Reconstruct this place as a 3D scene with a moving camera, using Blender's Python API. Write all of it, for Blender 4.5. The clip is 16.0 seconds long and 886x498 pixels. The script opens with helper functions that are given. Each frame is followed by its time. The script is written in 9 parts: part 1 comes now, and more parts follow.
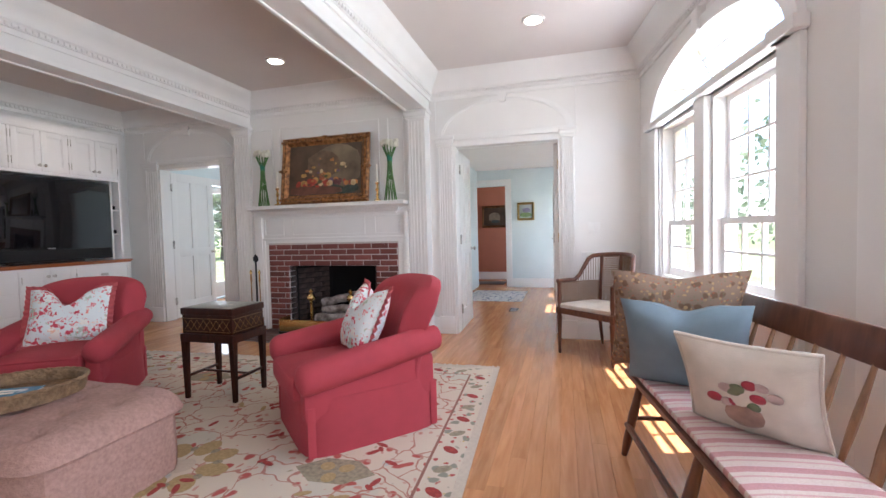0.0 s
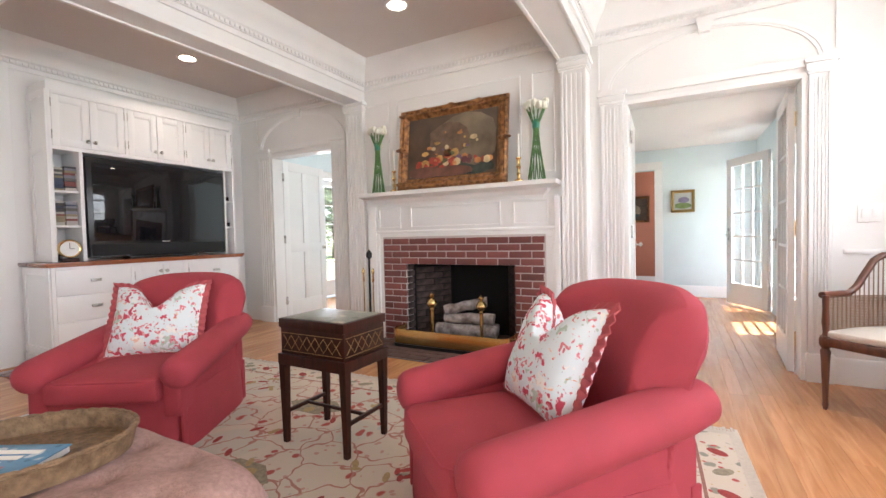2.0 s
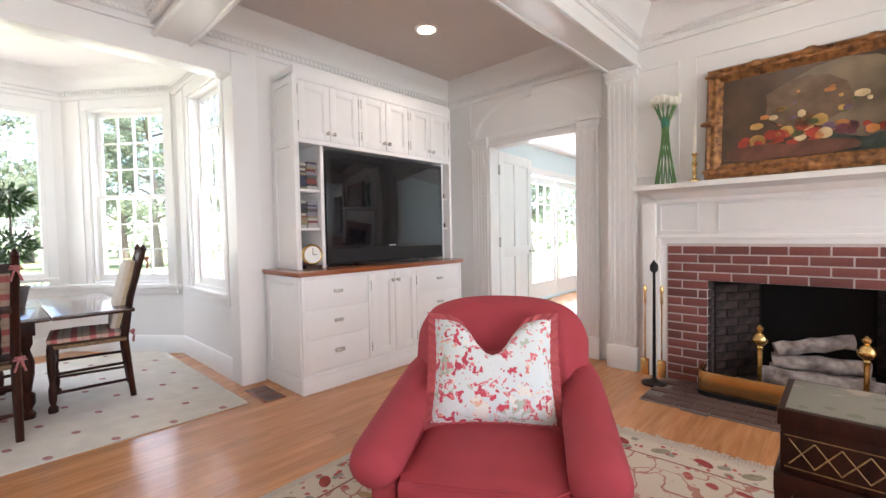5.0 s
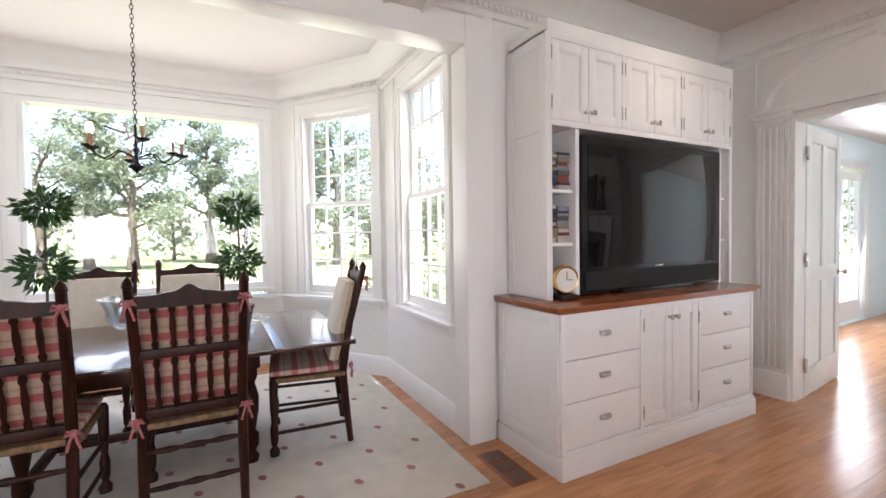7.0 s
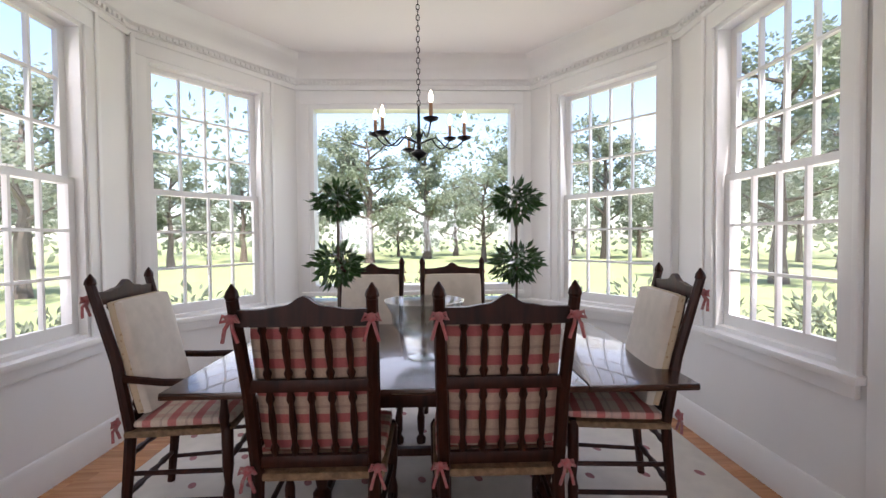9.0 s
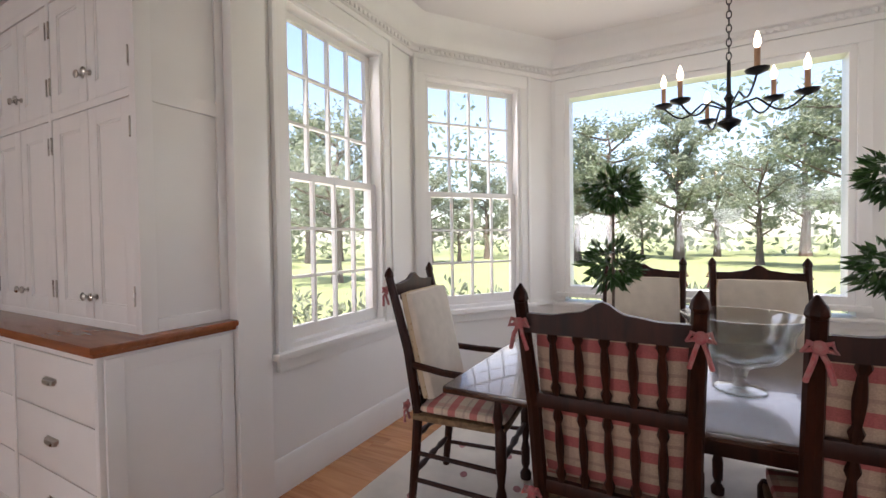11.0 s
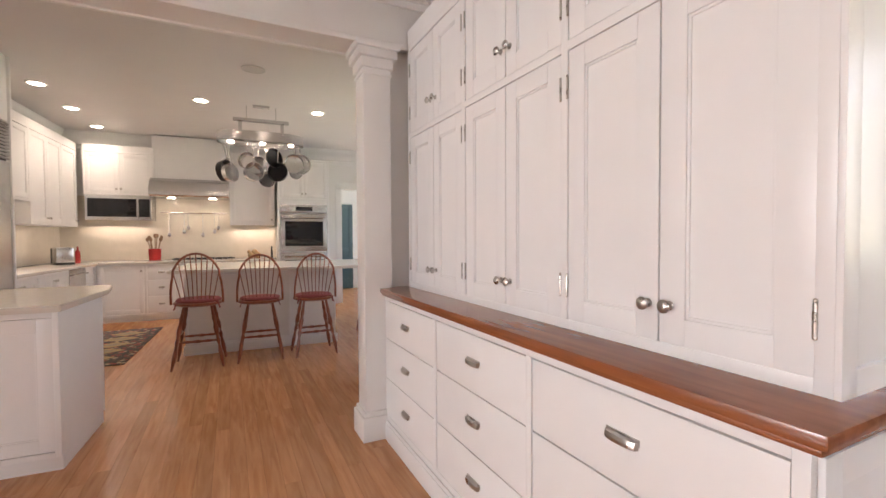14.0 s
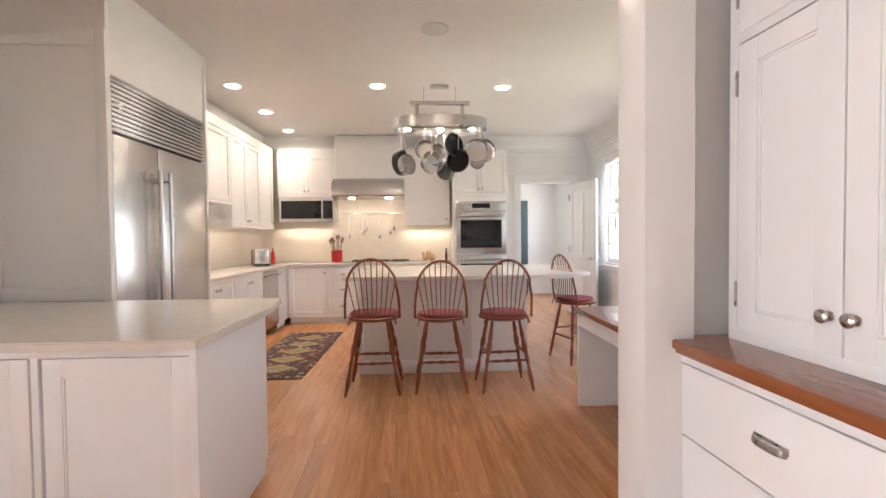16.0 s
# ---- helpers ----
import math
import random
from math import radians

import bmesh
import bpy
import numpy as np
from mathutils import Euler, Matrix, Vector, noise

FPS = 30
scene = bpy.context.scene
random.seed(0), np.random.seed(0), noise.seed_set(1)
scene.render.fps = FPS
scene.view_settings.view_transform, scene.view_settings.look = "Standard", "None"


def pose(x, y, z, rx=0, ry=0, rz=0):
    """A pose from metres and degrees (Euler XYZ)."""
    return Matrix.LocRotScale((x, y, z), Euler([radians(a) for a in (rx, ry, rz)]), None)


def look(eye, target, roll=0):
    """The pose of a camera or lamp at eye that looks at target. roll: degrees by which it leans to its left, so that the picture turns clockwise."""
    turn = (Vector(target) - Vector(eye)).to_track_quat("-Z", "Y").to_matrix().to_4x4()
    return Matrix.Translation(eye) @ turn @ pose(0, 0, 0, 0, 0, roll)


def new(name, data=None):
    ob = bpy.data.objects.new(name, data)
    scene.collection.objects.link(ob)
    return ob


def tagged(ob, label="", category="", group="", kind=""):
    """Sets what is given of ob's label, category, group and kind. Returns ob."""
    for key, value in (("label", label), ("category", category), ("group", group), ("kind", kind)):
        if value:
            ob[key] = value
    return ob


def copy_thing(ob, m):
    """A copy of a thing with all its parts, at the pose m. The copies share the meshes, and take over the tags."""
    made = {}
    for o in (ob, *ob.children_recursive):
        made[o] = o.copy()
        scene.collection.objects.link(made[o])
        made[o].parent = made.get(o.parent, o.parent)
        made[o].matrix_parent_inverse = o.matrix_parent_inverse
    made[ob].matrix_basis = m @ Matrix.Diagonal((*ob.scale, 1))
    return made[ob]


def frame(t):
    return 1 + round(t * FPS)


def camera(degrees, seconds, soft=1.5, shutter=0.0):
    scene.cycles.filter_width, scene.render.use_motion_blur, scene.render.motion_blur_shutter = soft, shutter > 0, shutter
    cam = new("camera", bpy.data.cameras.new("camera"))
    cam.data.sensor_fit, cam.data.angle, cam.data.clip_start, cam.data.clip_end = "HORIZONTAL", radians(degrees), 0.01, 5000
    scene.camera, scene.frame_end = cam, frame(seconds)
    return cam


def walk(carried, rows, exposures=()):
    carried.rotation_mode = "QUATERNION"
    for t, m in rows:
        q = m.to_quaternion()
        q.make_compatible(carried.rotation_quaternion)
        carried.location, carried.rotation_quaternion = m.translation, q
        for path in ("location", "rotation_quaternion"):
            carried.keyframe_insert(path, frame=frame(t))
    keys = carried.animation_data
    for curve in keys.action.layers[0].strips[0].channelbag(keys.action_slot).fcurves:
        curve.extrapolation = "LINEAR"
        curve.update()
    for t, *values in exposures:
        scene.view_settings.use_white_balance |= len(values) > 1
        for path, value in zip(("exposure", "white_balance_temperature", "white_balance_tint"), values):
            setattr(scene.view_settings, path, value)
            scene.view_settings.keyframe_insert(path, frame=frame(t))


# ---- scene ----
cam = camera(91.6, 16.0)
PATH = [
    (0, (0.626, -0.035, 1.171), (0.084, 1.888, 1.092), -1.4),
    (0.5, (0.481, 0.276, 1.155), (-0.177, 2.164, 1.08), -1.5),
    (1, (0.301, 0.567, 1.128), (-0.462, 2.415, 1.061), -1.4),
    (1.5, (0.077, 0.75, 1.105), (-0.799, 2.546, 1.04), -1.4),
    (2, (-0.191, 0.854, 1.087), (-1.149, 2.609, 1.023), -1.3),
    (2.5, (-0.466, 0.933, 1.063), (-1.473, 2.66, 0.997), -1.3),
    (3, (-0.758, 0.969, 1.076), (-1.828, 2.657, 1.009), -1.3),
    (3.5, (-1.068, 0.949, 1.088), (-2.217, 2.584, 1.021), -1.2),
    (4.75, (-1.74, 0.84, 1.17), (-3.07, 2.33, 1.10), -1.1),
    (6, (-2.495, 1.071, 1.26), (-4.051, 2.325, 1.192), -0.8),
    (6.5, (-2.834, 0.987, 1.287), (-4.502, 2.09, 1.23), -0.7),
    (7, (-3.126, 0.88, 1.303), (-4.901, 1.798, 1.244), -0.8),
    (7.5, (-3.368, 0.825, 1.314), (-5.236, 1.538, 1.255), -0.7),
    (8, (-3.632, 0.783, 1.313), (-5.573, 1.263, 1.258), -0.7),
    (8.5, (-3.822, 0.636, 1.294), (-5.803, 0.907, 1.246), -0.6),
    (9, (-3.944, 0.504, 1.292), (-5.943, 0.564, 1.241), -0.5),
    (11.5, (-4.145, 0.119, 1.273), (-5.773, -1.043, 1.23), -0.7),
    (12, (-4.128, -0.109, 1.26), (-5.635, -1.423, 1.218), -0.5),
    (12.5, (-4.12, -0.337, 1.248), (-5.513, -1.772, 1.206), -0.4),
    (13, (-4.14, -0.62, 1.246), (-5.398, -2.174, 1.197), -0.6),
    (13.5, (-4.111, -0.88, 1.242), (-5.182, -2.569, 1.192), -0.5),
    (14, (-4.019, -1.161, 1.237), (-4.905, -2.954, 1.184), -0.3),
    (14.5, (-3.981, -1.459, 1.229), (-4.704, -3.324, 1.183), -0.3),
    (15, (-4.008, -1.787, 1.249), (-4.535, -3.716, 1.203), -0.4),
    (15.5, (-3.996, -2.098, 1.243), (-4.322, -4.07, 1.193), -0.6),
    (16, (-3.979, -2.39, 1.262), (-4.166, -4.381, 1.21), -0.6),
]
EXPOSURES = [(0, 1.96, 5850, 13), (1.0, 2.4, 6200, 13), (2.0, 2.55, 6250, 13), (3.5, 2.82, 6200, 14), (6.0, 2.47, 6200, 13), (7.0, 2.35, 6250, 16), (9.0, 1.66, 6250, 19), (11.5, 1.6, 6650, 19), (12.5, 1.95, 6750, 19), (13.0, 2.2, 6800, 19), (13.5, 2.42, 6800, 19), (14.5, 2.79, 6600, 17), (16.0, 3.0, 6550, 16)]
walk(cam, [(t, look(eye, target, roll)) for t, eye, target, roll in PATH], EXPOSURES)

# the kitchen wing: where its plan stands against the living room's
KITCHEN = Matrix.Translation((-0.055, -0.68, 0)) @ Matrix.Rotation(radians(-3.05), 4, "Z") @ Matrix.Diagonal((0.965, 0.922, 0.98, 1))
HERE = Matrix.Identity(4)
ROOM = [HERE]

# ---- world and light ----
world = bpy.data.worlds.new("sky")
scene.world = world
world.use_nodes = True
_nt = world.node_tree
_sky = _nt.nodes.new("ShaderNodeTexSky")
_sky.sky_type = "NISHITA"
_sky.sun_disc = False
_sky.sun_elevation = radians(69)
_sky.sun_rotation = radians(70)
_nt.links.new(_sky.outputs[0], _nt.nodes["Background"].inputs[0])
_nt.nodes["Background"].inputs[1].default_value = 0.15
_sun = bpy.data.lights.new("sun", "SUN")
_sun.energy, _sun.angle, _sun.color = 5.0, radians(0.5), (1.0, 0.95, 0.88)
sun_ob = new("sun", _sun)
sun_ob.matrix_world = look((6.0, 2.6, 17), (0, 0.4, 0))


def area_light(name, m, w, h, power, color=(1, 1, 1)):
    d = bpy.data.lights.new(name, "AREA")
    d.shape, d.size, d.size_y, d.energy, d.color = "RECTANGLE", w, h, power, color
    ob = new(name, d)
    ob.matrix_world = KITCHEN @ m if m.translation.y < -4 else m
    return ob


# daylight that comes in through the window openings; the unseen, added ones are noted
DAY = (0.92, 0.96, 1.0)
for nm, at, to, w, h, p in (
    ("bay_light", (-8.08, 0.37, 1.64), (-5, 0.37, 1.5), 1.6, 1.6, 5),
    ("bay_light", (-7.585, -1.21, 1.64), (-5.4, 0.6, 1.4), 0.75, 1.6, 2.2),
    ("bay_light", (-7.585, 1.95, 1.64), (-5.4, 0.2, 1.4), 0.75, 1.6, 2.2),
    ("bay_light", (-6.13, -1.66, 1.64), (-6.1, 0.6, 1.4), 0.75, 1.6, 2),
    ("bay_light", (-6.13, 2.40, 1.64), (-6.1, 0.2, 1.4), 0.75, 1.6, 2),
    ("east_light", (1.72, 3.38, 1.60), (-1.0, 2.7, 1.2), 1.6, 1.7, 15),
    ("east_light", (2.02, 0.99, 1.40), (-1.0, 0.4, 1.1), 1.6, 1.2, 16),
    # fill for the pantry fronts, from an added opening out of view
    ("east_light", (2.44, -2.08, 1.40), (-1.0, -2.5, 1.1), 1.3, 1.2, 24),
    ("sunroom_light", (-6.0, 7.7, 1.2), (-4.0, 7.5, 0.9), 3.0, 2.0, 36),
    ("hall_light", (1.15, 7.6, 1.2), (-1.0, 7.4, 1.0), 2.2, 1.9, 15),
    # fill lamp at an added, unseen opening, to brighten the terracotta room
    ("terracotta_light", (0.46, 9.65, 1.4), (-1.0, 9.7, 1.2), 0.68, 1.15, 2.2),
    ("kitchen_light", (-7.05, -6.3, 1.65), (-4.0, -6.5, 1.2), 1.7, 1.5, 4),
    ("kitchen_light", (-7.05, -8.67, 1.65), (-4.0, -8.0, 1.2), 0.8, 1.5, 3),
    ("back_hall_light", (-7.05, -11.0, 1.5), (-5.5, -11.0, 1.2), 1.0, 1.3, 6),
):
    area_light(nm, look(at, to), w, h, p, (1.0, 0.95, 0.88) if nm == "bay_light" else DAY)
# recessed ceiling lamps
WARM = (1.0, 0.83, 0.67)
CANS = [(-2.155, 3.77), (-4.53, 3.51), (0.40, 3.74), (-1.895, -7.10), (-3.46, -7.09), (-4.845, -7.12), (-1.895, -8.11), (-1.88, -9.15)]
for x, y in CANS:
    kitchen = y < -4
    lamp = area_light("downlight", look((x, y, 2.921), (x, y, 0)), 0.10, 0.10, 0.48 if kitchen else 0.5, WARM)
    lamp.data.shape = "DISK"
    lamp.data.spread = radians(110)
# two added fill lamps without fixtures, over the kitchen's near end
for x, y in ((-3.0, -5.4), (-4.2, -4.9)):
    lamp = area_light("downlight", look((x, y, 2.928), (x, y, 0)), 0.10, 0.10, 0.5, WARM)
    lamp.data.shape = "DISK"
for at, w, h, p in (((-1.35, -7.6, 1.40), 0.15, 2.0, 0.26), ((-2.0, -9.6, 1.48), 0.8, 0.12, 0.35), ((-4.0, -9.6, 1.44), 0.7, 0.12, 0.35), ((-3.07, -9.3, 1.83), 0.8, 0.3, 0.35)):
    area_light("cabinet_lamp", look(at, (at[0], at[1], 0)), w, h, p, WARM)


# ---- materials ----
def material(name, color, rough=0.5, metal=0.0, vary=0.06, scale=6.0, bump=0.0, bump_scale=40.0, color2=None, spec=0.5, emit=0.0, coat=0.0):
    m = bpy.data.materials.new(name)
    m.use_nodes = True
    nt = m.node_tree
    b = nt.nodes["Principled BSDF"]
    b.inputs["Roughness"].default_value, b.inputs["Metallic"].default_value = rough, metal
    b.inputs["Specular IOR Level"].default_value = spec
    b.inputs["Coat Weight"].default_value = coat
    tc = nt.nodes.new("ShaderNodeTexCoord")
    if vary > 0:
        n1 = nt.nodes.new("ShaderNodeTexNoise")
        n1.inputs["Scale"].default_value, n1.inputs["Detail"].default_value = scale, 6
        nt.links.new(tc.outputs["Object"], n1.inputs["Vector"])
        r = nt.nodes.new("ShaderNodeValToRGB")
        c2 = color2 or tuple(c * (1 - 2 * vary) for c in color)
        r.color_ramp.elements[0].position, r.color_ramp.elements[1].position = 0.3, 0.7
        r.color_ramp.elements[0].color, r.color_ramp.elements[1].color = (*c2, 1), (*color, 1)
        nt.links.new(n1.outputs["Fac"], r.inputs[0])
        nt.links.new(r.outputs[0], b.inputs["Base Color"])
        mr = nt.nodes.new("ShaderNodeMapRange")
        spread = min(0.06, vary * 0.8)
        mr.inputs["To Min"].default_value, mr.inputs["To Max"].default_value = max(rough - spread, 0.02), min(rough + spread, 1)
        nt.links.new(n1.outputs["Fac"], mr.inputs["Value"])
        nt.links.new(mr.outputs[0], b.inputs["Roughness"])
    else:
        b.inputs["Base Color"].default_value = (*color, 1)
    if bump > 0:
        n2 = nt.nodes.new("ShaderNodeTexNoise")
        n2.inputs["Scale"].default_value, n2.inputs["Detail"].default_value = bump_scale, 4
        nt.links.new(tc.outputs["Object"], n2.inputs["Vector"])
        bp = nt.nodes.new("ShaderNodeBump")
        bp.inputs["Strength"].default_value, bp.inputs["Distance"].default_value = bump, 0.01
        nt.links.new(n2.outputs["Fac"], bp.inputs["Height"])
        nt.links.new(bp.outputs[0], b.inputs["Normal"])
    if emit > 0:
        b.inputs["Emission Color"].default_value, b.inputs["Emission Strength"].default_value = (*color, 1), emit
    return m


def wood(name, dark, light, rough=0.4, grain=(1, 14, 14), coat=0.0, random_object=False, island=False, spec=0.5):
    m = bpy.data.materials.new(name)
    m.use_nodes = True
    nt = m.node_tree
    b = nt.nodes["Principled BSDF"]
    b.inputs["Roughness"].default_value, b.inputs["Coat Weight"].default_value = rough, coat
    b.inputs["Specular IOR Level"].default_value = spec
    tc = nt.nodes.new("ShaderNodeTexCoord")
    mp = nt.nodes.new("ShaderNodeMapping")
    mp.inputs["Scale"].default_value = grain
    nt.links.new(tc.outputs["Object"], mp.inputs["Vector"])
    n = nt.nodes.new("ShaderNodeTexNoise")
    n.noise_dimensions = "4D"
    n.inputs["Scale"].default_value, n.inputs["Detail"].default_value, n.inputs["Distortion"].default_value = 3.0, 8, 0.6
    nt.links.new(mp.outputs[0], n.inputs["Vector"])
    r = nt.nodes.new("ShaderNodeValToRGB")
    r.color_ramp.elements[0].position, r.color_ramp.elements[1].position = 0.3, 0.72
    r.color_ramp.elements[0].color, r.color_ramp.elements[1].color = (*dark, 1), (*light, 1)
    nt.links.new(n.outputs["Fac"], r.inputs[0])
    out = r.outputs[0]
    if random_object or island:
        src = nt.nodes.new("ShaderNodeObjectInfo" if random_object else "ShaderNodeNewGeometry")
        rnd = src.outputs["Random" if random_object else "Random Per Island"]
        mul = nt.nodes.new("ShaderNodeMath")
        mul.operation = "MULTIPLY"
        mul.inputs[1].default_value = 40
        nt.links.new(rnd, mul.inputs[0])
        nt.links.new(mul.outputs[0], n.inputs["W"])
        hs = nt.nodes.new("ShaderNodeHueSaturation")
        mr = nt.nodes.new("ShaderNodeMapRange")
        mr.inputs["To Min"].default_value, mr.inputs["To Max"].default_value = 0.86, 1.10
        nt.links.new(rnd, mr.inputs["Value"])
        nt.links.new(mr.outputs[0], hs.inputs["Value"])
        nt.links.new(out, hs.inputs["Color"])
        out = hs.outputs[0]
    nt.links.new(out, b.inputs["Base Color"])
    bp = nt.nodes.new("ShaderNodeBump")
    bp.inputs["Strength"].default_value, bp.inputs["Distance"].default_value = 0.12, 0.003
    nt.links.new(n.outputs["Fac"], bp.inputs["Height"])
    nt.links.new(bp.outputs[0], b.inputs["Normal"])
    return m


def glass(name, tint=(1, 1, 1), rough=0.0, low=0.03):
    m = bpy.data.materials.new(name)
    m.use_nodes = True
    nt = m.node_tree
    nt.nodes.clear()
    out = nt.nodes.new("ShaderNodeOutputMaterial")
    tr = nt.nodes.new("ShaderNodeBsdfTransparent")
    tr.inputs[0].default_value = (*tint, 1)
    gl = nt.nodes.new("ShaderNodeBsdfGlossy")
    gl.inputs["Roughness"].default_value = rough
    lw = nt.nodes.new("ShaderNodeLayerWeight")
    lw.inputs[0].default_value = 0.5
    pw = nt.nodes.new("ShaderNodeMath")
    pw.operation = "POWER"
    pw.inputs[1].default_value = 5.0
    nt.links.new(lw.outputs["Facing"], pw.inputs[0])
    fr = nt.nodes.new("ShaderNodeMath")
    fr.operation = "MULTIPLY_ADD"
    fr.inputs[1].default_value, fr.inputs[2].default_value = 0.6, low
    nt.links.new(pw.outputs[0], fr.inputs[0])
    mx = nt.nodes.new("ShaderNodeMixShader")
    nt.links.new(fr.outputs[0], mx.inputs[0])
    nt.links.new(tr.outputs[0], mx.inputs[1])
    nt.links.new(gl.outputs[0], mx.inputs[2])
    nt.links.new(mx.outputs[0], out.inputs[0])
    return m


M_WALL = material("white_wall_paint", (0.82, 0.81, 0.79), 0.42, vary=0.015, scale=3, bump=0.03, bump_scale=160)
M_TRIM = material("white_trim_paint", (0.84, 0.835, 0.82), 0.3, vary=0.015, scale=5, bump=0.02, bump_scale=90)
M_CEIL = material("ceiling_paint", (0.77, 0.75, 0.74), 0.8, vary=0.012, scale=2, bump=0.02, bump_scale=200)
M_CEIL_TAN = material("warm_ceiling_paint", (0.71, 0.66, 0.635), 0.8, vary=0.02, scale=2, bump=0.02, bump_scale=200)
M_CAB = material("white_cabinet_paint", (0.85, 0.845, 0.84), 0.28, vary=0.012, scale=7, bump=0.015, bump_scale=70)
M_BLUE = material("pale_blue_wall_paint", (0.72, 0.81, 0.825), 0.55, vary=0.02, scale=3)
M_TERRA = material("terracotta_wall_paint", (0.55, 0.22, 0.14), 0.6, vary=0.04, scale=3)
M_FLOOR = wood("oak_floor", (0.44, 0.185, 0.075), (0.63, 0.32, 0.14), 0.22, (10, 0.9, 10), random_object=True)
M_FLOOR_REST = wood("oak_floor_rest", (0.44, 0.185, 0.075), (0.63, 0.32, 0.14), 0.22, (10, 0.9, 10), island=True)
M_GAP = material("floor_gap", (0.40, 0.20, 0.10), 0.8, vary=0.05)
M_CHERRY = wood("cherry_counter", (0.22, 0.06, 0.02), (0.33, 0.11, 0.04), 0.25, (1.2, 12, 12), coat=0.3)
M_DARKWOOD = wood("dark_walnut", (0.013, 0.0035, 0.002), (0.046, 0.011, 0.005), 0.42, (12, 12, 1.5), coat=0.0, spec=0.22)
M_MAHOG = wood("mahogany", (0.07, 0.022, 0.012), (0.17, 0.06, 0.03), 0.3, (10, 10, 1.5), coat=0.2)
M_PANE = glass("window_glass")
M_BRASS = material("brass", (0.78, 0.55, 0.22), 0.22, 1.0, vary=0.05, scale=20)
M_NICKEL = material("nickel", (0.55, 0.53, 0.5), 0.28, 1.0, vary=0.05, scale=30)
M_STEEL = material("stainless_steel", (0.62, 0.62, 0.62), 0.26, 1.0, vary=0.04, scale=4, bump=0.02, bump_scale=60)
M_IRON = material("black_iron", (0.02, 0.02, 0.022), 0.45, 0.6, vary=0.1, scale=20)
M_BLACK = material("black_plastic", (0.012, 0.012, 0.014), 0.25, vary=0.05, scale=10)
M_SCREEN = material("tv_screen", (0.006, 0.006, 0.008), 0.03, vary=0.0, spec=0.5)
M_RED = material("red_upholstery", (0.42, 0.05, 0.068), 0.85, vary=0.06, scale=9, bump=0.25, bump_scale=420)
M_STONE_TOP = material("quartz_counter", (0.72, 0.68, 0.62), 0.16, vary=0.03, scale=25)


# ---- building blocks ----
def bm_box(bm, lo, hi, bevel=0.0, m=None):
    r = bmesh.ops.create_cube(bm, size=1.0)
    vs = r["verts"]
    c = [(a + b) / 2 for a, b in zip(lo, hi)]
    d = [max(abs(b - a), 1e-4) for a, b in zip(lo, hi)]
    for v in vs:
        v.co = Vector((v.co.x * d[0] + c[0], v.co.y * d[1] + c[1], v.co.z * d[2] + c[2]))
    if bevel > 0:
        es = list({e for v in vs for e in v.link_edges})
        r = bmesh.ops.bevel(bm, geom=es, offset=min(bevel, 0.45 * min(d)), segments=2, affect="EDGES", profile=0.6)
        vs = list({v for f in r["faces"] for v in f.verts} | {v for v in vs if v.is_valid})
    if m is not None:
        bmesh.ops.transform(bm, matrix=m, verts=[v for v in vs if v.is_valid])
    return vs


def bm_cyl(bm, p0, p1, r0, r1=None, seg=12, cap=True):
    p0, p1 = Vector(p0), Vector(p1)
    d = p1 - p0
    m = Matrix.Translation((p0 + p1) / 2) @ d.to_track_quat("Z", "Y").to_matrix().to_4x4()
    return bmesh.ops.create_cone(bm, cap_ends=cap, segments=seg, radius1=r0, radius2=r0 if r1 is None else r1, depth=d.length, matrix=m)["verts"]


def bm_ball(bm, c, r, seg=12, rings=8, scale=(1, 1, 1)):
    return bmesh.ops.create_uvsphere(bm, u_segments=seg, v_segments=rings, radius=r, matrix=Matrix.Translation(c) @ Matrix.Diagonal((*scale, 1)))["verts"]


def bm_lathe(bm, profile, seg=16, m=None):
    """Turned shape from (radius, z) pairs."""
    rings = []
    for r, z in profile:
        rings.append([bm.verts.new((r * math.cos(2 * math.pi * i / seg), r * math.sin(2 * math.pi * i / seg), z)) for i in range(seg)])
    for a, b in zip(rings, rings[1:]):
        for i in range(seg):
            j = (i + 1) % seg
            bm.faces.new((a[i], a[j], b[j], b[i]))
    bm.faces.new(list(reversed(rings[0])))
    bm.faces.new(rings[-1])
    if m is not None:
        bmesh.ops.transform(bm, matrix=m, verts=[v for ring in rings for v in ring])


def bm_tube(bm, pts, r, seg=8, closed=False, radii=None):
    pts = [Vector(p) for p in pts]
    n = len(pts)
    rings = []
    up = None
    for i, p in enumerate(pts):
        a = pts[(i - 1) % n] if (closed or i > 0) else p
        b = pts[(i + 1) % n] if (closed or i < n - 1) else p
        t = (b - a).normalized()
        if up is None:
            up = Vector((0, 0, 1)) if abs(t.z) < 0.9 else Vector((1, 0, 0))
        s = t.cross(up).normalized()
        up = s.cross(t).normalized()
        rr = radii[i] if radii else r
        rings.append([bm.verts.new(p + rr * (math.cos(2 * math.pi * k / seg) * s + math.sin(2 * math.pi * k / seg) * up)) for k in range(seg)])
    for i in range(n if closed else n - 1):
        a, b = rings[i], rings[(i + 1) % n]
        for k in range(seg):
            bm.faces.new((a[k], a[(k + 1) % seg], b[(k + 1) % seg], b[k]))
    if not closed:
        bm.faces.new(list(reversed(rings[0])))
        bm.faces.new(rings[-1])


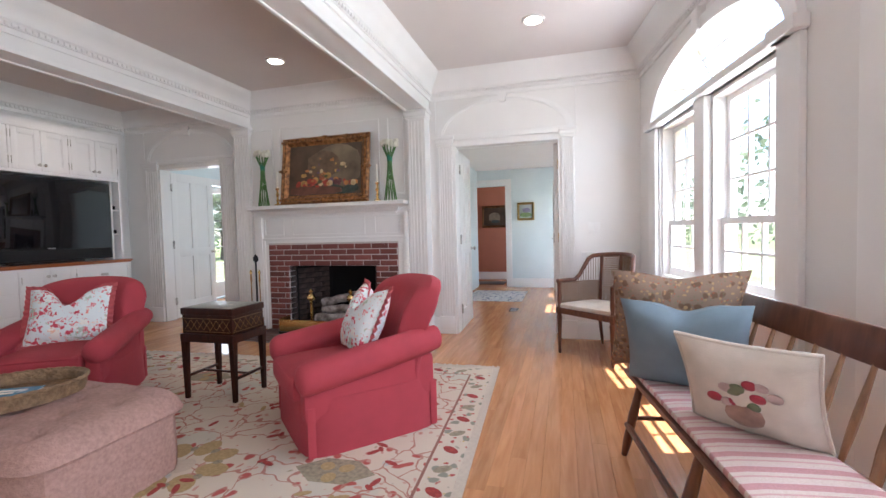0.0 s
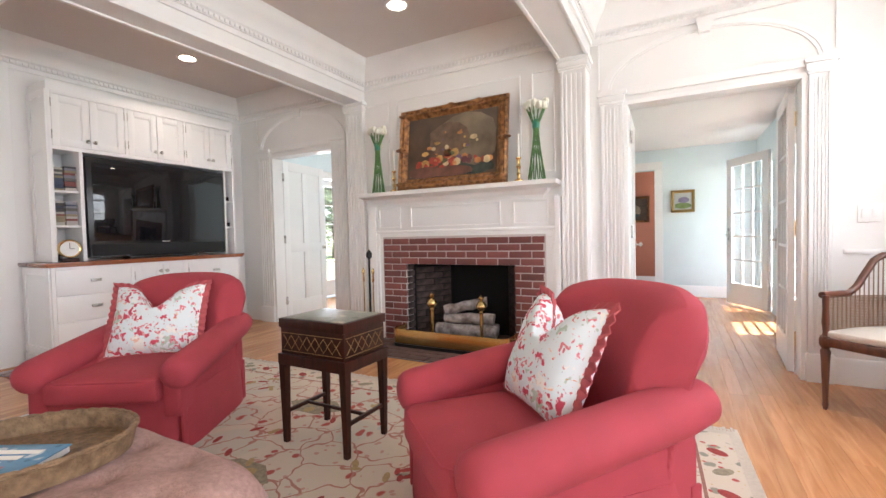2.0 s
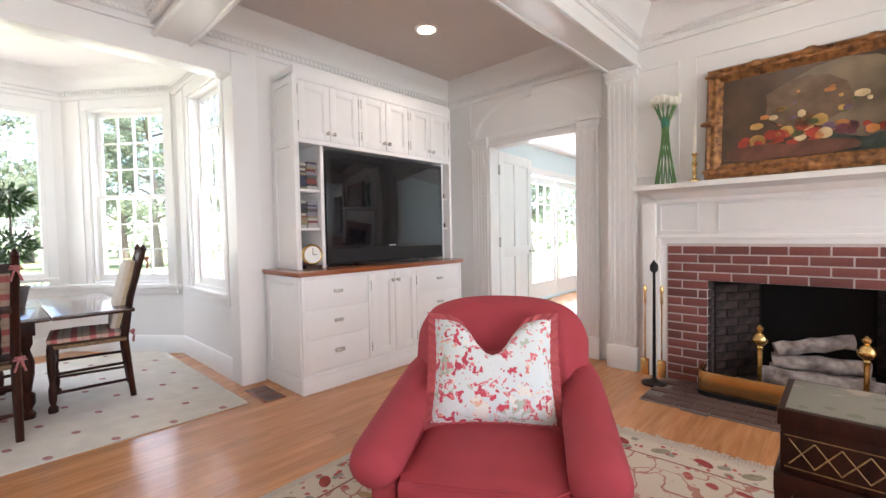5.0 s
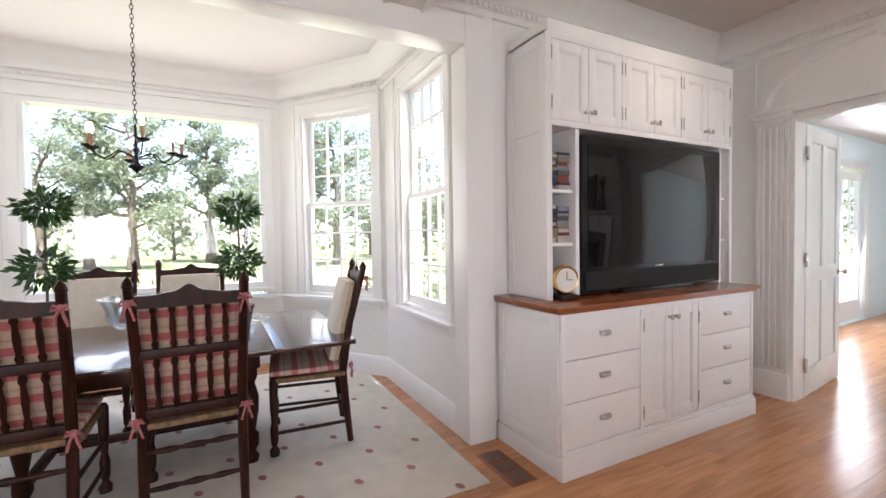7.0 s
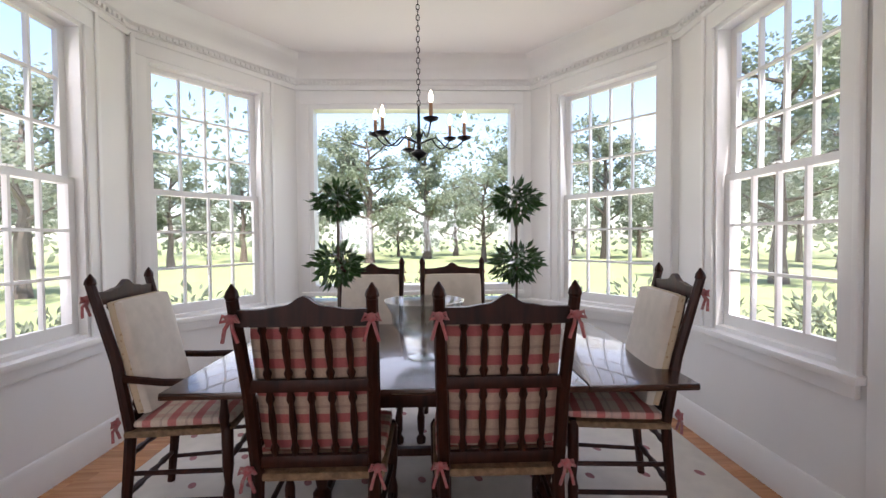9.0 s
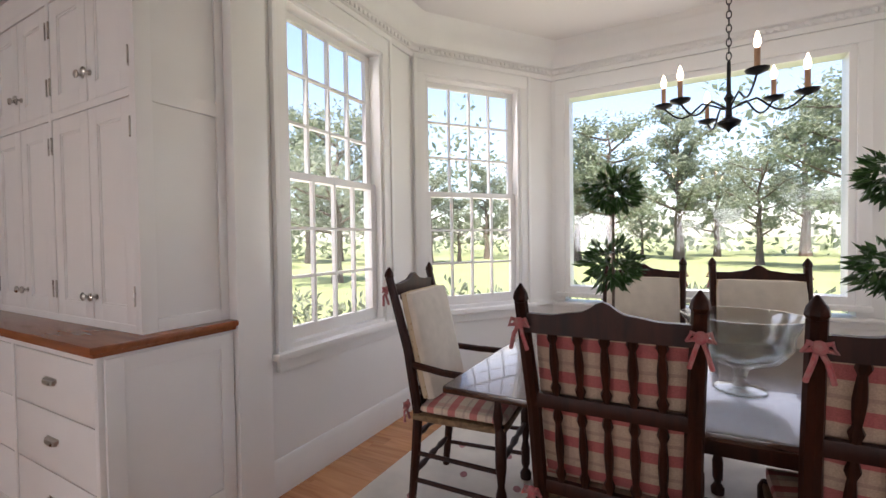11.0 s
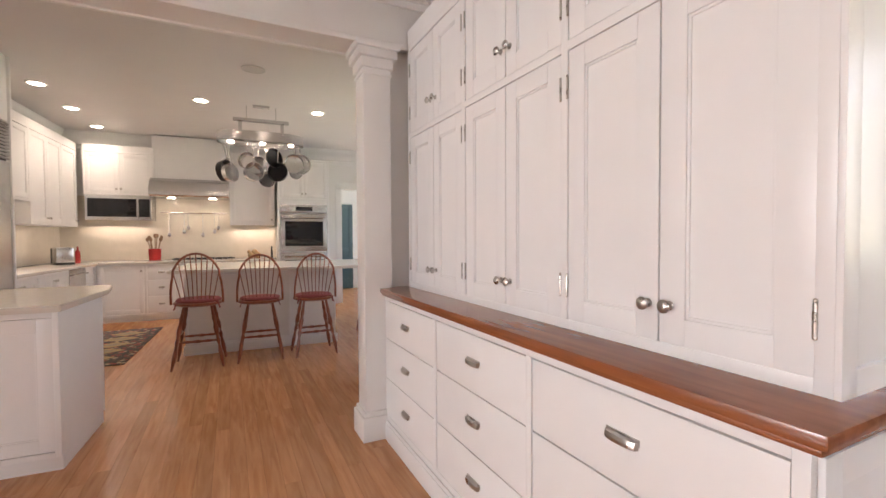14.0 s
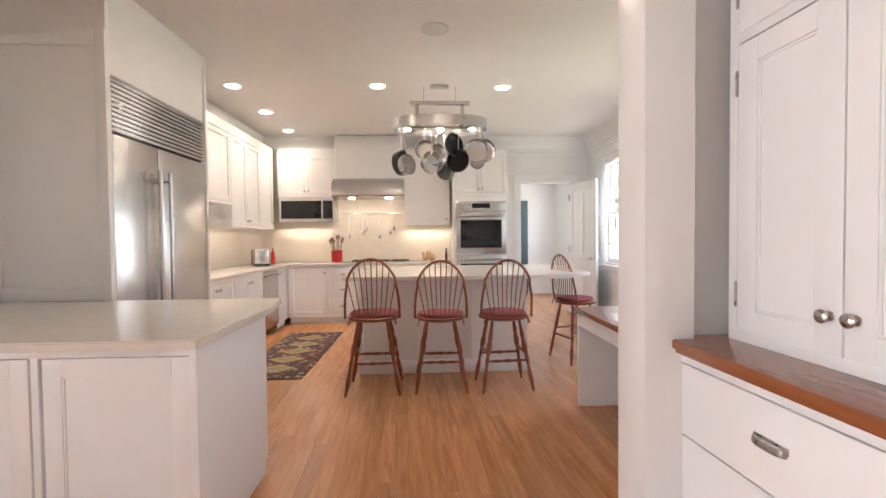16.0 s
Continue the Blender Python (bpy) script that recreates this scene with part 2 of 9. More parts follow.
def bm_sweep(bm, profile, path, closed=False):
    """A (depth, z) profile run along a plan path; depth goes to the right of the way."""
    pts = [Vector((p[0], p[1])) for p in path]
    n = len(pts)
    rings = []
    for i, p in enumerate(pts):
        d0 = (p - pts[(i - 1) % n]).normalized() if (closed or i > 0) else None
        d1 = (pts[(i + 1) % n] - p).normalized() if (closed or i < n - 1) else None
        d0, d1 = d0 or d1, d1 or d0
        n0, n1 = Vector((d0.y, -d0.x)), Vector((d1.y, -d1.x))
        mit = (n0 + n1).normalized()
        mit = mit / max(mit.dot(n0), 0.3)
        rings.append([bm.verts.new((p.x + mit.x * d, p.y + mit.y * d, z)) for d, z in profile])
    k = len(profile)
    for i in range(n if closed else n - 1):
        a, b = rings[i], rings[(i + 1) % n]
        for j in range(k):
            bm.faces.new((a[j], a[(j + 1) % k], b[(j + 1) % k], b[j]))
    if not closed:
        bm.faces.new(rings[0])
        bm.faces.new(list(reversed(rings[-1])))


def finish(bm, name, mat, smooth=True):
    bmesh.ops.recalc_face_normals(bm, faces=bm.faces)
    me = bpy.data.meshes.new(name)
    bm.to_mesh(me)
    bm.free()
    if smooth:
        me.shade_smooth()
        me.set_sharp_from_angle(angle=radians(38))
    me.materials.append(mat)
    return me


def part(name, bm, mat, parent, label="", smooth=True):
    ob = new(name, finish(bm, name, mat, smooth))
    if parent is not None:
        ob.parent = parent
    if label:
        ob["label"] = label
    return ob


def thing(name, m, label, category, group="", kind=""):
    ob = new(name)
    ob.matrix_world = ROOM[0] @ m
    return tagged(ob, label, category, group, kind)


def solid(name, bm, mat, label, category="", kind="", group=""):
    ob = part(name, bm, mat, None)
    ob.matrix_world = ROOM[0].copy()
    return tagged(ob, label, category, group, kind)


def pbox(name, lo, hi, mat, parent, bevel=0.003, label=""):
    bm = bmesh.new()
    bm_box(bm, lo, hi, bevel)
    return part(name, bm, mat, parent, label)


def wall_frame(p0, p1):
    """Local x along the wall, y outward, z up."""
    d = Vector((p1[0] - p0[0], p1[1] - p0[1], 0))
    a = math.atan2(d.y, d.x)
    return Matrix.Translation((p0[0], p0[1], 0)) @ Matrix.Rotation(a, 4, "Z"), d.length


def bm_wall(bm, length, height, thick, openings, z0=0.0, start=0.0):
    xs = sorted({start, length, *[o[0] for o in openings], *[o[1] for o in openings]})
    zs = sorted({z0, height, *[o[2] for o in openings], *[o[3] for o in openings]})
    for xa, xb in zip(xs, xs[1:]):
        run = None
        for za, zb in zip(zs, zs[1:]):
            hole = any(o[0] - 1e-5 <= xa and xb <= o[1] + 1e-5 and o[2] - 1e-5 <= za and zb <= o[3] + 1e-5 for o in openings)
            if hole:
                if run:
                    bm_box(bm, (xa, 0, run[0]), (xb, thick, run[1]))
                run = None
            else:
                run = (run[0], zb) if run else (za, zb)
        if run:
            bm_box(bm, (xa, 0, run[0]), (xb, thick, run[1]))
    bmesh.ops.remove_doubles(bm, verts=bm.verts, dist=1e-5)


def wall(name, p0, p1, height, thick, openings=(), mat=None, label="white painted plaster wall", z0=0.0):
    m, length = wall_frame(p0, p1)
    bm = bmesh.new()
    bm_wall(bm, length, height, thick, list(openings), z0)
    ob = solid(name, bm, mat or M_WALL, label, "wall", "structure")
    ob.matrix_world = ROOM[0] @ m
    return ob


# ---- plan ----
CEIL = 2.94
N, W, S = 4.74, -5.42, -9.75
EA = Vector((1.38, 4.74))
ED = Vector((0.13, -0.9915)).normalized()
BAYC = 0.37
BAY = [(W, BAYC - 1.88), (-6.92, BAYC - 1.88), (-7.98, BAYC - 1.09), (-7.98, BAYC + 1.09), (-6.92, BAYC + 1.88), (W, BAYC + 1.88)]
BAYHEAD = 2.48
KW, KE = -6.8, -1.2
LD = (-4.80, -3.776, 2.14)
RD = (-0.554, 0.578, 2.13)


def east(d):
    p = EA + ED * d
    return (p.x, p.y)


# ---- walls ----
wall("wall_north", (W, N), (1.5, N), CEIL + 0.1, 0.14, [(LD[0] - W, LD[1] - W, 0, LD[2]), (RD[0] - W, RD[1] - W, 0, RD[2]), (-2.66 - W, -1.48 - W, 0, 0.8)], label="white painted panelled wall with two openings")
wall("wall_west_a", (W, BAY[5][1] + 0.02), (W, N), CEIL + 0.1, 0.14)
wall("wall_west_b", (W, -4.1), (W, BAY[0][1] - 0.02), CEIL + 0.1, 0.14)
wall("wall_bay_header", (W, BAY[0][1] - 0.02), (W, BAY[5][1] + 0.02), CEIL + 0.1, 0.14, z0=BAYHEAD)
BAYWIN = []
for i, (a, b) in enumerate(zip(BAY, BAY[1:])):
    ln = (Vector(b) - Vector(a)).length
    op = {0: (0.29, 1.13, 0.72, 2.56), 1: (0.10, 0.99, 0.72, 2.56), 2: (0.11, 2.03, 0.72, 2.56), 3: (ln - 1.02, ln - 0.13, 0.72, 2.56), 4: (ln - 1.13, ln - 0.29, 0.72, 2.56)}[i]
    BAYWIN.append((a, b, op))
    wall("wall_bay_%d" % (i + 1), a, b, CEIL + 0.1, 0.16, [op], label="white painted bay wall round a window")

# east wall with the arched double window
AW0, AW1, AWC, AWR, SPRING, RISE = 0.54, 2.24, 1.39, 0.95, 2.11, 0.39
m_e, _ = wall_frame(east(0), east(8.0))
bm = bmesh.new()
# the last opening is unseen, added for the pantry's fill lamp
bm_wall(bm, 8.0, SPRING, 0.16, [(AW0, AW1, 0.72, 2.05), (2.95, 4.65, 0.72, 2.05), (6.2, 7.6, 0.72, 2.05)], 0.0, -0.2)
for xa, xb in ((-0.2, AWC - AWR), (AWC + AWR, 8.0)):
    bm_box(bm, (xa, 0, SPRING), (xb, 0.16, CEIL + 0.1))
ARCH = [(AWC - AWR * math.cos(math.pi * k / 24), SPRING + RISE * math.sin(math.pi * k / 24)) for k in range(25)]
for (xa, za), (xb, zb) in zip(ARCH, ARCH[1:]):
    vs = [bm.verts.new((x, y, z)) for y in (0, 0.16) for x, z in ((xa, za), (xb, zb), (xb, CEIL + 0.1), (xa, CEIL + 0.1))]
    for f in ((0, 1, 2, 3), (7, 6, 5, 4), (0, 4, 5, 1), (2, 6, 7, 3)):
        bm.faces.new([vs[k] for k in f])
ob = solid("wall_east", bm, M_WALL, "white painted wall with an arched double window", "wall", "structure")
ob.matrix_world = m_e
pe = east(8.0)
wall("wall_south_east", pe, (-1.40, pe[1]), CEIL + 0.1, 0.14)
ROOM[0] = KITCHEN
wall("wall_kitchen_return", (KE, -2.6), (KE, S), CEIL + 0.1, 0.14)
wall("wall_kitchen_west", (KW, S), (KW, -3.9), CEIL + 0.1, 0.14, [(-9.1 - S, -8.25 - S, 0.85, 2.42), (-7.2 - S, -5.4 - S, 0.85, 2.42)])
wall("wall_kitchen_stub", (W - 0.14, -3.9), (KW - 0.14, -3.9), CEIL + 0.1, 0.14)
KD = (-6.45, -5.60, 2.2)
wall("wall_kitchen_south", (KE + 0.14, S), (KW - 0.14, S), CEIL + 0.1, 0.14, [(KE + 0.14 - KD[1], KE + 0.14 - KD[0], 0, KD[2])])
ROOM[0] = HERE

# rooms beyond the openings: a blue sunroom to each side, a terracotta room, a back hall
wall("wall_sunroom_west", (-5.62, N + 0.14), (-5.98, 11.1), 2.75, 0.12, [(1.1, 4.3, 0.02, 2.15)], M_BLUE, "pale blue painted wall with french doors")
wall("wall_sunroom_north", (-6.1, 11.1), (-2.9, 11.1), 2.75, 0.12, [], M_BLUE, "pale blue painted wall")
wall("wall_sunroom_east", (-2.9, 11.1), (-2.9, N + 0.14), 2.75, 0.12, [], M_BLUE, "pale blue painted wall")
wall("wall_hall_west", (-1.12, N + 0.14), (-1.12, 8.9), 2.75, 0.12, [], M_BLUE, "pale blue painted wall")
wall("wall_hall_north", (-2.4, 8.9), (1.4, 8.9), 2.75, 0.12, [(1.2, 1.87, 0, 2.09)], M_BLUE, "pale blue painted wall with a doorway")
wall("wall_hall_east", (0.86, 8.9), (0.86, N + 0.14), 2.75, 0.12, [(0.35, 1.25, 0.02, 2.08), (1.75, 2.65, 0.02, 2.08)], M_BLUE, "pale blue painted wall with glazed doors")
wall("wall_terracotta", (-2.4, 10.3), (0.4, 10.3), 2.75, 0.12, [], M_TERRA, "matt terracotta painted wall")
wall("wall_terracotta_side", (-2.4, 9.02), (-2.4, 10.3), 2.75, 0.12, [], M_TERRA, "matt terracotta painted wall")
# its opening is made up, unseen, and only lets the fill lamp in
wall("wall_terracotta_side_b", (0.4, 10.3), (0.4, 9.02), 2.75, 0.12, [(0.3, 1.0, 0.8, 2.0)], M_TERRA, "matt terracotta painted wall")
M_TEAL = material("dark_teal_paint", (0.05, 0.10, 0.11), 0.4, vary=0.05)
ROOM[0] = KITCHEN
wall("wall_back_hall", (-4.9, S - 2.6), (-7.4, S - 2.6), 2.75, 0.12)
wall("wall_back_hall_a", (-5.2, S - 0.14), (-5.2, S - 2.6), 2.75, 0.12)
wall("wall_back_hall_b", (-6.95, S - 2.6), (-6.95, S - 0.14), 2.75, 0.12, [(1.2, 2.2, 0.85, 2.2)])
ROOM[0] = HERE


def slab(name, pts, z, t, mat, label, category):
    bm = bmesh.new()
    lo = [bm.verts.new((x, y, z)) for x, y in pts]
    hi = [bm.verts.new((x, y, z + t)) for x, y in pts]
    bm.faces.new(list(reversed(lo)))
    bm.faces.new(hi)
    n = len(pts)
    for i in range(n):
        bm.faces.new((lo[i], lo[(i + 1) % n], hi[(i + 1) % n], hi[i]))
    return solid(name, bm, mat, label, category, "structure")


e8 = east(8.0)
MAIN = [(W - 0.07, -3.85), (W - 0.07, N + 0.07), (1.45, N + 0.07), (e8[0] + 0.1, e8[1]), (-1.3, e8[1]), (-1.3, -3.85)]
slab("ceiling", MAIN, CEIL, 0.14, M_CEIL_TAN, "flat warm white painted ceiling", "ceiling")
ROOM[0] = KITCHEN
slab("ceiling_kitchen", [(KE + 0.1, S - 0.07), (KW - 0.07, S - 0.07), (KW - 0.07, -3.62), (KE + 0.1, -3.62)], CEIL, 0.14, M_CEIL, "flat white painted kitchen ceiling", "ceiling")
ROOM[0] = HERE
slab("ceiling_bay", [BAY[0], (BAY[1][0] - 0.08, BAY[1][1] - 0.08), (BAY[2][0] - 0.08, BAY[2][1]), (BAY[3][0] - 0.08, BAY[3][1]), (BAY[4][0] - 0.08, BAY[4][1] + 0.08), BAY[5]], CEIL, 0.14, M_CEIL, "white painted ceiling of the bay", "ceiling")
slab("ceiling_sunroom", [(-6.1, N + 0.14), (-2.3, N + 0.14), (-2.3, 11.2), (-6.1, 11.2)], 2.62, 0.1, M_CEIL, "white painted sunroom ceiling", "ceiling")
slab("ceiling_hall", [(-2.3, N + 0.14), (1.2, N + 0.14), (1.2, 10.4), (-2.3, 10.4)], 2.42, 0.1, M_CEIL, "white painted hall ceiling", "ceiling")
ROOM[0] = KITCHEN
slab("ceiling_back_hall", [(-7.1, S - 2.7), (-5.0, S - 2.7), (-5.0, S - 0.14), (-7.1, S - 0.14)], 2.6, 0.1, M_CEIL, "white painted hall ceiling", "ceiling")
ROOM[0] = HERE
FLOOR = slab("floor", [(-8.15, BAY[0][1] - 0.2), (-8.15, 2.6), (-6.1, 2.6), (-6.1, 11.2), (1.5, 11.2), (1.5, 5.0), (e8[0] + 0.1, e8[1] - 0.1), (KE, e8[1] - 0.1), (KE, S - 2.7), (-7.6, S - 2.7), (-7.6, -3.8), (W - 0.2, -3.8)], -0.14, 0.125, M_GAP, "oak strip floor with fine dark joints", "floor")

# ---- mouldings ----
CROWN = [(0.0, 2.66), (0.018, 2.66), (0.018, 2.70), (0.03, 2.705), (0.03, 2.735), (0.05, 2.75), (0.06, 2.79), (0.10, 2.85), (0.135, 2.885), (0.14, 2.91), (0.16, 2.94), (0.0, 2.94)]


def crown(name, path, closed=False, dz=0.0, dentil=True):
    bm = bmesh.new()
    bm_sweep(bm, [(d, z + dz) for d, z in CROWN], path, closed)
    ob = solid(name, bm, M_TRIM, "white painted crown moulding with dentils", "trim", "structure")
    if dentil:
        bm = bmesh.new()
        n = len(path)
        for i in range(n if closed else n - 1):
            a, b = Vector(path[i]), Vector(path[(i + 1) % n])
            d = (b - a)
            ln = d.length
            d.normalize()
            r = Vector((d.y, -d.x))
            k = int((ln - 0.08) / 0.042)
            for j in range(k):
                p = a + d * (0.06 + j * 0.042)
                q = p + d * 0.022
                vs = [bm.verts.new((c.x + r.x * o, c.y + r.y * o, z + dz)) for o in (0.028, 0.046) for c in (p, q) for z in (2.708, 2.732)]
                for f in ((0, 1, 3, 2), (4, 6, 7, 5), (0, 4, 5, 1), (2, 3, 7, 6), (0, 2, 6, 4), (1, 5, 7, 3)):
                    bm.faces.new([vs[t] for t in f])
        o2 = part("dentil_row", bm, M_TRIM, ob, smooth=False)
        o2["kind"] = "stuff"
    return ob


BL, BR = -3.29, -0.95
BW = 0.11
BB = 2.54
BY = 1.83
crown("crown_moulding", [(W, BY + 0.12), (W, N), (BL - BW, N), (BL - BW, BY + 0.12)], True)
crown("crown_moulding", [(BL + BW, -3.70), (BL + BW, 4.62), (BR - BW, 4.62), (BR - BW, -3.70)], True)
crown("crown_moulding", [(BR + BW, -3.70), (BR + BW, N), east(0), east(7.9), (e8[0] - 0.1, -3.70)])
crown("crown_moulding", [(W, -3.70), (W, BY - 0.12), (BL - BW, BY - 0.12), (BL - BW, -3.70)], True)
crown("crown_moulding", [(a, b) for a, b in BAY] , True, 0.0)
ROOM[0] = KITCHEN
crown("crown_moulding", [(KW, S), (KW, -3.9), (W, -3.80), (KE, -3.80), (KE, S)], True, dentil=False)
ROOM[0] = HERE

BASEB = [(0.0, 0.0), (0.022, 0.0), (0.022, 0.13), (0.016, 0.145), (0.016, 0.165), (0.006, 0.18), (0.0, 0.18)]


def run_trim(name, profile, path, label):
    bm = bmesh.new()
    bm_sweep(bm, profile, path)
    return solid(name, bm, M_TRIM, label, "trim", "structure")


LB = "white painted skirting board"
run_trim("baseboard", BASEB, [BAY[0], BAY[1], BAY[2], BAY[3], BAY[4], BAY[5], (W, BAY[5][1] + 0.17)], LB)
run_trim("baseboard", BASEB, [(0.74, N), east(0), east(8.0)], LB)
run_trim("baseboard", BASEB, [(-0.86, N), (-0.77, N)], LB)
ROOM[0] = KITCHEN
run_trim("baseboard", BASEB, [(KW, S), (KW, -3.95)], LB)
ROOM[0] = HERE
run_trim("baseboard", BASEB, [(-2.3, 5.0), (-2.3, 8.9), (-1.3, 8.9)], LB)
run_trim("baseboard", BASEB, [(-0.42, 8.9), (0.86, 8.9)], LB)
run_trim("baseboard", BASEB, [(-5.95, 11.1), (-2.9, 11.1), (-2.9, 5.0)], LB)
run_trim("baseboard", BASEB, [(-2.0, 10.3), (0.3, 10.3)], LB)
# window stool rail that runs round the bay
RAIL = [(0.0, 0.645), (0.012, 0.645), (0.018, 0.665), (0.018, 0.685), (0.05, 0.695), (0.055, 0.71), (0.05, 0.72), (0.0, 0.72)]
run_trim("chair_rail", RAIL, [BAY[0], BAY[1], BAY[2], BAY[3], BAY[4], BAY[5]][1:5], "white moulded rail below the bay windows")
PANEL_RAIL = [(0.0, 0.90), (0.012, 0.90), (0.016, 0.915), (0.012, 0.93), (0.0, 0.93)]
run_trim("wall_panel_moulding", PANEL_RAIL, [(0.80, N), (1.24, N)], "thin white panel moulding")


# ---- beams, header, pilasters ----
def boxed_beam(name, lo, hi, label):
    bm = bmesh.new()
    bm_box(bm, lo, hi, 0.004)
    ax = 1 if hi[1] - lo[1] > hi[0] - lo[0] else 0
    for s in (-1, 1):
        l2, h2 = list(lo), list(hi)
        o = 1 - ax
        if s < 0:
            l2[o], h2[o] = lo[o] - 0.016, lo[o] + 0.012
        else:
            l2[o], h2[o] = hi[o] - 0.012, hi[o] + 0.016
        l2[2], h2[2] = lo[2] - 0.012, lo[2] + 0.022
        bm_box(bm, l2, h2, 0.006)
    return solid(name, bm, M_TRIM, label, "beam", "structure")


boxed_beam("ceiling_beam", (BL - BW, -3.70, BB), (BL + BW, N - 0.02, CEIL), "white boxed ceiling beam with mouldings")
boxed_beam("ceiling_beam", (BR - BW, -3.70, BB), (BR + BW, N - 0.02, CEIL), "white boxed ceiling beam with mouldings")
boxed_beam("ceiling_beam", (W, BY - 0.11, 2.60), (BL - BW, BY + 0.11, CEIL), "white boxed cross beam with mouldings")
boxed_beam("kitchen_header", (W, -3.92, 2.41), (e8[0] - 0.05, -3.70, CEIL), "white boxed header over the kitchen opening")
bm = bmesh.new()
bm_box(bm, (W - 0.01, -3.91, 0), (-4.86, -3.758, 2.41))
solid("wall_post_stub", bm, M_WALL, "short white wall behind the cupboards", "wall", "structure")


def pilaster(x0, x1, yback, yfront, top, name="fluted_pilaster"):
    """A flat fluted pilaster on plinth and cap, facing -y."""
    t = thing(name, pose((x0 + x1) / 2, yback, 0), "white fluted wooden pilaster with plinth and cap", "pilaster", "pilasters", "structure")
    w, d = (x1 - x0) / 2, yback - yfront
    pbox("plinth", (-w - 0.012, -d - 0.014, 0), (w + 0.012, 0, 0.2), M_TRIM, t, 0.006)
    bm = bmesh.new()
    n = 4
    step = (2 * w - 0.05) / n
    bm_box(bm, (-w, -d + 0.01, 0.2), (w, 0, top - 0.09))
    bm_box(bm, (-w, -d, 0.2), (-w + 0.025, -d + 0.012, top - 0.09), 0.003)
    bm_box(bm, (w - 0.025, -d, 0.2), (w, -d + 0.012, top - 0.09), 0.003)
    for k in range(n):
        x = -w + 0.025 + step * (k + 0.5)
        bm_box(bm, (x - step * 0.27, -d, 0.24), (x + step * 0.27, -d + 0.012, top - 0.13), 0.006)
    part("shaft", bm, M_TRIM, t)
    bm = bmesh.new()
    for k, (o, za, zb) in enumerate(((0.008, top - 0.10, top - 0.08), (0.016, top - 0.08, top - 0.03), (0.03, top - 0.03, top))):
        bm_box(bm, (-w - o, -d - o, za), (w + o, 0, zb), 0.004)
    part("cap", bm, M_TRIM, t)
    return t


pilaster(-3.41, -3.18, N, 4.57, BB)
pilaster(-1.06, -0.85, N, 4.57, BB)
# door pilasters beside the two openings
pilaster(LD[0] - 0.25, LD[0] - 0.03, N, N - 0.03, 2.24, "door_pilaster")
pilaster(LD[1] + 0.03, LD[1] + 0.22, N, N - 0.03, 2.24, "door_pilaster")
pilaster(RD[0] - 0.20, RD[0] - 0.03, N, N - 0.03, 2.24, "door_pilaster")
pilaster(RD[1] + 0.03, RD[1] + 0.16, N, N - 0.03, 2.24, "door_pilaster")


def door_arch(x0, x1, zs, rise):
    """A raised segmental arch with keystone over an opening."""
    t = thing("arch_moulding", pose((x0 + x1) / 2, N, 0), "white raised arch moulding with a keystone", "arch", "arches", "structure")
    w = (x1 - x0) / 2
    bm = bmesh.new()
    for r0, r1, dep in ((1.0, 0.93, 0.02), (0.93, 0.90, 0.012)):
        prev = None
        for k in range(33):
            a = math.pi * k / 32
            ring = [bm.verts.new((-math.cos(a) * w * r, y, zs + math.sin(a) * rise * r)) for r in (r0, r1) for y in (0.0, -dep)]
            if prev:
                for f in ((0, 1), (1, 3), (3, 2), (2, 0)):
                    bm.faces.new((prev[f[0]], prev[f[1]], ring[f[1]], ring[f[0]]))
            prev = ring
    part("arch_band", bm, M_TRIM, t)
    bm = bmesh.new()
    vs = [bm.verts.new((x, y, z)) for y in (0, -0.04) for x, z in ((-0.035, zs + rise * 0.84), (0.035, zs + rise * 0.84), (0.06, zs + rise * 1.1), (-0.06, zs + rise * 1.1))]
    for f in ((0, 1, 2, 3), (7, 6, 5, 4), (0, 4, 5, 1), (1, 5, 6, 2), (2, 6, 7, 3), (3, 7, 4, 0)):
        bm.faces.new([vs[k] for k in f])
    part("keystone", bm, M_TRIM, t)
    pbox("lintel", (-w, -0.03, zs - 0.045), (w, 0, zs + 0.02), M_TRIM, t, 0.006)
    for sx in (-1, 1):
        pbox("panel_strip", (sx * (w + 0.02) - 0.006, -0.012, zs + 0.05), (sx * (w + 0.02) + 0.006, 0, zs + rise + 0.06), M_TRIM, t, 0.003)


door_arch(LD[0] - 0.25, LD[1] + 0.22, 2.24, 0.40)
door_arch(RD[0] - 0.20, RD[1] + 0.16, 2.24, 0.40)


def jamb(name, x0, x1, top):
    t = thing(name, pose(0, 0, 0), "white painted door lining", "door frame", "", "structure")
    pbox("jamb", (x0 - 0.028, N - 0.012, 0), (x0 + 0.006, N + 0.155, top - 0.006), M_TRIM, t, 0.003)
    pbox("jamb", (x1 - 0.006, N - 0.012, 0), (x1 + 0.028, N + 0.155, top - 0.006), M_TRIM, t, 0.003)
    pbox("head", (x0 - 0.028, N - 0.012, top - 0.006), (x1 + 0.028, N + 0.155, top + 0.028), M_TRIM, t, 0.003)


jamb("door_lining", LD[0], LD[1], LD[2])
jamb("door_lining", RD[0], RD[1], RD[2])


# ---- windows ----
def bar(bm, lo, hi):
    bm_box(bm, lo, hi)


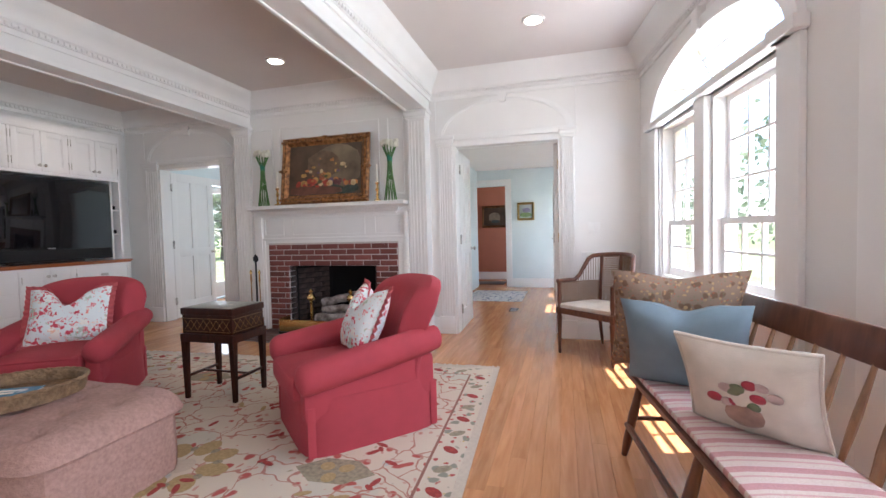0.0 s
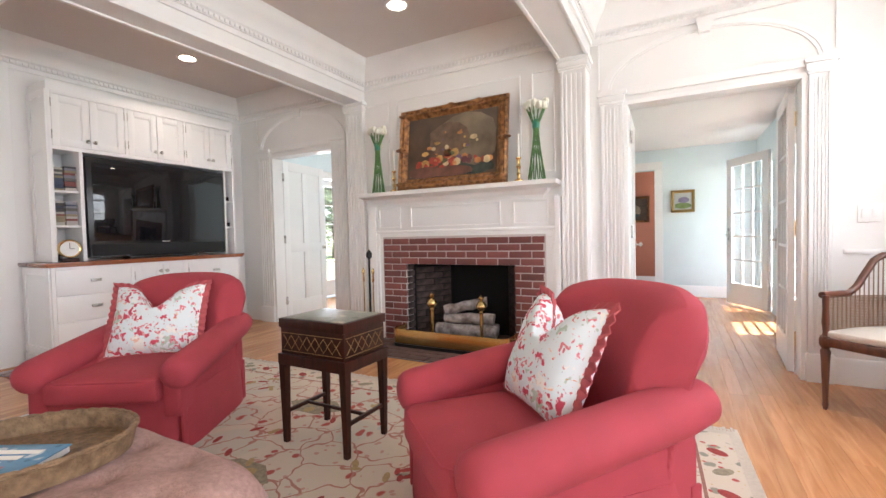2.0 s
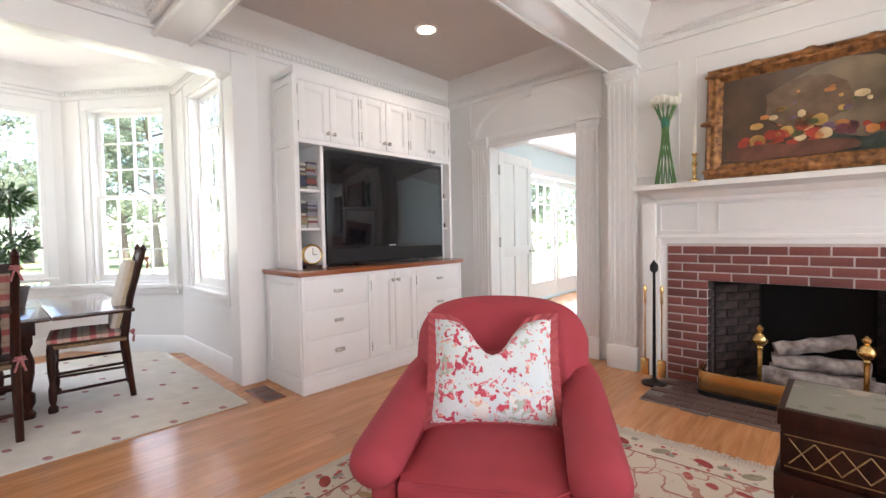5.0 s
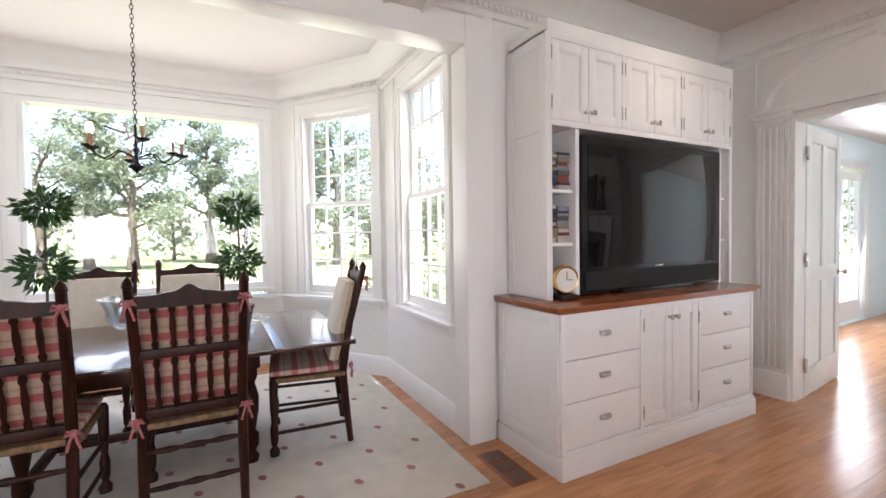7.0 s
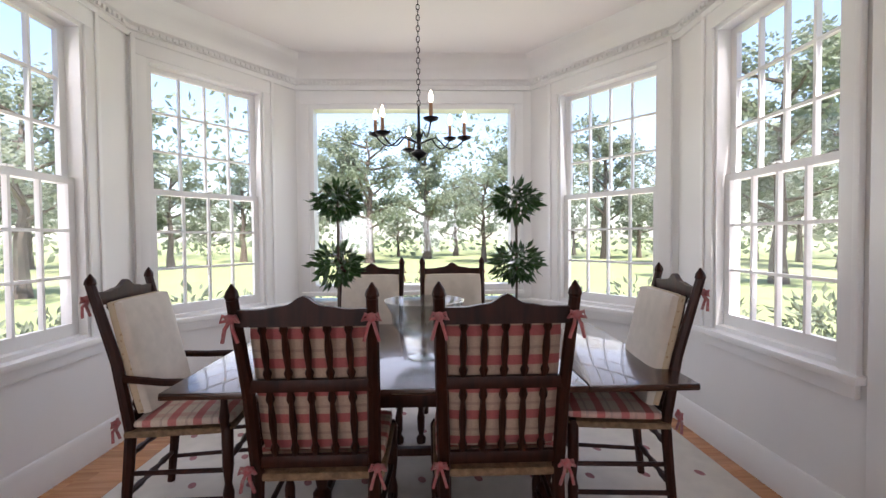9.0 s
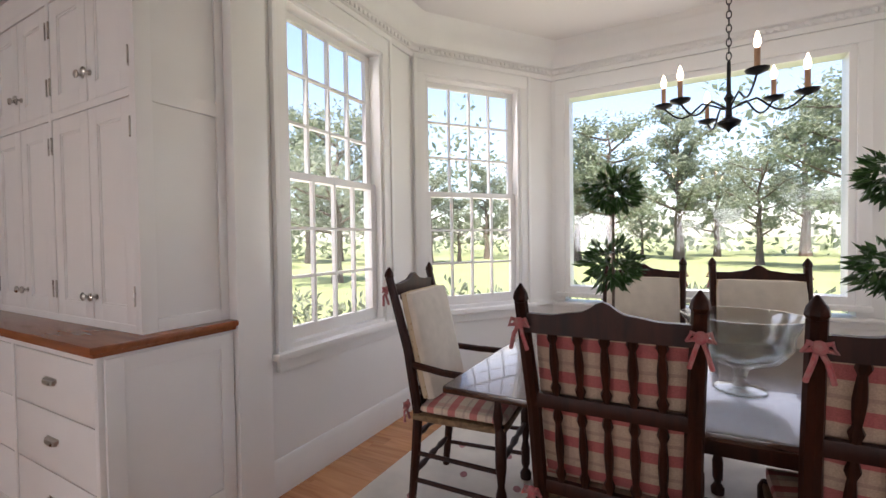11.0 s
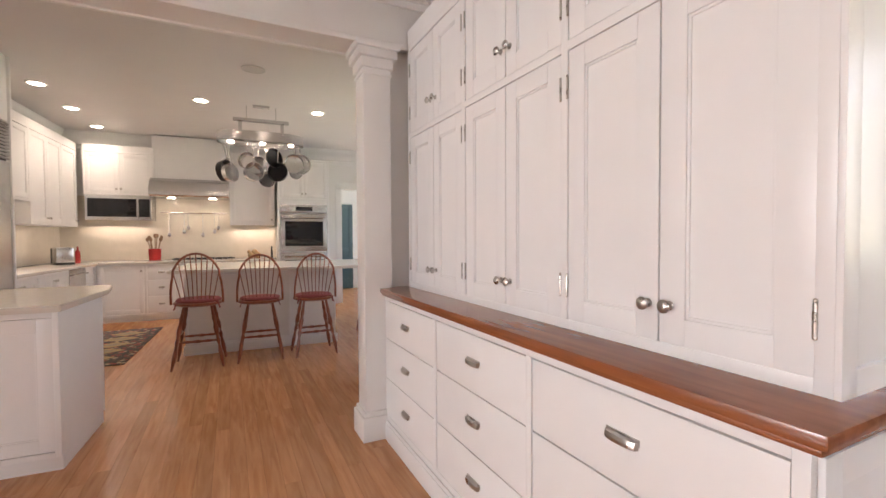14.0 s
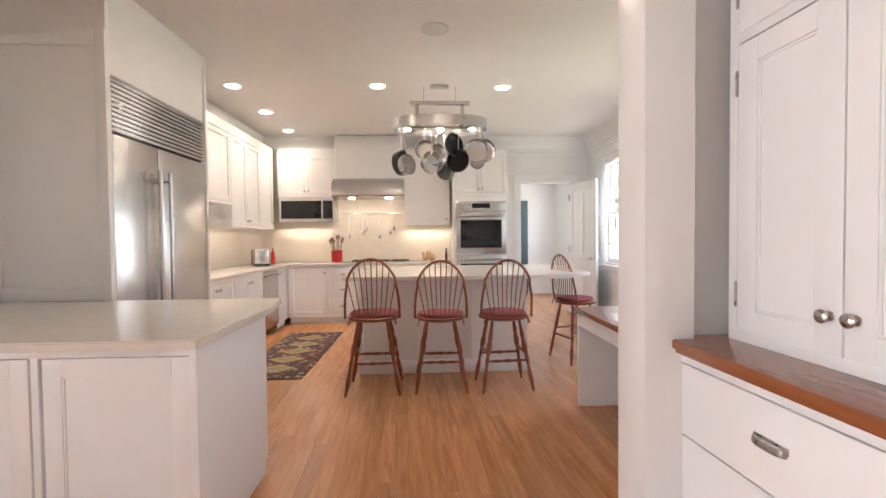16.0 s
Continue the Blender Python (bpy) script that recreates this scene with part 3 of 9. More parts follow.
def sash_window(name, m, w, z0, z1, cols, rows, label, split=0.5, depth=0.05, cas=0.10, sill=True, casing=True, rowsb=None, head=0.12):
    """Double-hung window; local x along the wall from the opening's edge, y outward."""
    t = thing(name, m, label, "window", "windows", "structure")
    f = 0.028
    bm = bmesh.new()
    for lo, hi in (((0, 0.0, z0), (f, 0.15, z1)), ((w - f, 0.0, z0), (w, 0.15, z1)), ((f, 0.0, z1 - f), (w - f, 0.15, z1)), ((f, 0.0, z0), (w - f, 0.15, z0 + f))):
        bar(bm, lo, hi)
    part("window_frame", bm, M_TRIM, t, smooth=False)
    zm = z0 + (z1 - z0) * split
    for nm, za, zb, y, rr in (("upper_sash", zm - 0.02, z1 - f, depth + 0.035, rows), ("lower_sash", z0 + f, zm + 0.02, depth, rowsb or rows)):
        bm = bmesh.new()
        st, y1 = 0.045, y + 0.032
        xa, xb = f, w - f
        bar(bm, (xa, y, za), (xa + st, y1, zb))
        bar(bm, (xb - st, y, za), (xb, y1, zb))
        bar(bm, (xa + st, y, za), (xb - st, y1, za + (0.04 if nm == "upper_sash" else 0.07)))
        bar(bm, (xa + st, y, zb - 0.04), (xb - st, y1, zb))
        gx0, gx1 = xa + st, xb - st
        gz0, gz1 = za + (0.04 if nm == "upper_sash" else 0.07), zb - 0.04
        for k in range(1, cols):
            x = gx0 + (gx1 - gx0) * k / cols
            bar(bm, (x - 0.008, y + 0.002, gz0), (x + 0.008, y1 - 0.002, gz1))
        for k in range(1, rr):
            z = gz0 + (gz1 - gz0) * k / rr
            bar(bm, (gx0, y + 0.003, z - 0.008), (gx1, y1 - 0.003, z + 0.008))
        so = part(nm, bm, M_TRIM, t, smooth=False)
        bm = bmesh.new()
        bar(bm, (gx0 - 0.004, y + 0.014, gz0 - 0.004), (gx1 + 0.004, y + 0.018, gz1 + 0.004))
        g = part("pane", bm, M_PANE, so, smooth=False)
        g.visible_shadow = False
    if casing:
        bm = bmesh.new()
        bm_box(bm, (-cas, -0.018, z0 - 0.02), (0.006, 0.0, z1 - 0.006), 0.004)
        bm_box(bm, (-cas - 0.004, -0.03, z0 - 0.02), (-cas + 0.025, 0.0, z1 + head), 0.006)
        bm_box(bm, (w - 0.006, -0.018, z0 - 0.02), (w + cas, 0.0, z1 - 0.006), 0.004)
        bm_box(bm, (w + cas - 0.025, -0.03, z0 - 0.02), (w + cas + 0.004, 0.0, z1 + head), 0.006)
        bm_box(bm, (-cas, -0.018, z1 - 0.006), (w + cas, 0.0, z1 + head), 0.004)
        bm_box(bm, (-cas, -0.032, z1 + head - 0.025), (w + cas, 0.0, z1 + head + 0.006), 0.006)
        part("casing", bm, M_TRIM, t)
    if sill:
        bm = bmesh.new()
        bm_box(bm, (-cas - 0.03, -0.06, z0 - 0.035), (w + cas + 0.03, 0.06, z0 + 0.002), 0.008)
        bm_box(bm, (-cas, -0.03, z0 - 0.10), (w + cas, -0.002, z0 - 0.035), 0.006)
        part("window_sill", bm, M_TRIM, t)
    pbox("sash_lock", (w / 2 - 0.02, depth - 0.012, zm + 0.02), (w / 2 + 0.02, depth + 0.02, zm + 0.034), M_NICKEL, t, 0.003)
    return t


for i, (a, b, op) in enumerate(BAYWIN):
    m, ln = wall_frame(a, b)
    m = m @ Matrix.Translation((op[0], 0, 0))
    w = op[1] - op[0]
    if i != 2:
        sash_window("window_%d" % (i + 1), m, w, op[2], op[3], 4, 3, "white double-hung bay window with small panes", cas=0.085, sill=True)
    else:
        t = thing("window_3", m, "large single-pane picture window in a white frame", "window", "", "structure")
        bm = bmesh.new()
        for lo, hi in (((0, 0, 0.80), (0.045, 0.15, 2.54)), ((w - 0.045, 0, 0.80), (w, 0.15, 2.54)), ((0.045, 0, 2.49), (w - 0.045, 0.15, 2.54)), ((0.045, 0, 0.80), (w - 0.045, 0.15, 0.855))):
            bar(bm, lo, hi)
        part("window_frame", bm, M_TRIM, t, smooth=False)
        bm = bmesh.new()
        bar(bm, (0.04, 0.07, 0.85), (w - 0.04, 0.076, 2.5))
        g = part("pane", bm, M_PANE, t, smooth=False)
        g.visible_shadow = False
        bm = bmesh.new()
        for lo, hi in (((-0.07, -0.02, 0.78), (0.006, 0, 2.535)), ((w - 0.006, -0.02, 0.78), (w + 0.07, 0, 2.535)), ((-0.07, -0.02, 2.535), (w + 0.07, 0, 2.65))):
            bm_box(bm, lo, hi, 0.005)
        part("casing", bm, M_TRIM, t)
        pbox("window_sill", (-0.07, -0.06, 0.765), (w + 0.07, 0.05, 0.802), M_TRIM, t, 0.008)

# arched pair in the east wall
half = (AW1 - AW0 - 0.16) / 2
for k in range(2):
    sash_window("window_%d" % (6 + k), m_e @ Matrix.Translation((AW0 + k * (half + 0.16), 0.02, 0)), half, 0.72, 2.05, 3, 3, "white double-hung window under an arched light", split=0.36, casing=False, sill=False, rowsb=2)
t = thing("arched_window_surround", m_e, "white moulded arch, mullion and pilasters round the window", "window", "", "structure")
pbox("mullion", (AW0 + half, -0.03, 0.72), (AW0 + half + 0.16, 0.15, 2.05), M_TRIM, t, 0.008)
pbox("transom", (AWC - AWR - 0.05, -0.07, 2.05), (AWC + AWR + 0.05, 0.15, 2.10), M_TRIM, t, 0.012)
for xa in (AW0 - 0.20, AW1 + 0.02):
    pbox("pilaster", (xa, -0.035, 0.1), (xa + 0.18, 0.0, 2.05), M_TRIM, t, 0.01)
    pbox("capital", (xa - 0.02, -0.075, 2.05), (xa + 0.2, 0.0, 2.12), M_TRIM, t, 0.012)
pbox("window_sill", (AW0 - 0.24, -0.12, 0.68), (AW1 + 0.24, 0.06, 0.722), M_TRIM, t, 0.01)
bm = bmesh.new()
prev = None
for k in range(33):
    a = math.pi * k / 32
    ring = []
    for r, y in ((0.0, 0.0), (0.0, -0.04), (0.09, -0.04), (0.09, 0.0)):
        ring.append(bm.verts.new((AWC - math.cos(a) * (AWR + r), y, SPRING + math.sin(a) * (RISE + r))))
    if prev:
        for j in range(4):
            bm.faces.new((prev[j], prev[(j + 1) % 4], ring[(j + 1) % 4], ring[j]))
    prev = ring
part("arch_band", bm, M_TRIM, t)
bm = bmesh.new()
for ang in (36, 72, 108, 144):
    a = radians(ang)
    bm_tube(bm, [(AWC - math.cos(a) * 0.2, 0.09, SPRING + 0.1 * math.sin(a)), (AWC - math.cos(a) * AWR, 0.09, SPRING + math.sin(a) * RISE)], 0.008, 6)
for rr in (0.25, 0.72):
    bm_tube(bm, [(AWC - math.cos(math.pi * k / 16) * AWR * rr, 0.09, SPRING + math.sin(math.pi * k / 16) * RISE * rr) for k in range(17)], 0.008, 6)
part("fan_bars", bm, M_TRIM, t)
pbox("keystone", (AWC - 0.05, -0.06, SPRING + RISE - 0.02), (AWC + 0.05, 0.0, SPRING + RISE + 0.16), M_TRIM, t, 0.01)
half2 = (4.65 - 2.95 - 0.16) / 2
for k in range(2):
    sash_window("window_%d" % (8 + k), m_e @ Matrix.Translation((2.95 + k * (half2 + 0.16), 0.02, 0)), half2, 0.72, 2.05, 3, 3, "white double-hung living room window", split=0.36, casing=False, sill=False, rowsb=2)
pbox("window_mullion", (2.95 + half2, -0.03, 0.72), (2.95 + half2 + 0.16, 0.15, 2.05), M_TRIM, t, 0.008)
pbox("window_casing", (2.77, -0.035, 0.1), (2.95, 0.0, 2.1), M_TRIM, t, 0.01)
m_k, _ = wall_frame((KW, S), (KW, -3.9))
ROOM[0] = KITCHEN
sash_window("window_10", m_k @ Matrix.Translation((-9.1 - S, 0, 0)), 0.85, 0.85, 2.42, 3, 3, "white double-hung kitchen window", cas=0.09)
sash_window("window_11", m_k @ Matrix.Translation((-7.2 - S, 0, 0)), 1.8, 0.85, 2.42, 5, 3, "white double-hung kitchen window", cas=0.09)
ROOM[0] = HERE


# ---- doors ----
def knob(parent, x, y, z, s, mat=None):
    bm = bmesh.new()
    bm_lathe(bm, [(0.004, 0), (0.024, 0.001), (0.024, 0.006), (0.009, 0.01), (0.009, 0.03), (0.024, 0.042), (0.026, 0.052), (0.018, 0.062), (0.002, 0.064)], 14, Matrix.Translation((x, y, z)) @ Matrix.Rotation(radians(90 if s < 0 else -90), 4, "X"))
    return part("door_knob", bm, mat or M_NICKEL, parent, "nickel knob")


def hinge(parent, x, y, z, mat=None):
    bm = bmesh.new()
    bm_box(bm, (x - 0.018, y - 0.003, z - 0.05), (x + 0.018, y + 0.003, z + 0.05), 0.001)
    bm_cyl(bm, (x, y - 0.006, z - 0.055), (x, y - 0.006, z + 0.055), 0.007, seg=8)
    return part("hinge", bm, mat or M_NICKEL, parent, "metal hinge")


def panel_door(name, m, w, h, label, flip=1):
    """Leaf from the hinge at x=0, faces along y."""
    t = thing(name, m, label, "door", "", "structure")
    th = 0.04
    bm = bmesh.new()
    st = 0.11
    for lo, hi in (((0, 0, 0.01), (st, th, h)), ((w - st, 0, 0.01), (w, th, h)), ((st, 0, h - 0.12), (w - st, th, h)), ((st, 0, 0.01), (w - st, th, 0.24)), ((st, 0, 0.9), (w - st, th, 1.02)), ((w / 2 - 0.05, 0, 0.24), (w / 2 + 0.05, th, h - 0.12))):
        bm_box(bm, lo, hi, 0.003)
    bm_box(bm, (st - 0.01, 0.013, 0.2), (w - st + 0.01, th - 0.013, h - 0.1))
    part("leaf", bm, M_TRIM, t)
    knob(t, w - 0.06, -0.001, 0.95, -1)
    knob(t, w - 0.06, th + 0.001, 0.95, 1)
    for z in (0.26, 1.08, h - 0.22):
        hinge(t, 0.0, -0.002, z)
    return t


def glazed_door(name, m, w, h, label, cols=3, rows=5, handle=True, rail=0.24):
    t = thing(name, m, label, "door", "", "structure")
    th, st = 0.042, 0.10
    bm = bmesh.new()
    for lo, hi in (((0, 0, 0.01), (st, th, h)), ((w - st, 0, 0.01), (w, th, h)), ((st, 0, h - 0.11), (w - st, th, h)), ((st, 0, 0.01), (w - st, th, rail))):
        bm_box(bm, lo, hi, 0.003)
    for k in range(1, cols):
        x = st + (w - 2 * st) * k / cols
        bar(bm, (x - 0.010, 0.006, rail), (x + 0.010, th - 0.006, h - 0.11))
    for k in range(1, rows):
        z = rail + (h - 0.11 - rail) * k / rows
        bar(bm, (st, 0.007, z - 0.010), (w - st, th - 0.007, z + 0.010))
    part("leaf", bm, M_TRIM, t, smooth=False)
    bm = bmesh.new()
    bar(bm, (st - 0.004, 0.019, rail - 0.004), (w - st + 0.004, 0.023, h - 0.106))
    g = part("pane", bm, M_PANE, t, smooth=False)
    g.visible_shadow = False
    if handle:
        bm = bmesh.new()
        for s, y in ((-1, 0.0), (1, th)):
            bm_box(bm, (w - 0.065, y + s * 0.008 - 0.004, 0.9), (w - 0.035, y + s * 0.008 + 0.004, 1.08), 0.003)
            bm_tube(bm, [(w - 0.05, y, 0.98), (w - 0.05, y + s * 0.045, 0.98), (w - 0.14, y + s * 0.05, 0.98)], 0.008, 8)
        part("lever_handle", bm, M_NICKEL, t, "brushed lever handle")
    return t


panel_door("door_1", pose(LD[0] + 0.012, N + 0.15, 0, 0, 0, 97), 0.86, 2.12, "white panelled door standing open on a blue room")
panel_door("door_2", pose(RD[0] + 0.012, N + 0.15, 0, 0, 0, 92), 0.72, 2.11, "white panelled door standing open against a wall")
glazed_door("door_3", pose(RD[1] - 0.012, N + 0.15, 0, 0, 0, 86), 0.74, 2.11, "white glazed french door standing open", 3, 5)
for z in (0.26, 1.08, 1.88):
    hinge(bpy.data.objects["door_3"], 0.0, -0.002, z, M_BRASS)
m_s, _ = wall_frame((-5.62, N + 0.14), (-5.98, 11.1))
for k in range(3):
    glazed_door("french_door", m_s @ Matrix.Translation((1.12 + k * 1.06, 0.03, 0.02)), 1.04, 2.1, "white glazed french door onto the garden", 3, 5, k == 1, 0.3)
pbox("door_casing", (0.98, -0.02, 0), (1.10, 0, 2.26), M_TRIM, bpy.data.objects["wall_sunroom_west"])
pbox("door_casing", (4.30, -0.02, 0), (4.42, 0, 2.26), M_TRIM, bpy.data.objects["wall_sunroom_west"])
pbox("door_casing", (0.98, -0.02, 2.15), (4.42, 0, 2.27), M_TRIM, bpy.data.objects["wall_sunroom_west"])
m_h, _ = wall_frame((0.86, 8.9), (0.86, N + 0.14))
for k, x in enumerate((0.36, 1.76)):
    glazed_door("glazed_door", m_h @ Matrix.Translation((x, 0.03, 0.02)), 0.88, 2.05, "white glazed door onto the garden", 3, 5, False, 0.3)
glazed_door("glazed_door_leaf", m_h @ pose(1.30, -0.02, 0.02, 0, 0, -152), 0.80, 2.05, "white glazed door leaf swung open", 3, 5, True, 0.3)
panel_door("door_4", pose(-5.32, 11.06, 0, 0, 0, 0), 0.9, 2.1, "white panelled door in the blue room")
for lo, hi in (((-1.32, 8.87, 0), (-1.2, 8.9, 2.2)), ((-0.53, 8.87, 0), (-0.41, 8.9, 2.2)), ((-1.32, 8.865, 2.09), (-0.41, 8.9, 2.22))):
    pbox("door_casing", lo, hi, M_TRIM, bpy.data.objects["baseboard"], 0.004)
# kitchen door, ajar, and its casing
ROOM[0] = KITCHEN
panel_door("door_5", pose(KD[0] + 0.01, S + 0.02, 0, 0, 0, 100), 0.84, 2.16, "white panelled door standing ajar in the kitchen")
dk = thing("kitchen_door_casing", pose(0, 0, 0), "white painted casing round the kitchen doorway", "door frame", "", "structure")
for lo, hi in (((KD[0] - 0.12, S, 0), (KD[0], S + 0.02, 2.32)), ((KD[1], S, 0), (KD[1] + 0.12, S + 0.02, 2.32)), ((KD[0] - 0.12, S, 2.2), (KD[1] + 0.12, S + 0.022, 2.33))):
    pbox("casing", lo, hi, M_TRIM, dk, 0.004)
panel_door("door_6", pose(-6.3, S - 2.56, 0, 0, 0, 0), 0.9, 2.1, "dark teal panelled door at the end of the hall")
for o in bpy.data.objects["door_6"].children:
    if o.name.startswith("leaf"):
        o.data.materials[0] = M_TEAL
ROOM[0] = HERE


# ---- cabinetry ----
def cab_front(parent, name, x0, x1, z0, z1, y=0.003, recess=True, st=0.058, th=0.019):
    """A framed door or drawer front."""
    g = 0.0025
    x0, x1, z0, z1 = x0 + g, x1 - g, z0 + g, z1 - g
    bm = bmesh.new()
    if recess:
        for lo, hi in (((x0, y, z0), (x0 + st, y + th, z1)), ((x1 - st, y, z0), (x1, y + th, z1)), ((x0 + st, y, z1 - st), (x1 - st, y + th, z1)), ((x0 + st, y, z0), (x1 - st, y + th, z0 + st))):
            bm_box(bm, lo, hi, 0.0015)
        b = 0.008
        bm_box(bm, (x0 + st - 0.002, y + 0.009, z0 + st - 0.002), (x1 - st + 0.002, y + th, z1 - st + 0.002))
        for lo, hi in (((x0 + st, y + 0.004, z0 + st), (x0 + st + b, y + 0.012, z1 - st)), ((x1 - st - b, y + 0.004, z0 + st), (x1 - st, y + 0.012, z1 - st)), ((x0 + st, y + 0.004, z1 - st - b), (x1 - st, y + 0.012, z1 - st)), ((x0 + st, y + 0.004, z0 + st), (x1 - st, y + 0.012, z0 + st + b))):
            bm_box(bm, lo, hi, 0.002)
    else:
        bm_box(bm, (x0, y, z0), (x1, y + th, z1), 0.002)
    return part(name, bm, M_CAB, parent)


def cab_knob(parent, x, z, y=0.003):
    bm = bmesh.new()
    bm_lathe(bm, [(0.012, 0), (0.012, 0.003), (0.006, 0.006), (0.006, 0.016), (0.017, 0.022), (0.018, 0.027), (0.012, 0.032), (0.001, 0.033)], 12, Matrix.Translation((x, y, z)) @ Matrix.Rotation(radians(90), 4, "X"))
    return part("knob", bm, M_NICKEL, parent, "brushed nickel knob")


def cab_pull(parent, x, z, y=0.003, w=0.085):
    bm = bmesh.new()
    bm_box(bm, (x - w / 2, y - 0.003, z + 0.004), (x + w / 2, y, z + 0.022), 0.001)
    n = 9
    top, bot = [], []
    for k in range(n):
        a = math.pi * k / (n - 1)
        xx = x - math.cos(a) * w / 2 * 0.96
        d = 0.004 + 0.018 * math.sin(a) ** 0.6
        top.append([bm.verts.new((xx, y - d * f, z + 0.018 - 0.022 * g)) for f, g in ((0.1, 0), (0.8, 0.1), (1.0, 0.5), (0.9, 0.95))])
    for a, b in zip(top, top[1:]):
        for j in range(3):
            bm.faces.new((a[j], a[j + 1], b[j + 1], b[j]))
    return part("cup_pull", bm, M_NICKEL, parent, "brushed nickel cup pull")


def cab_hinge(parent, x, z, y=0.002):
    bm = bmesh.new()
    bm_cyl(bm, (x, y - 0.003, z - 0.032), (x, y - 0.003, z + 0.032), 0.0045, seg=8)
    bm_ball(bm, (x, y - 0.003, z - 0.036), 0.005, 8, 5)
    bm_ball(bm, (x, y - 0.003, z + 0.036), 0.005, 8, 5)
    return part("hinge", bm, M_NICKEL, parent)


def face_frame(parent, x0, x1, z0, z1, xs, zs, w=0.028):
    bm = bmesh.new()
    bars = [((x0, 0, z0), (x0 + w, 0.02, z1)), ((x1 - w, 0, z0), (x1, 0.02, z1)), ((x0 + w, 0, z1 - w), (x1 - w, 0.02, z1)), ((x0 + w, 0, z0), (x1 - w, 0.02, z0 + w))]
    for x in xs:
        bars.append(((x - w / 2, 0.0, z0 + w), (x + w / 2, 0.02, z1 - w)))
    for z in zs:
        bars.append(((x0 + w, 0.0005, z - w / 2), (x1 - w, 0.0195, z + w / 2)))
    for lo, hi in bars:
        bm_box(bm, lo, hi, 0.0012)
    return part("face_frame", bm, M_CAB, parent)


def plinth_board(parent, x0, x1, h=0.13, dep=0.4):
    bm = bmesh.new()
    bm_box(bm, (x0 - 0.012, -0.014, 0), (x1 + 0.012, 0.0, h - 0.02), 0.002)
    bm_box(bm, (x0 - 0.008, -0.009, h - 0.02), (x1 + 0.008, 0.0, h), 0.004)
    for x, s in ((x0, -1), (x1, 1)):
        bm_box(bm, (min(x, x + s * 0.014), 0.0, 0), (max(x, x + s * 0.014), dep, h - 0.02), 0.002)
    return part("plinth_board", bm, M_CAB, parent)


def side_panel(parent, x, s, y0, y1, z0, z1, rails):
    """Framed end panel on a cabinet's side."""
    bm = bmesh.new()
    st, th = 0.06, 0.012
    xa, xb = (x - th, x) if s < 0 else (x, x + th)
    bm_box(bm, (xa, y0, z0), (xb, y0 + st, z1), 0.0015)
    bm_box(bm, (xa, y1 - st, z0), (xb, y1, z1), 0.0015)
    for z in rails:
        bm_box(bm, (xa, y0 + st, z - 0.03), (xb, y1 - st, z + 0.03), 0.0015)
    return part("side_panel", bm, M_CAB, parent)


def counter(name, m, x0, x1, y0, y1, z0, z1, mat, label, ogee=True):
    bm = bmesh.new()
    bm_box(bm, (x0, y0, z0 + (z1 - z0) * 0.35), (x1, y1, z1), 0.007)
    if ogee:
        bm_box(bm, (x0 + 0.012, y0 + 0.012, z0), (x1 - 0.012, y1, z0 + (z1 - z0) * 0.4), 0.005)
    ob = solid(name, bm, mat, label, "countertop")
    ob.matrix_world = m
    return ob


# television wall unit
TVM = pose(-4.83, 2.45, 0, 0, 0, 90)
BWID, BDEP = 1.80, 0.58
t = thing("tv_base_cabinet", TVM, "white painted base cabinet with drawers and nickel pulls", "cabinet")
pbox("body", (0, 0.02, 0.0), (BWID, BDEP, 0.885), M_CAB, t, 0.002)
C1, C2 = 0.625, 1.18
face_frame(t, 0, BWID, 0.12, 0.885, [C1, C2], [])
ZD = [0.15, 0.40, 0.63, 0.86]
for xa, xb in ((0.028, C1 - 0.014), (C2 + 0.014, BWID - 0.028)):
    for za, zb in zip(ZD, ZD[1:]):
        d = cab_front(t, "drawer", xa, xb, za, zb, recess=False)
        cab_pull(d, (xa + xb) / 2, (za + zb) / 2)
for k, (xa, xb) in enumerate(((C1 + 0.014, (C1 + C2) / 2), ((C1 + C2) / 2, C2 - 0.014))):
    d = cab_front(t, "door", xa, xb, 0.15, 0.86)
    cab_knob(d, xb - 0.03 if k == 0 else xa + 0.03, 0.79)
    for z in (0.24, 0.76):
        cab_hinge(d, xa if k == 0 else xb, z)
plinth_board(t, 0, BWID, 0.13, BDEP)
side_panel(t, 0, -1, 0.02, BDEP - 0.02, 0.13, 0.88, (0.16, 0.85))
counter("tv_cabinet_top", TVM, -0.035, BWID + 0.03, -0.03, BDEP, 0.885, 0.925, M_CHERRY, "polished cherry wood cabinet top")

TUM = pose(-5.05, 2.545, 0, 0, 0, 90)
UW, UD, UT = 1.80, 0.36, 2.45
t = thing("tv_wall_unit", TUM, "white painted wall unit with open shelves above the counter", "cabinet")
for nm, lo, hi in (("side", (0, 0, 0.925), (0.02, UD, UT)), ("side", (UW - 0.02, 0, 0.925), (UW, UD, UT)), ("divider", (0.225, 0.0, 0.925), (0.255, UD, 1.94)), ("divider", (1.67, 0.0, 0.925), (1.69, UD, 1.94)), ("shelf_board", (0.02, 0.02, 1.94), (UW - 0.02, UD, 1.965)), ("top_board", (0.0, 0.0, UT), (UW, UD, UT + 0.02)), ("back_board", (0.02, UD - 0.012, 0.925), (UW - 0.02, UD, UT))):
    pbox(nm, lo, hi, M_CAB, t, 0.0015)
for xa, xb in ((0.02, 0.225), (1.69, UW - 0.02)):
    for z in (1.235, 1.55):
        pbox("shelf", (xa, 0.025, z), (xb, UD - 0.012, z + 0.02), M_CAB, t, 0.002)
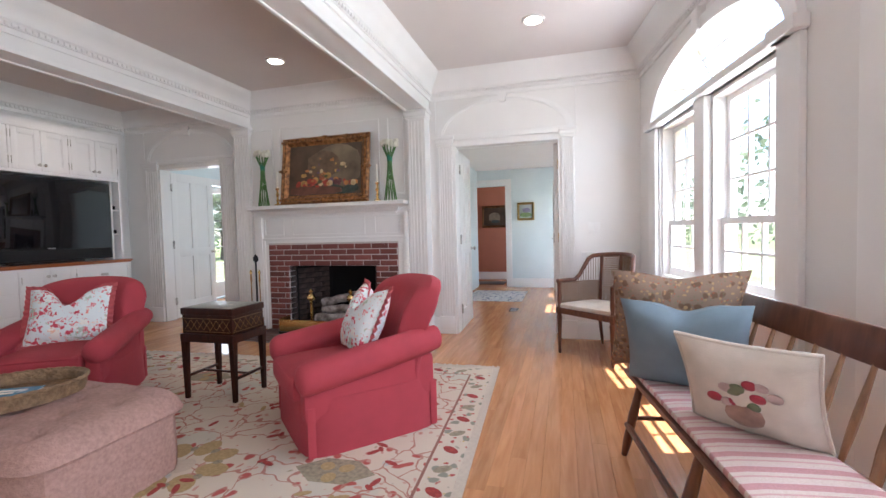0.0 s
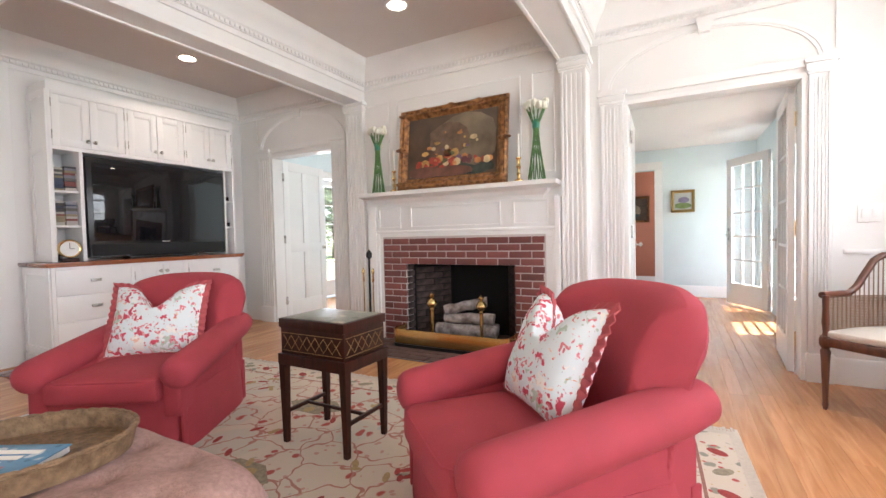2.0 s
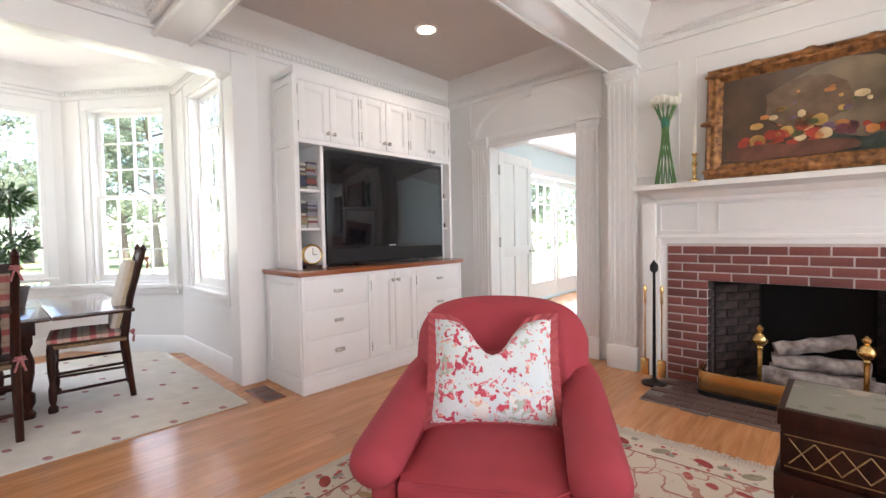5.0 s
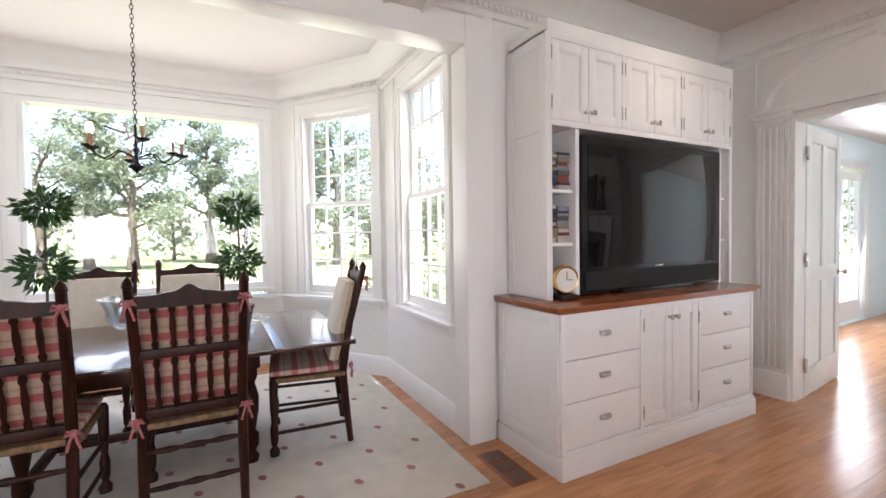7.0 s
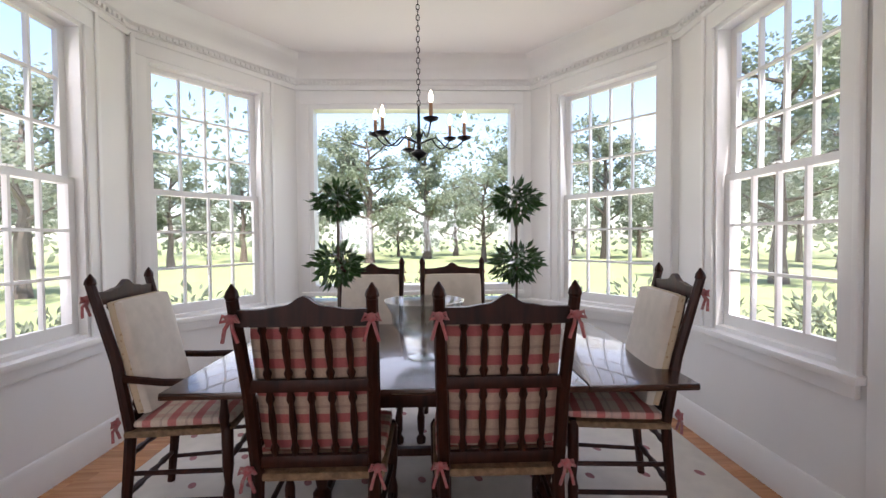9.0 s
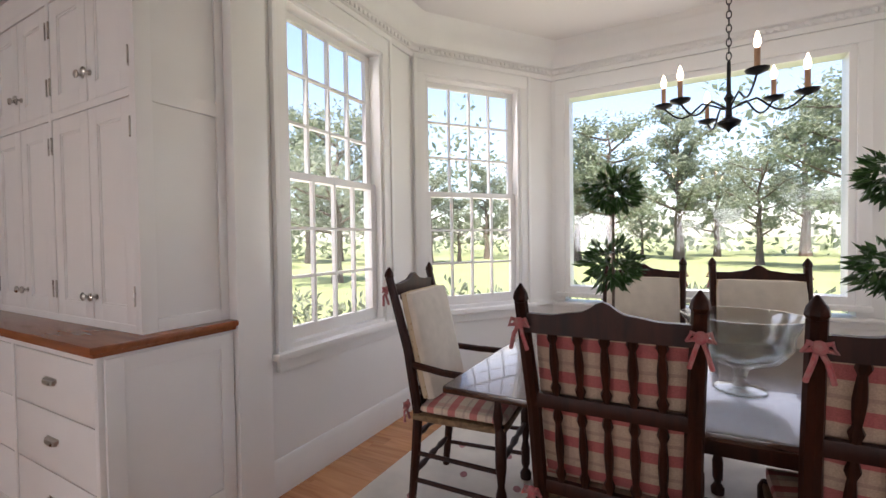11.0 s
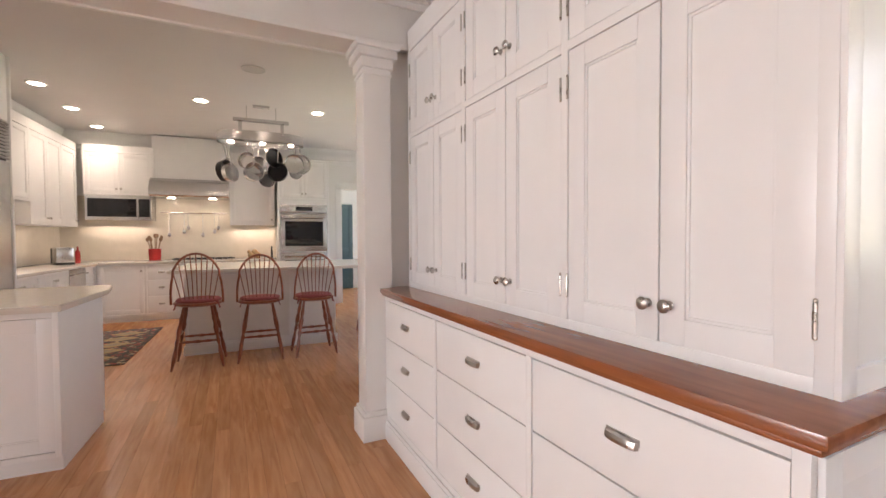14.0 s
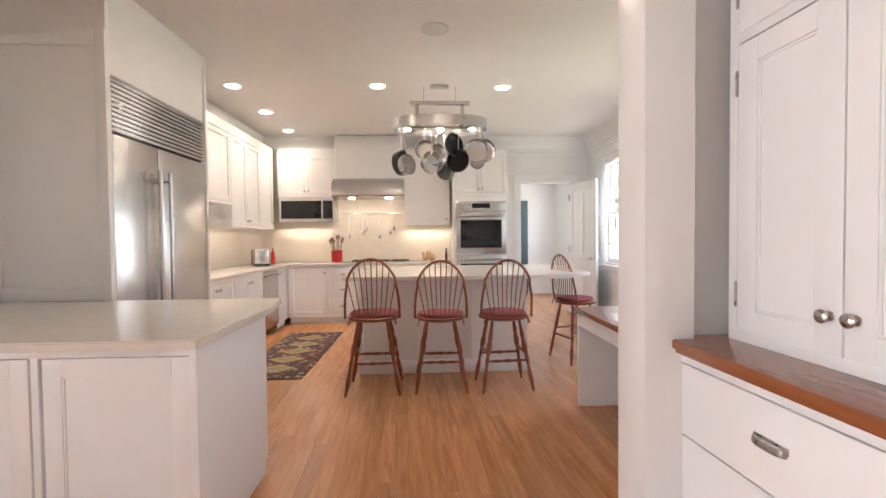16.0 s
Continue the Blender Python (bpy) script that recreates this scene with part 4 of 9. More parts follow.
pbox("stile", (-0.0, -0.018, 0.925), (0.03, 0.0, UT), M_CAB, t, 0.002)
pbox("stile", (UW - 0.03, -0.018, 0.925), (UW, 0.0, UT), M_CAB, t, 0.002)
DC = [0.03, 0.62, 1.205, UW - 0.03]
pbox("rail", (0.03, -0.018, 1.93), (UW - 0.03, 0.0, 1.965), M_CAB, t, 0.002)
pbox("rail", (0.03, -0.018, UT - 0.03), (UW - 0.03, 0.0, UT), M_CAB, t, 0.002)
for x in DC[1:3]:
    pbox("stile", (x - 0.014, -0.018, 1.965), (x + 0.014, 0.0, UT - 0.03), M_CAB, t, 0.0015)
pbox("door_backing", (0.03, 0.004, 1.965), (UW - 0.03, 0.01, UT - 0.03), M_CAB, t, 0.001)
for k in range(3):
    a, b = DC[k] + (0.014 if k else 0), DC[k + 1] - (0.014 if k < 2 else 0)
    mid = (a + b) / 2
    for j, (xa, xb) in enumerate(((a, mid), (mid, b))):
        d = cab_front(t, "door", xa, xb, 1.965, UT - 0.03, -0.016)
        cab_knob(d, xb - 0.028 if j == 0 else xa + 0.028, 2.03, -0.016)
        for z in (2.06, 2.34):
            cab_hinge(d, xa if j == 0 else xb, z, -0.016)
bm = bmesh.new()
bm_sweep(bm, [(0.0, UT), (-0.006, UT + 0.0), (-0.03, UT + 0.035), (-0.05, UT + 0.05), (-0.055, UT + 0.075), (0.0, UT + 0.075)], [(0, UD), (0, -0.018), (UW, -0.018), (UW, UD)])
part("cornice", bm, M_CAB, t)
side_panel(t, 0, -1, -0.018, UD, 0.93, UT, (0.96, 1.93, UT - 0.03))

# television
TW0, TW1, TZ0, TZ1 = 0.268, 1.655, 0.945, 1.90
t = thing("television", TUM, "large black flat television resting in the wall unit", "television")
bm = bmesh.new()
bm_box(bm, (TW0, -0.012, TZ0), (TW1, 0.07, TZ1), 0.006)
bm_box(bm, (0.6, -0.03, 0.926), (1.3, 0.12, 0.95), 0.004)
part("cabinet_shell", bm, M_BLACK, t)
pbox("screen", (TW0 + 0.045, -0.016, TZ0 + 0.16), (TW1 - 0.045, -0.010, TZ1 - 0.045), M_SCREEN, t, 0.001, "glossy dark screen")
pbox("speaker_bar", (TW0 + 0.02, -0.017, TZ0 + 0.015), (TW1 - 0.02, -0.011, TZ0 + 0.13), material("speaker_cloth", (0.01, 0.01, 0.011), 0.8, vary=0.1, scale=60), t, 0.002)
pbox("maker_plate", ((TW0 + TW1) / 2 - 0.04, -0.019, TZ0 + 0.142), ((TW0 + TW1) / 2 + 0.04, -0.015, TZ0 + 0.152), M_NICKEL, t, 0.001)

# discs and books on the shelves
MEDIA = [material("book_cover_%d" % k, c, 0.5, vary=0.08, scale=30) for k, c in enumerate(((0.22, 0.06, 0.05), (0.06, 0.07, 0.12), (0.5, 0.47, 0.43), (0.05, 0.05, 0.055), (0.12, 0.11, 0.1), (0.3, 0.25, 0.16), (0.25, 0.25, 0.29)))]
random.seed(5)
for zs, zmax in ((1.57, 1.80), (1.255, 1.50)):
    for col in range(2):
        z = zs
        while z < zmax - random.random() * 0.05:
            hgt = random.choice((0.014, 0.016, 0.02, 0.028))
            x0 = 0.025 + col * 0.098 + random.random() * 0.006
            bm = bmesh.new()
            bm_box(bm, (x0, 0.03 + random.random() * 0.02, z + 0.0005), (x0 + 0.088, 0.22, z + hgt), 0.0015)
            o = solid("disc_case", bm, random.choice(MEDIA), "flat stacked disc case on the shelf", "disc case", "", "cases on the shelves")
            o.matrix_world = TUM
            z += hgt + 0.0005
for z0, x0 in ((1.57, 1.71), (1.255, 1.715)):
    bm = bmesh.new()
    bm_box(bm, (x0, 0.04, z0 + 0.0005), (x0 + 0.045, 0.2, z0 + 0.05), 0.004)
    o = solid("remote_box", bm, M_BLACK, "small black box on a shelf", "box")
    o.matrix_world = TUM

# brass clock on the counter, dark bookend behind
t = thing("mantel_clock", TUM @ pose(0.11, -0.03, 0.926, 0, 0, -10), "round brass clock on a small wooden stand", "clock")
bm = bmesh.new()
bm_lathe(bm, [(0.02, -0.05), (0.07, -0.045), (0.085, -0.02), (0.085, 0.01), (0.078, 0.02), (0.07, 0.016), (0.002, 0.014)], 24, Matrix.Translation((0, 0, 0.115)) @ Matrix.Rotation(radians(90), 4, "X"))
part("case", bm, M_BRASS, t)
bm = bmesh.new()
bm_cyl(bm, (0, -0.0145, 0.115), (0, -0.018, 0.115), 0.068, seg=24)
part("dial", bm, material("clock_dial", (0.8, 0.79, 0.74), 0.35, vary=0.02), t, "pale dial")
bm = bmesh.new()
bm_box(bm, (-0.002, -0.021, 0.113), (0.002, -0.019, 0.165), 0)
bm_box(bm, (0.0, -0.021, 0.113), (0.036, -0.019, 0.117), 0)
part("clock_hand_pair", bm, M_BLACK, t)
pbox("stand", (-0.06, -0.06, 0), (0.06, 0.06, 0.03), M_DARKWOOD, t, 0.006)
bm = bmesh.new()
bm_box(bm, (0.04, 0.12, 0.926), (0.10, 0.24, 1.06), 0.02)
o = solid("dark_bookend", bm, M_DARKWOOD, "dark carved bookend on the counter", "bookend")
o.matrix_world = TUM

# pantry wall of cupboards
PM = pose(-4.87, -3.745, 0, 0, 0, 90)
PW, PD = 2.225, 0.54
t = thing("pantry_base_cabinet", PM, "white painted base cabinet with three columns of drawers", "cabinet")
pbox("body", (0, 0.02, 0), (PW, PD, 0.884), M_CAB, t, 0.002)
PX = [0.025, 0.765, 1.475, PW - 0.025]
face_frame(t, 0, PW, 0.12, 0.884, PX[1:3], [])
ZP = [0.13, 0.375, 0.62, 0.852]
for k in range(3):
    xa, xb = PX[k] + (0.014 if k else 0.003), PX[k + 1] - (0.014 if k < 2 else 0.003)
    for za, zb in zip(ZP, ZP[1:]):
        d = cab_front(t, "drawer", xa, xb, za, zb, recess=False)
        cab_pull(d, (xa + xb) / 2, (za + zb) / 2, w=0.1)
plinth_board(t, 0, PW, 0.12, PD)
side_panel(t, PW, 1, 0.02, PD - 0.02, 0.12, 0.87, (0.15, 0.84))
counter("pantry_counter_top", PM, 0.0, PW + 0.035, -0.032, PD, 0.884, 0.928, M_CHERRY, "polished cherry wood counter with moulded edge")
PUM = pose(-5.03, -3.69, 0, 0, 0, 90)
t = thing("pantry_upper_cabinet", PUM, "tall white painted cupboard with framed double doors", "cabinet")
HW = 2.135
UT2 = 2.42
pbox("body", (0, 0.02, 0.928), (HW, 0.39, UT2 + 0.1), M_CAB, t, 0.002)
HX = [0.03, 0.71, 1.405, HW - 0.03]
face_frame(t, 0, HW, 0.928, UT2, HX[1:3], [1.87], 0.032)
for k in range(3):
    a, b = HX[k] + (0.016 if k else 0), HX[k + 1] - (0.016 if k < 2 else 0)
    mid = (a + b) / 2
    for za, zb, kz in ((0.955, 1.854, 1.058), (1.886, UT2 - 0.034, 2.0)):
        for j, (xa, xb) in enumerate(((a, mid), (mid, b))):
            d = cab_front(t, "door", xa, xb, za, zb, st=0.07)
            cab_knob(d, xb - 0.032 if j == 0 else xa + 0.032, kz)
            for z in (za + 0.12, zb - 0.12):
                cab_hinge(d, xa if j == 0 else xb, z)
bm = bmesh.new()
bm_sweep(bm, [(0.0, UT2), (-0.01, UT2), (-0.04, UT2 + 0.05), (-0.06, UT2 + 0.07), (-0.065, UT2 + 0.10), (0.0, UT2 + 0.10)], [(0.0, 0.0), (HW, 0.0), (HW, 0.39)])
part("cornice", bm, M_CAB, t)
side_panel(t, HW, 1, 0.0, 0.39, 0.92, UT2, (0.95, 1.87, UT2 - 0.03))

# square post at the kitchen opening
t = thing("square_post", pose(-4.83, -3.778, 0) @ Matrix.Diagonal((1, 1, 0.983, 1)), "white square panelled post with base and capital", "post", "", "structure")
pbox("base", (-0.112, -0.112, 0), (0.112, 0.112, 0.15), M_TRIM, t, 0.006)
pbox("base_moulding", (-0.10, -0.10, 0.15), (0.10, 0.10, 0.18), M_TRIM, t, 0.01)
pbox("shaft", (-0.085, -0.085, 0.18), (0.085, 0.085, 2.30), M_TRIM, t, 0.004)
bm = bmesh.new()
for o, za, zb in ((0.093, 2.26, 2.28), (0.10, 2.30, 2.36), (0.12, 2.36, 2.41), (0.135, 2.41, 2.452)):
    bm_box(bm, (-o, -o, za), (o, o, zb), 0.006)
part("capital", bm, M_TRIM, t)

# bay opening posts
for y in (BAY[0][1] + 0.02, BAY[5][1] - 0.02):
    bm = bmesh.new()
    s = 1 if y < 0.4 else -1
    y0, y1 = sorted((y - s * 0.19, y + s * 0.005))
    bm_box(bm, (W - 0.162, y0, 0.0), (W + 0.022, y1, BAYHEAD + 0.30), 0.004)
    solid("bay_post", bm, M_TRIM, "white boxed post beside the bay opening", "post", "structure")
bm = bmesh.new()
bm_box(bm, (W - 0.15, BAY[0][1] + 0.026, BAYHEAD - 0.02), (W + 0.019, BAY[5][1] - 0.026, BAYHEAD + 0.16), 0.004)
bm_box(bm, (W - 0.15, BAY[0][1] - 0.1, BAYHEAD + 0.16), (W + 0.045, BAY[5][1] + 0.1, BAYHEAD + 0.2), 0.006)
solid("bay_header_trim", bm, M_TRIM, "white boxed trim across the bay opening", "trim", "structure")

# ---- fireplace ----
FY = 4.62
bm = bmesh.new()
for lo, hi in (((-3.28, FY, 0), (-2.94, N, CEIL)), ((-1.20, FY, 0), (-1.06, N, CEIL)), ((-2.94, FY, 1.08), (-1.20, N, CEIL))):
    bm_box(bm, lo, hi)
solid("chimney_breast", bm, M_WALL, "white panelled chimney breast", "wall", "structure")
M_BRICK = bpy.data.materials.new("fireplace_brick")
M_BRICK.use_nodes = True
_n = M_BRICK.node_tree
_b = _n.nodes["Principled BSDF"]
_b.inputs["Roughness"].default_value = 0.85
_o = _n.nodes.new("ShaderNodeObjectInfo")
_r = _n.nodes.new("ShaderNodeValToRGB")
_r.color_ramp.elements[0].color, _r.color_ramp.elements[1].color = (0.16, 0.058, 0.052, 1), (0.29, 0.10, 0.085, 1)
_e = _r.color_ramp.elements.new(0.5)
_e.color = (0.24, 0.08, 0.07, 1)
_n.links.new(_o.outputs["Random"], _r.inputs[0])
_t = _n.nodes.new("ShaderNodeTexNoise")
_t.inputs["Scale"].default_value, _t.inputs["Detail"].default_value = 45, 6
_g = _n.nodes.new("ShaderNodeTexCoord")
_n.links.new(_g.outputs["Object"], _t.inputs["Vector"])
_m = _n.nodes.new("ShaderNodeMixRGB")
_m.blend_type = "MULTIPLY"
_m.inputs[0].default_value = 0.35
_n.links.new(_r.outputs[0], _m.inputs[1])
_n.links.new(_t.outputs["Color"], _m.inputs[2])
_n.links.new(_m.outputs[0], _b.inputs["Base Color"])
_p = _n.nodes.new("ShaderNodeBump")
_p.inputs["Strength"].default_value, _p.inputs["Distance"].default_value = 0.5, 0.004
_n.links.new(_t.outputs["Fac"], _p.inputs["Height"])
_n.links.new(_p.outputs[0], _b.inputs["Normal"])
M_SOOTBRICK = material("sooty_brick", (0.12, 0.085, 0.08), 0.9, vary=0.3, scale=14, color2=(0.02, 0.017, 0.016), bump=0.4, bump_scale=90)
M_MORTAR = material("mortar", (0.58, 0.53, 0.51), 0.95, vary=0.08, scale=30, bump=0.3, bump_scale=120)
M_SOOT = material("soot", (0.012, 0.011, 0.011), 0.95, vary=0.2, scale=8)

fp = thing("fireplace", pose(0, 0, 0), "red brick fireplace with a black firebox", "fireplace", "", "structure")
bm = bmesh.new()
for lo, hi in (((-2.94, 4.568, 0), (-2.66, 4.70, 1.08)), ((-1.48, 4.568, 0), (-1.20, 4.70, 1.08)), ((-2.66, 4.568, 0.80), (-1.48, 4.70, 1.08))):
    bm_box(bm, lo, hi)
part("mortar_bed", bm, M_MORTAR, fp, smooth=False)
bm = bmesh.new()
bm_box(bm, (-2.93, 5.16, 0.0), (-1.21, 5.2, 0.80))
bm_box(bm, (-2.93, 4.70, 0.80), (-1.21, 5.2, 1.0))
for s, xa, xb in ((1, -2.93, -2.40), (-1, -1.21, -1.74)):
    vs = [bm.verts.new(p) for z in (0.0, 0.80) for p in ((xa, 4.70, z), (xa + s * 0.27, 4.70, z), (xb, 5.16, z), (xa, 5.16, z))]
    for f in ((3, 2, 1, 0), (4, 5, 6, 7), (0, 1, 5, 4), (1, 2, 6, 5), (2, 3, 7, 6), (3, 0, 4, 7)):
        bm.faces.new([vs[k] for k in f])
part("firebox", bm, M_SOOT, fp, smooth=False)
BL_, BH_, BJ_ = 0.205, 0.057, 0.0098


def brick_mesh(w, mat, d=0.03, h=0.057):
    bm = bmesh.new()
    bm_box(bm, (-w / 2, -d / 2, -h / 2), (w / 2, d / 2, h / 2), 0.003)
    return finish(bm, "brick", mat)


BRICKS = {}


def brick(w, x, y, z, parent, rz=0.0):
    key = (round(w, 3), rz != 0.0)
    if key not in BRICKS:
        BRICKS[key] = brick_mesh(key[0], M_SOOTBRICK if rz else M_BRICK)
    o = new("brick", BRICKS[key])
    o.parent = parent
    o.matrix_basis = pose(x, y, z, 0, 0, rz)
    return o


def brick_rows(parent, x0, x1, y, z0, z1, skip, off=0.0, rz=0.0, origin=None):
    row = 0
    z = z0
    pitch_h, pitch_w = BH_ + BJ_, BL_ + BJ_
    while z + BH_ <= z1 + 0.012:
        x = x0 - (pitch_w / 2 if row % 2 else 0) + off
        while x < x1:
            a, b = max(x, x0), min(x + BL_, x1)
            segs = [(a, b)]
            if skip and z < skip[2] - 0.01:
                segs = [(a, min(b, skip[0])), (max(a, skip[1]), b)]
            for p, q in segs:
                if q - p > 0.025:
                    if origin is None:
                        brick(q - p, (p + q) / 2, y, z + BH_ / 2, parent)
                    else:
                        c = origin @ Vector(((p + q) / 2, 0, z + BH_ / 2))
                        brick(q - p, c.x, c.y, c.z, parent, rz)
            x += pitch_w
        z += pitch_h
        row += 1


brick_rows(fp, -2.93, -1.21, 4.578, 0.0, 1.06, (-2.66, -1.48, 0.80))
for s, x0 in ((1, -2.655), (-1, -1.485)):
    ang = math.degrees(math.atan2(0.43, s * 0.28))
    brick_rows(fp, 0.02, 0.44, 0, 0.025, 0.78, None, 0.0, ang, Matrix.Translation((x0, 4.72, 0)) @ Matrix.Rotation(radians(ang), 4, "Z"))
for x0 in (-2.653, -1.487):
    brick_rows(fp, 0.0, 0.105, 0, 0.0, 0.78, None, 0.0, 90, Matrix.Translation((x0, 4.595, 0)) @ Matrix.Rotation(radians(90), 4, "Z"))
bm = bmesh.new()
bm_box(bm, (-2.95, 3.98, -0.01), (-1.15, 5.2, 0.008))
hearth = solid("hearth", bm, material("hearth_joint", (0.22, 0.19, 0.18), 0.95, vary=0.15, scale=30), "dark brick hearth set flush in the floor", "hearth", "structure")
M_HBRICK = material("hearth_brick", (0.13, 0.075, 0.065), 0.7, vary=0.2, scale=12, bump=0.3, bump_scale=90)
bm = bmesh.new()
bm_box(bm, (-0.1, -0.046, -0.006), (0.1, 0.046, 0.006), 0.002)
hme = finish(bm, "hearth_brick", M_HBRICK)
for j in range(6):
    for i in range(8 + j % 2):
        x = -2.84 + i * 0.21 - (0.105 if j % 2 else 0)
        if -2.93 < x < -1.2:
            o = new("hearth_brick", hme)
            o.parent = hearth
            o.matrix_basis = pose(x, 4.04 + j * 0.1, 0.010)

# mantelpiece
mp = thing("mantelpiece", pose(0, 0, 0), "white painted wooden mantelpiece with panelled frieze", "mantelpiece", "", "structure")
bm = bmesh.new()
for lo, hi in (((-3.0, 4.575, 0), (-2.92, FY, 1.055)), ((-1.22, 4.575, 0), (-1.13, FY, 1.055)), ((-3.0, 4.575, 1.055), (-1.13, FY, 1.13))):
    bm_box(bm, lo, hi, 0.008)
for lo, hi in (((-3.02, 4.558, 0), (-2.985, FY, 1.115)), ((-1.145, 4.558, 0), (-1.11, FY, 1.115)), ((-3.02, 4.558, 1.115), (-1.11, FY, 1.145))):
    bm_box(bm, lo, hi, 0.008)
part("surround", bm, M_TRIM, mp)
pbox("frieze", (-3.08, 4.59, 1.13), (-1.10, FY, 1.42), M_TRIM, mp, 0.002)
for xa, xb in ((-3.0, -2.72), (-2.60, -1.62), (-1.50, -1.18)):
    bm = bmesh.new()
    for lo, hi in (((xa, 4.578, 1.17), (xa + 0.015, 4.592, 1.385)), ((xb - 0.015, 4.578, 1.17), (xb, 4.592, 1.385)), ((xa, 4.578, 1.37), (xb, 4.592, 1.385)), ((xa, 4.578, 1.17), (xb, 4.592, 1.185))):
        bm_box(bm, lo, hi, 0.003)
    part("panel_moulding", bm, M_TRIM, mp)
bm = bmesh.new()
SH = [(0.0, 1.40), (0.01, 1.40), (0.015, 1.425), (0.05, 1.445), (0.065, 1.47), (0.12, 1.485), (0.155, 1.50), (0.16, 1.535), (0.15, 1.54), (0.0, 1.54)]
bm_sweep(bm, SH, [(-2.99, FY), (-2.99, 4.585), (-1.23, 4.585), (-1.23, FY)])
part("shelf", bm, M_TRIM, mp)
for lo, hi in (((-3.12, 4.55, 0), (-3.02, FY, 1.40)), ((-1.115, 4.55, 0), (-1.07, FY, 1.40))):
    pbox("side_board", lo, hi, M_TRIM, mp, 0.004)
for z0, z1, xs in ((1.62, 2.50, (-3.2, -2.86, -2.76, -1.42, -1.32, -1.12)),):
    for xa, xb in zip(xs[::2], xs[1::2]):
        bm = bmesh.new()
        for lo, hi in (((xa, FY - 0.012, z0), (xa + 0.014, FY, z1)), ((xb - 0.014, FY - 0.012, z0), (xb, FY, z1)), ((xa, FY - 0.012, z1 - 0.014), (xb, FY, z1)), ((xa, FY - 0.012, z0), (xb, FY, z0 + 0.014))):
            bm_box(bm, lo, hi, 0.003)
        part("panel_moulding", bm, M_TRIM, mp)

# fender, andirons, logs, tools
t = thing("fire_fender", pose(-2.07, 4.30, 0.016), "low polished brass fender with rounded ends", "fender")
bm = bmesh.new()
pts = []
for k in range(9):
    a = math.pi / 2 * k / 8
    pts.append((-0.60 + 0.08 - 0.08 * math.sin(a) , 0.08 - 0.08 * (1 - math.cos(a)) * 1.0))
path = [(-0.60, 0.26)] + [(-0.60 + 0.08 * (1 - math.cos(math.pi / 2 * k / 6)), 0.08 * (1 - math.sin(math.pi / 2 * k / 6))) for k in range(7)]
path = path + [(-x, y) for x, y in reversed(path)]
bm_sweep(bm, [(0.0, 0.03), (-0.004, 0.03), (-0.01, 0.05), (-0.004, 0.07), (-0.004, 0.13), (-0.012, 0.14), (-0.014, 0.165), (0.002, 0.17), (0.004, 0.14), (0.004, 0.05)], path)
part("rail", bm, M_BRASS, t)
bm = bmesh.new()
bm_sweep(bm, [(0.012, 0.0), (-0.012, 0.0), (-0.012, 0.03), (0.012, 0.03)], path)
part("foot_plate", bm, M_IRON, t)
for x in (-2.33, -1.80):
    t = thing("andiron", pose(x, 4.52, 0.012), "brass andiron with twisted stem and ball finial", "andiron", "andirons")
    bm = bmesh.new()
    prof = [(0.05, 0.0), (0.05, 0.02), (0.02, 0.04), (0.02, 0.06)]
    for k in range(16):
        prof.append((0.013 + 0.004 * (k % 2), 0.07 + k * 0.016))
    prof += [(0.014, 0.33), (0.022, 0.35), (0.016, 0.36), (0.045, 0.385), (0.05, 0.41), (0.035, 0.44), (0.012, 0.455), (0.024, 0.475), (0.024, 0.49), (0.008, 0.505), (0.002, 0.51)]
    bm_lathe(bm, prof, 14)
    part("stem", bm, M_BRASS, t)
    bm = bmesh.new()
    bm_box(bm, (-0.012, 0.0, 0.05), (0.012, 0.42, 0.075), 0.003)
    bm_box(bm, (-0.012, 0.39, 0.0), (0.012, 0.42, 0.06), 0.003)
    part("billet_bar", bm, M_IRON, t)
M_BIRCH = material("birch_bark", (0.52, 0.47, 0.44), 0.85, vary=0.2, scale=14, color2=(0.12, 0.09, 0.08), bump=0.6, bump_scale=30)
for p0, p1, r in (((-2.35, 4.66, 0.14), (-1.72, 4.70, 0.14), 0.06), ((-2.30, 4.80, 0.14), (-1.76, 4.82, 0.14), 0.06), ((-2.28, 4.70, 0.245), (-1.78, 4.78, 0.25), 0.055), ((-2.26, 4.66, 0.33), (-1.86, 4.80, 0.42), 0.05)):
    bm = bmesh.new()
    n = 8
    ax = [Vector(p0).lerp(Vector(p1), k / n) + Vector((0, 0, 0.006 * math.sin(k * 2.1))) for k in range(n + 1)]
    bm_tube(bm, ax, r, 12, radii=[r * (1 + 0.06 * math.sin(k * 1.7)) for k in range(n + 1)])
    solid("birch_log", bm, M_BIRCH, "pale birch log lying in the fireplace", "log", "", "logs in the fireplace")
t = thing("fire_tool_set", pose(-2.97, 4.36, 0.0), "brass fire tools hanging on an upright stand", "fire tools")
bm = bmesh.new()
bm_lathe(bm, [(0.09, 0), (0.09, 0.015), (0.03, 0.03), (0.012, 0.05), (0.01, 0.86), (0.03, 0.88), (0.03, 0.92), (0.008, 0.95), (0.002, 0.96)], 14)
part("stand", bm, M_IRON, t)
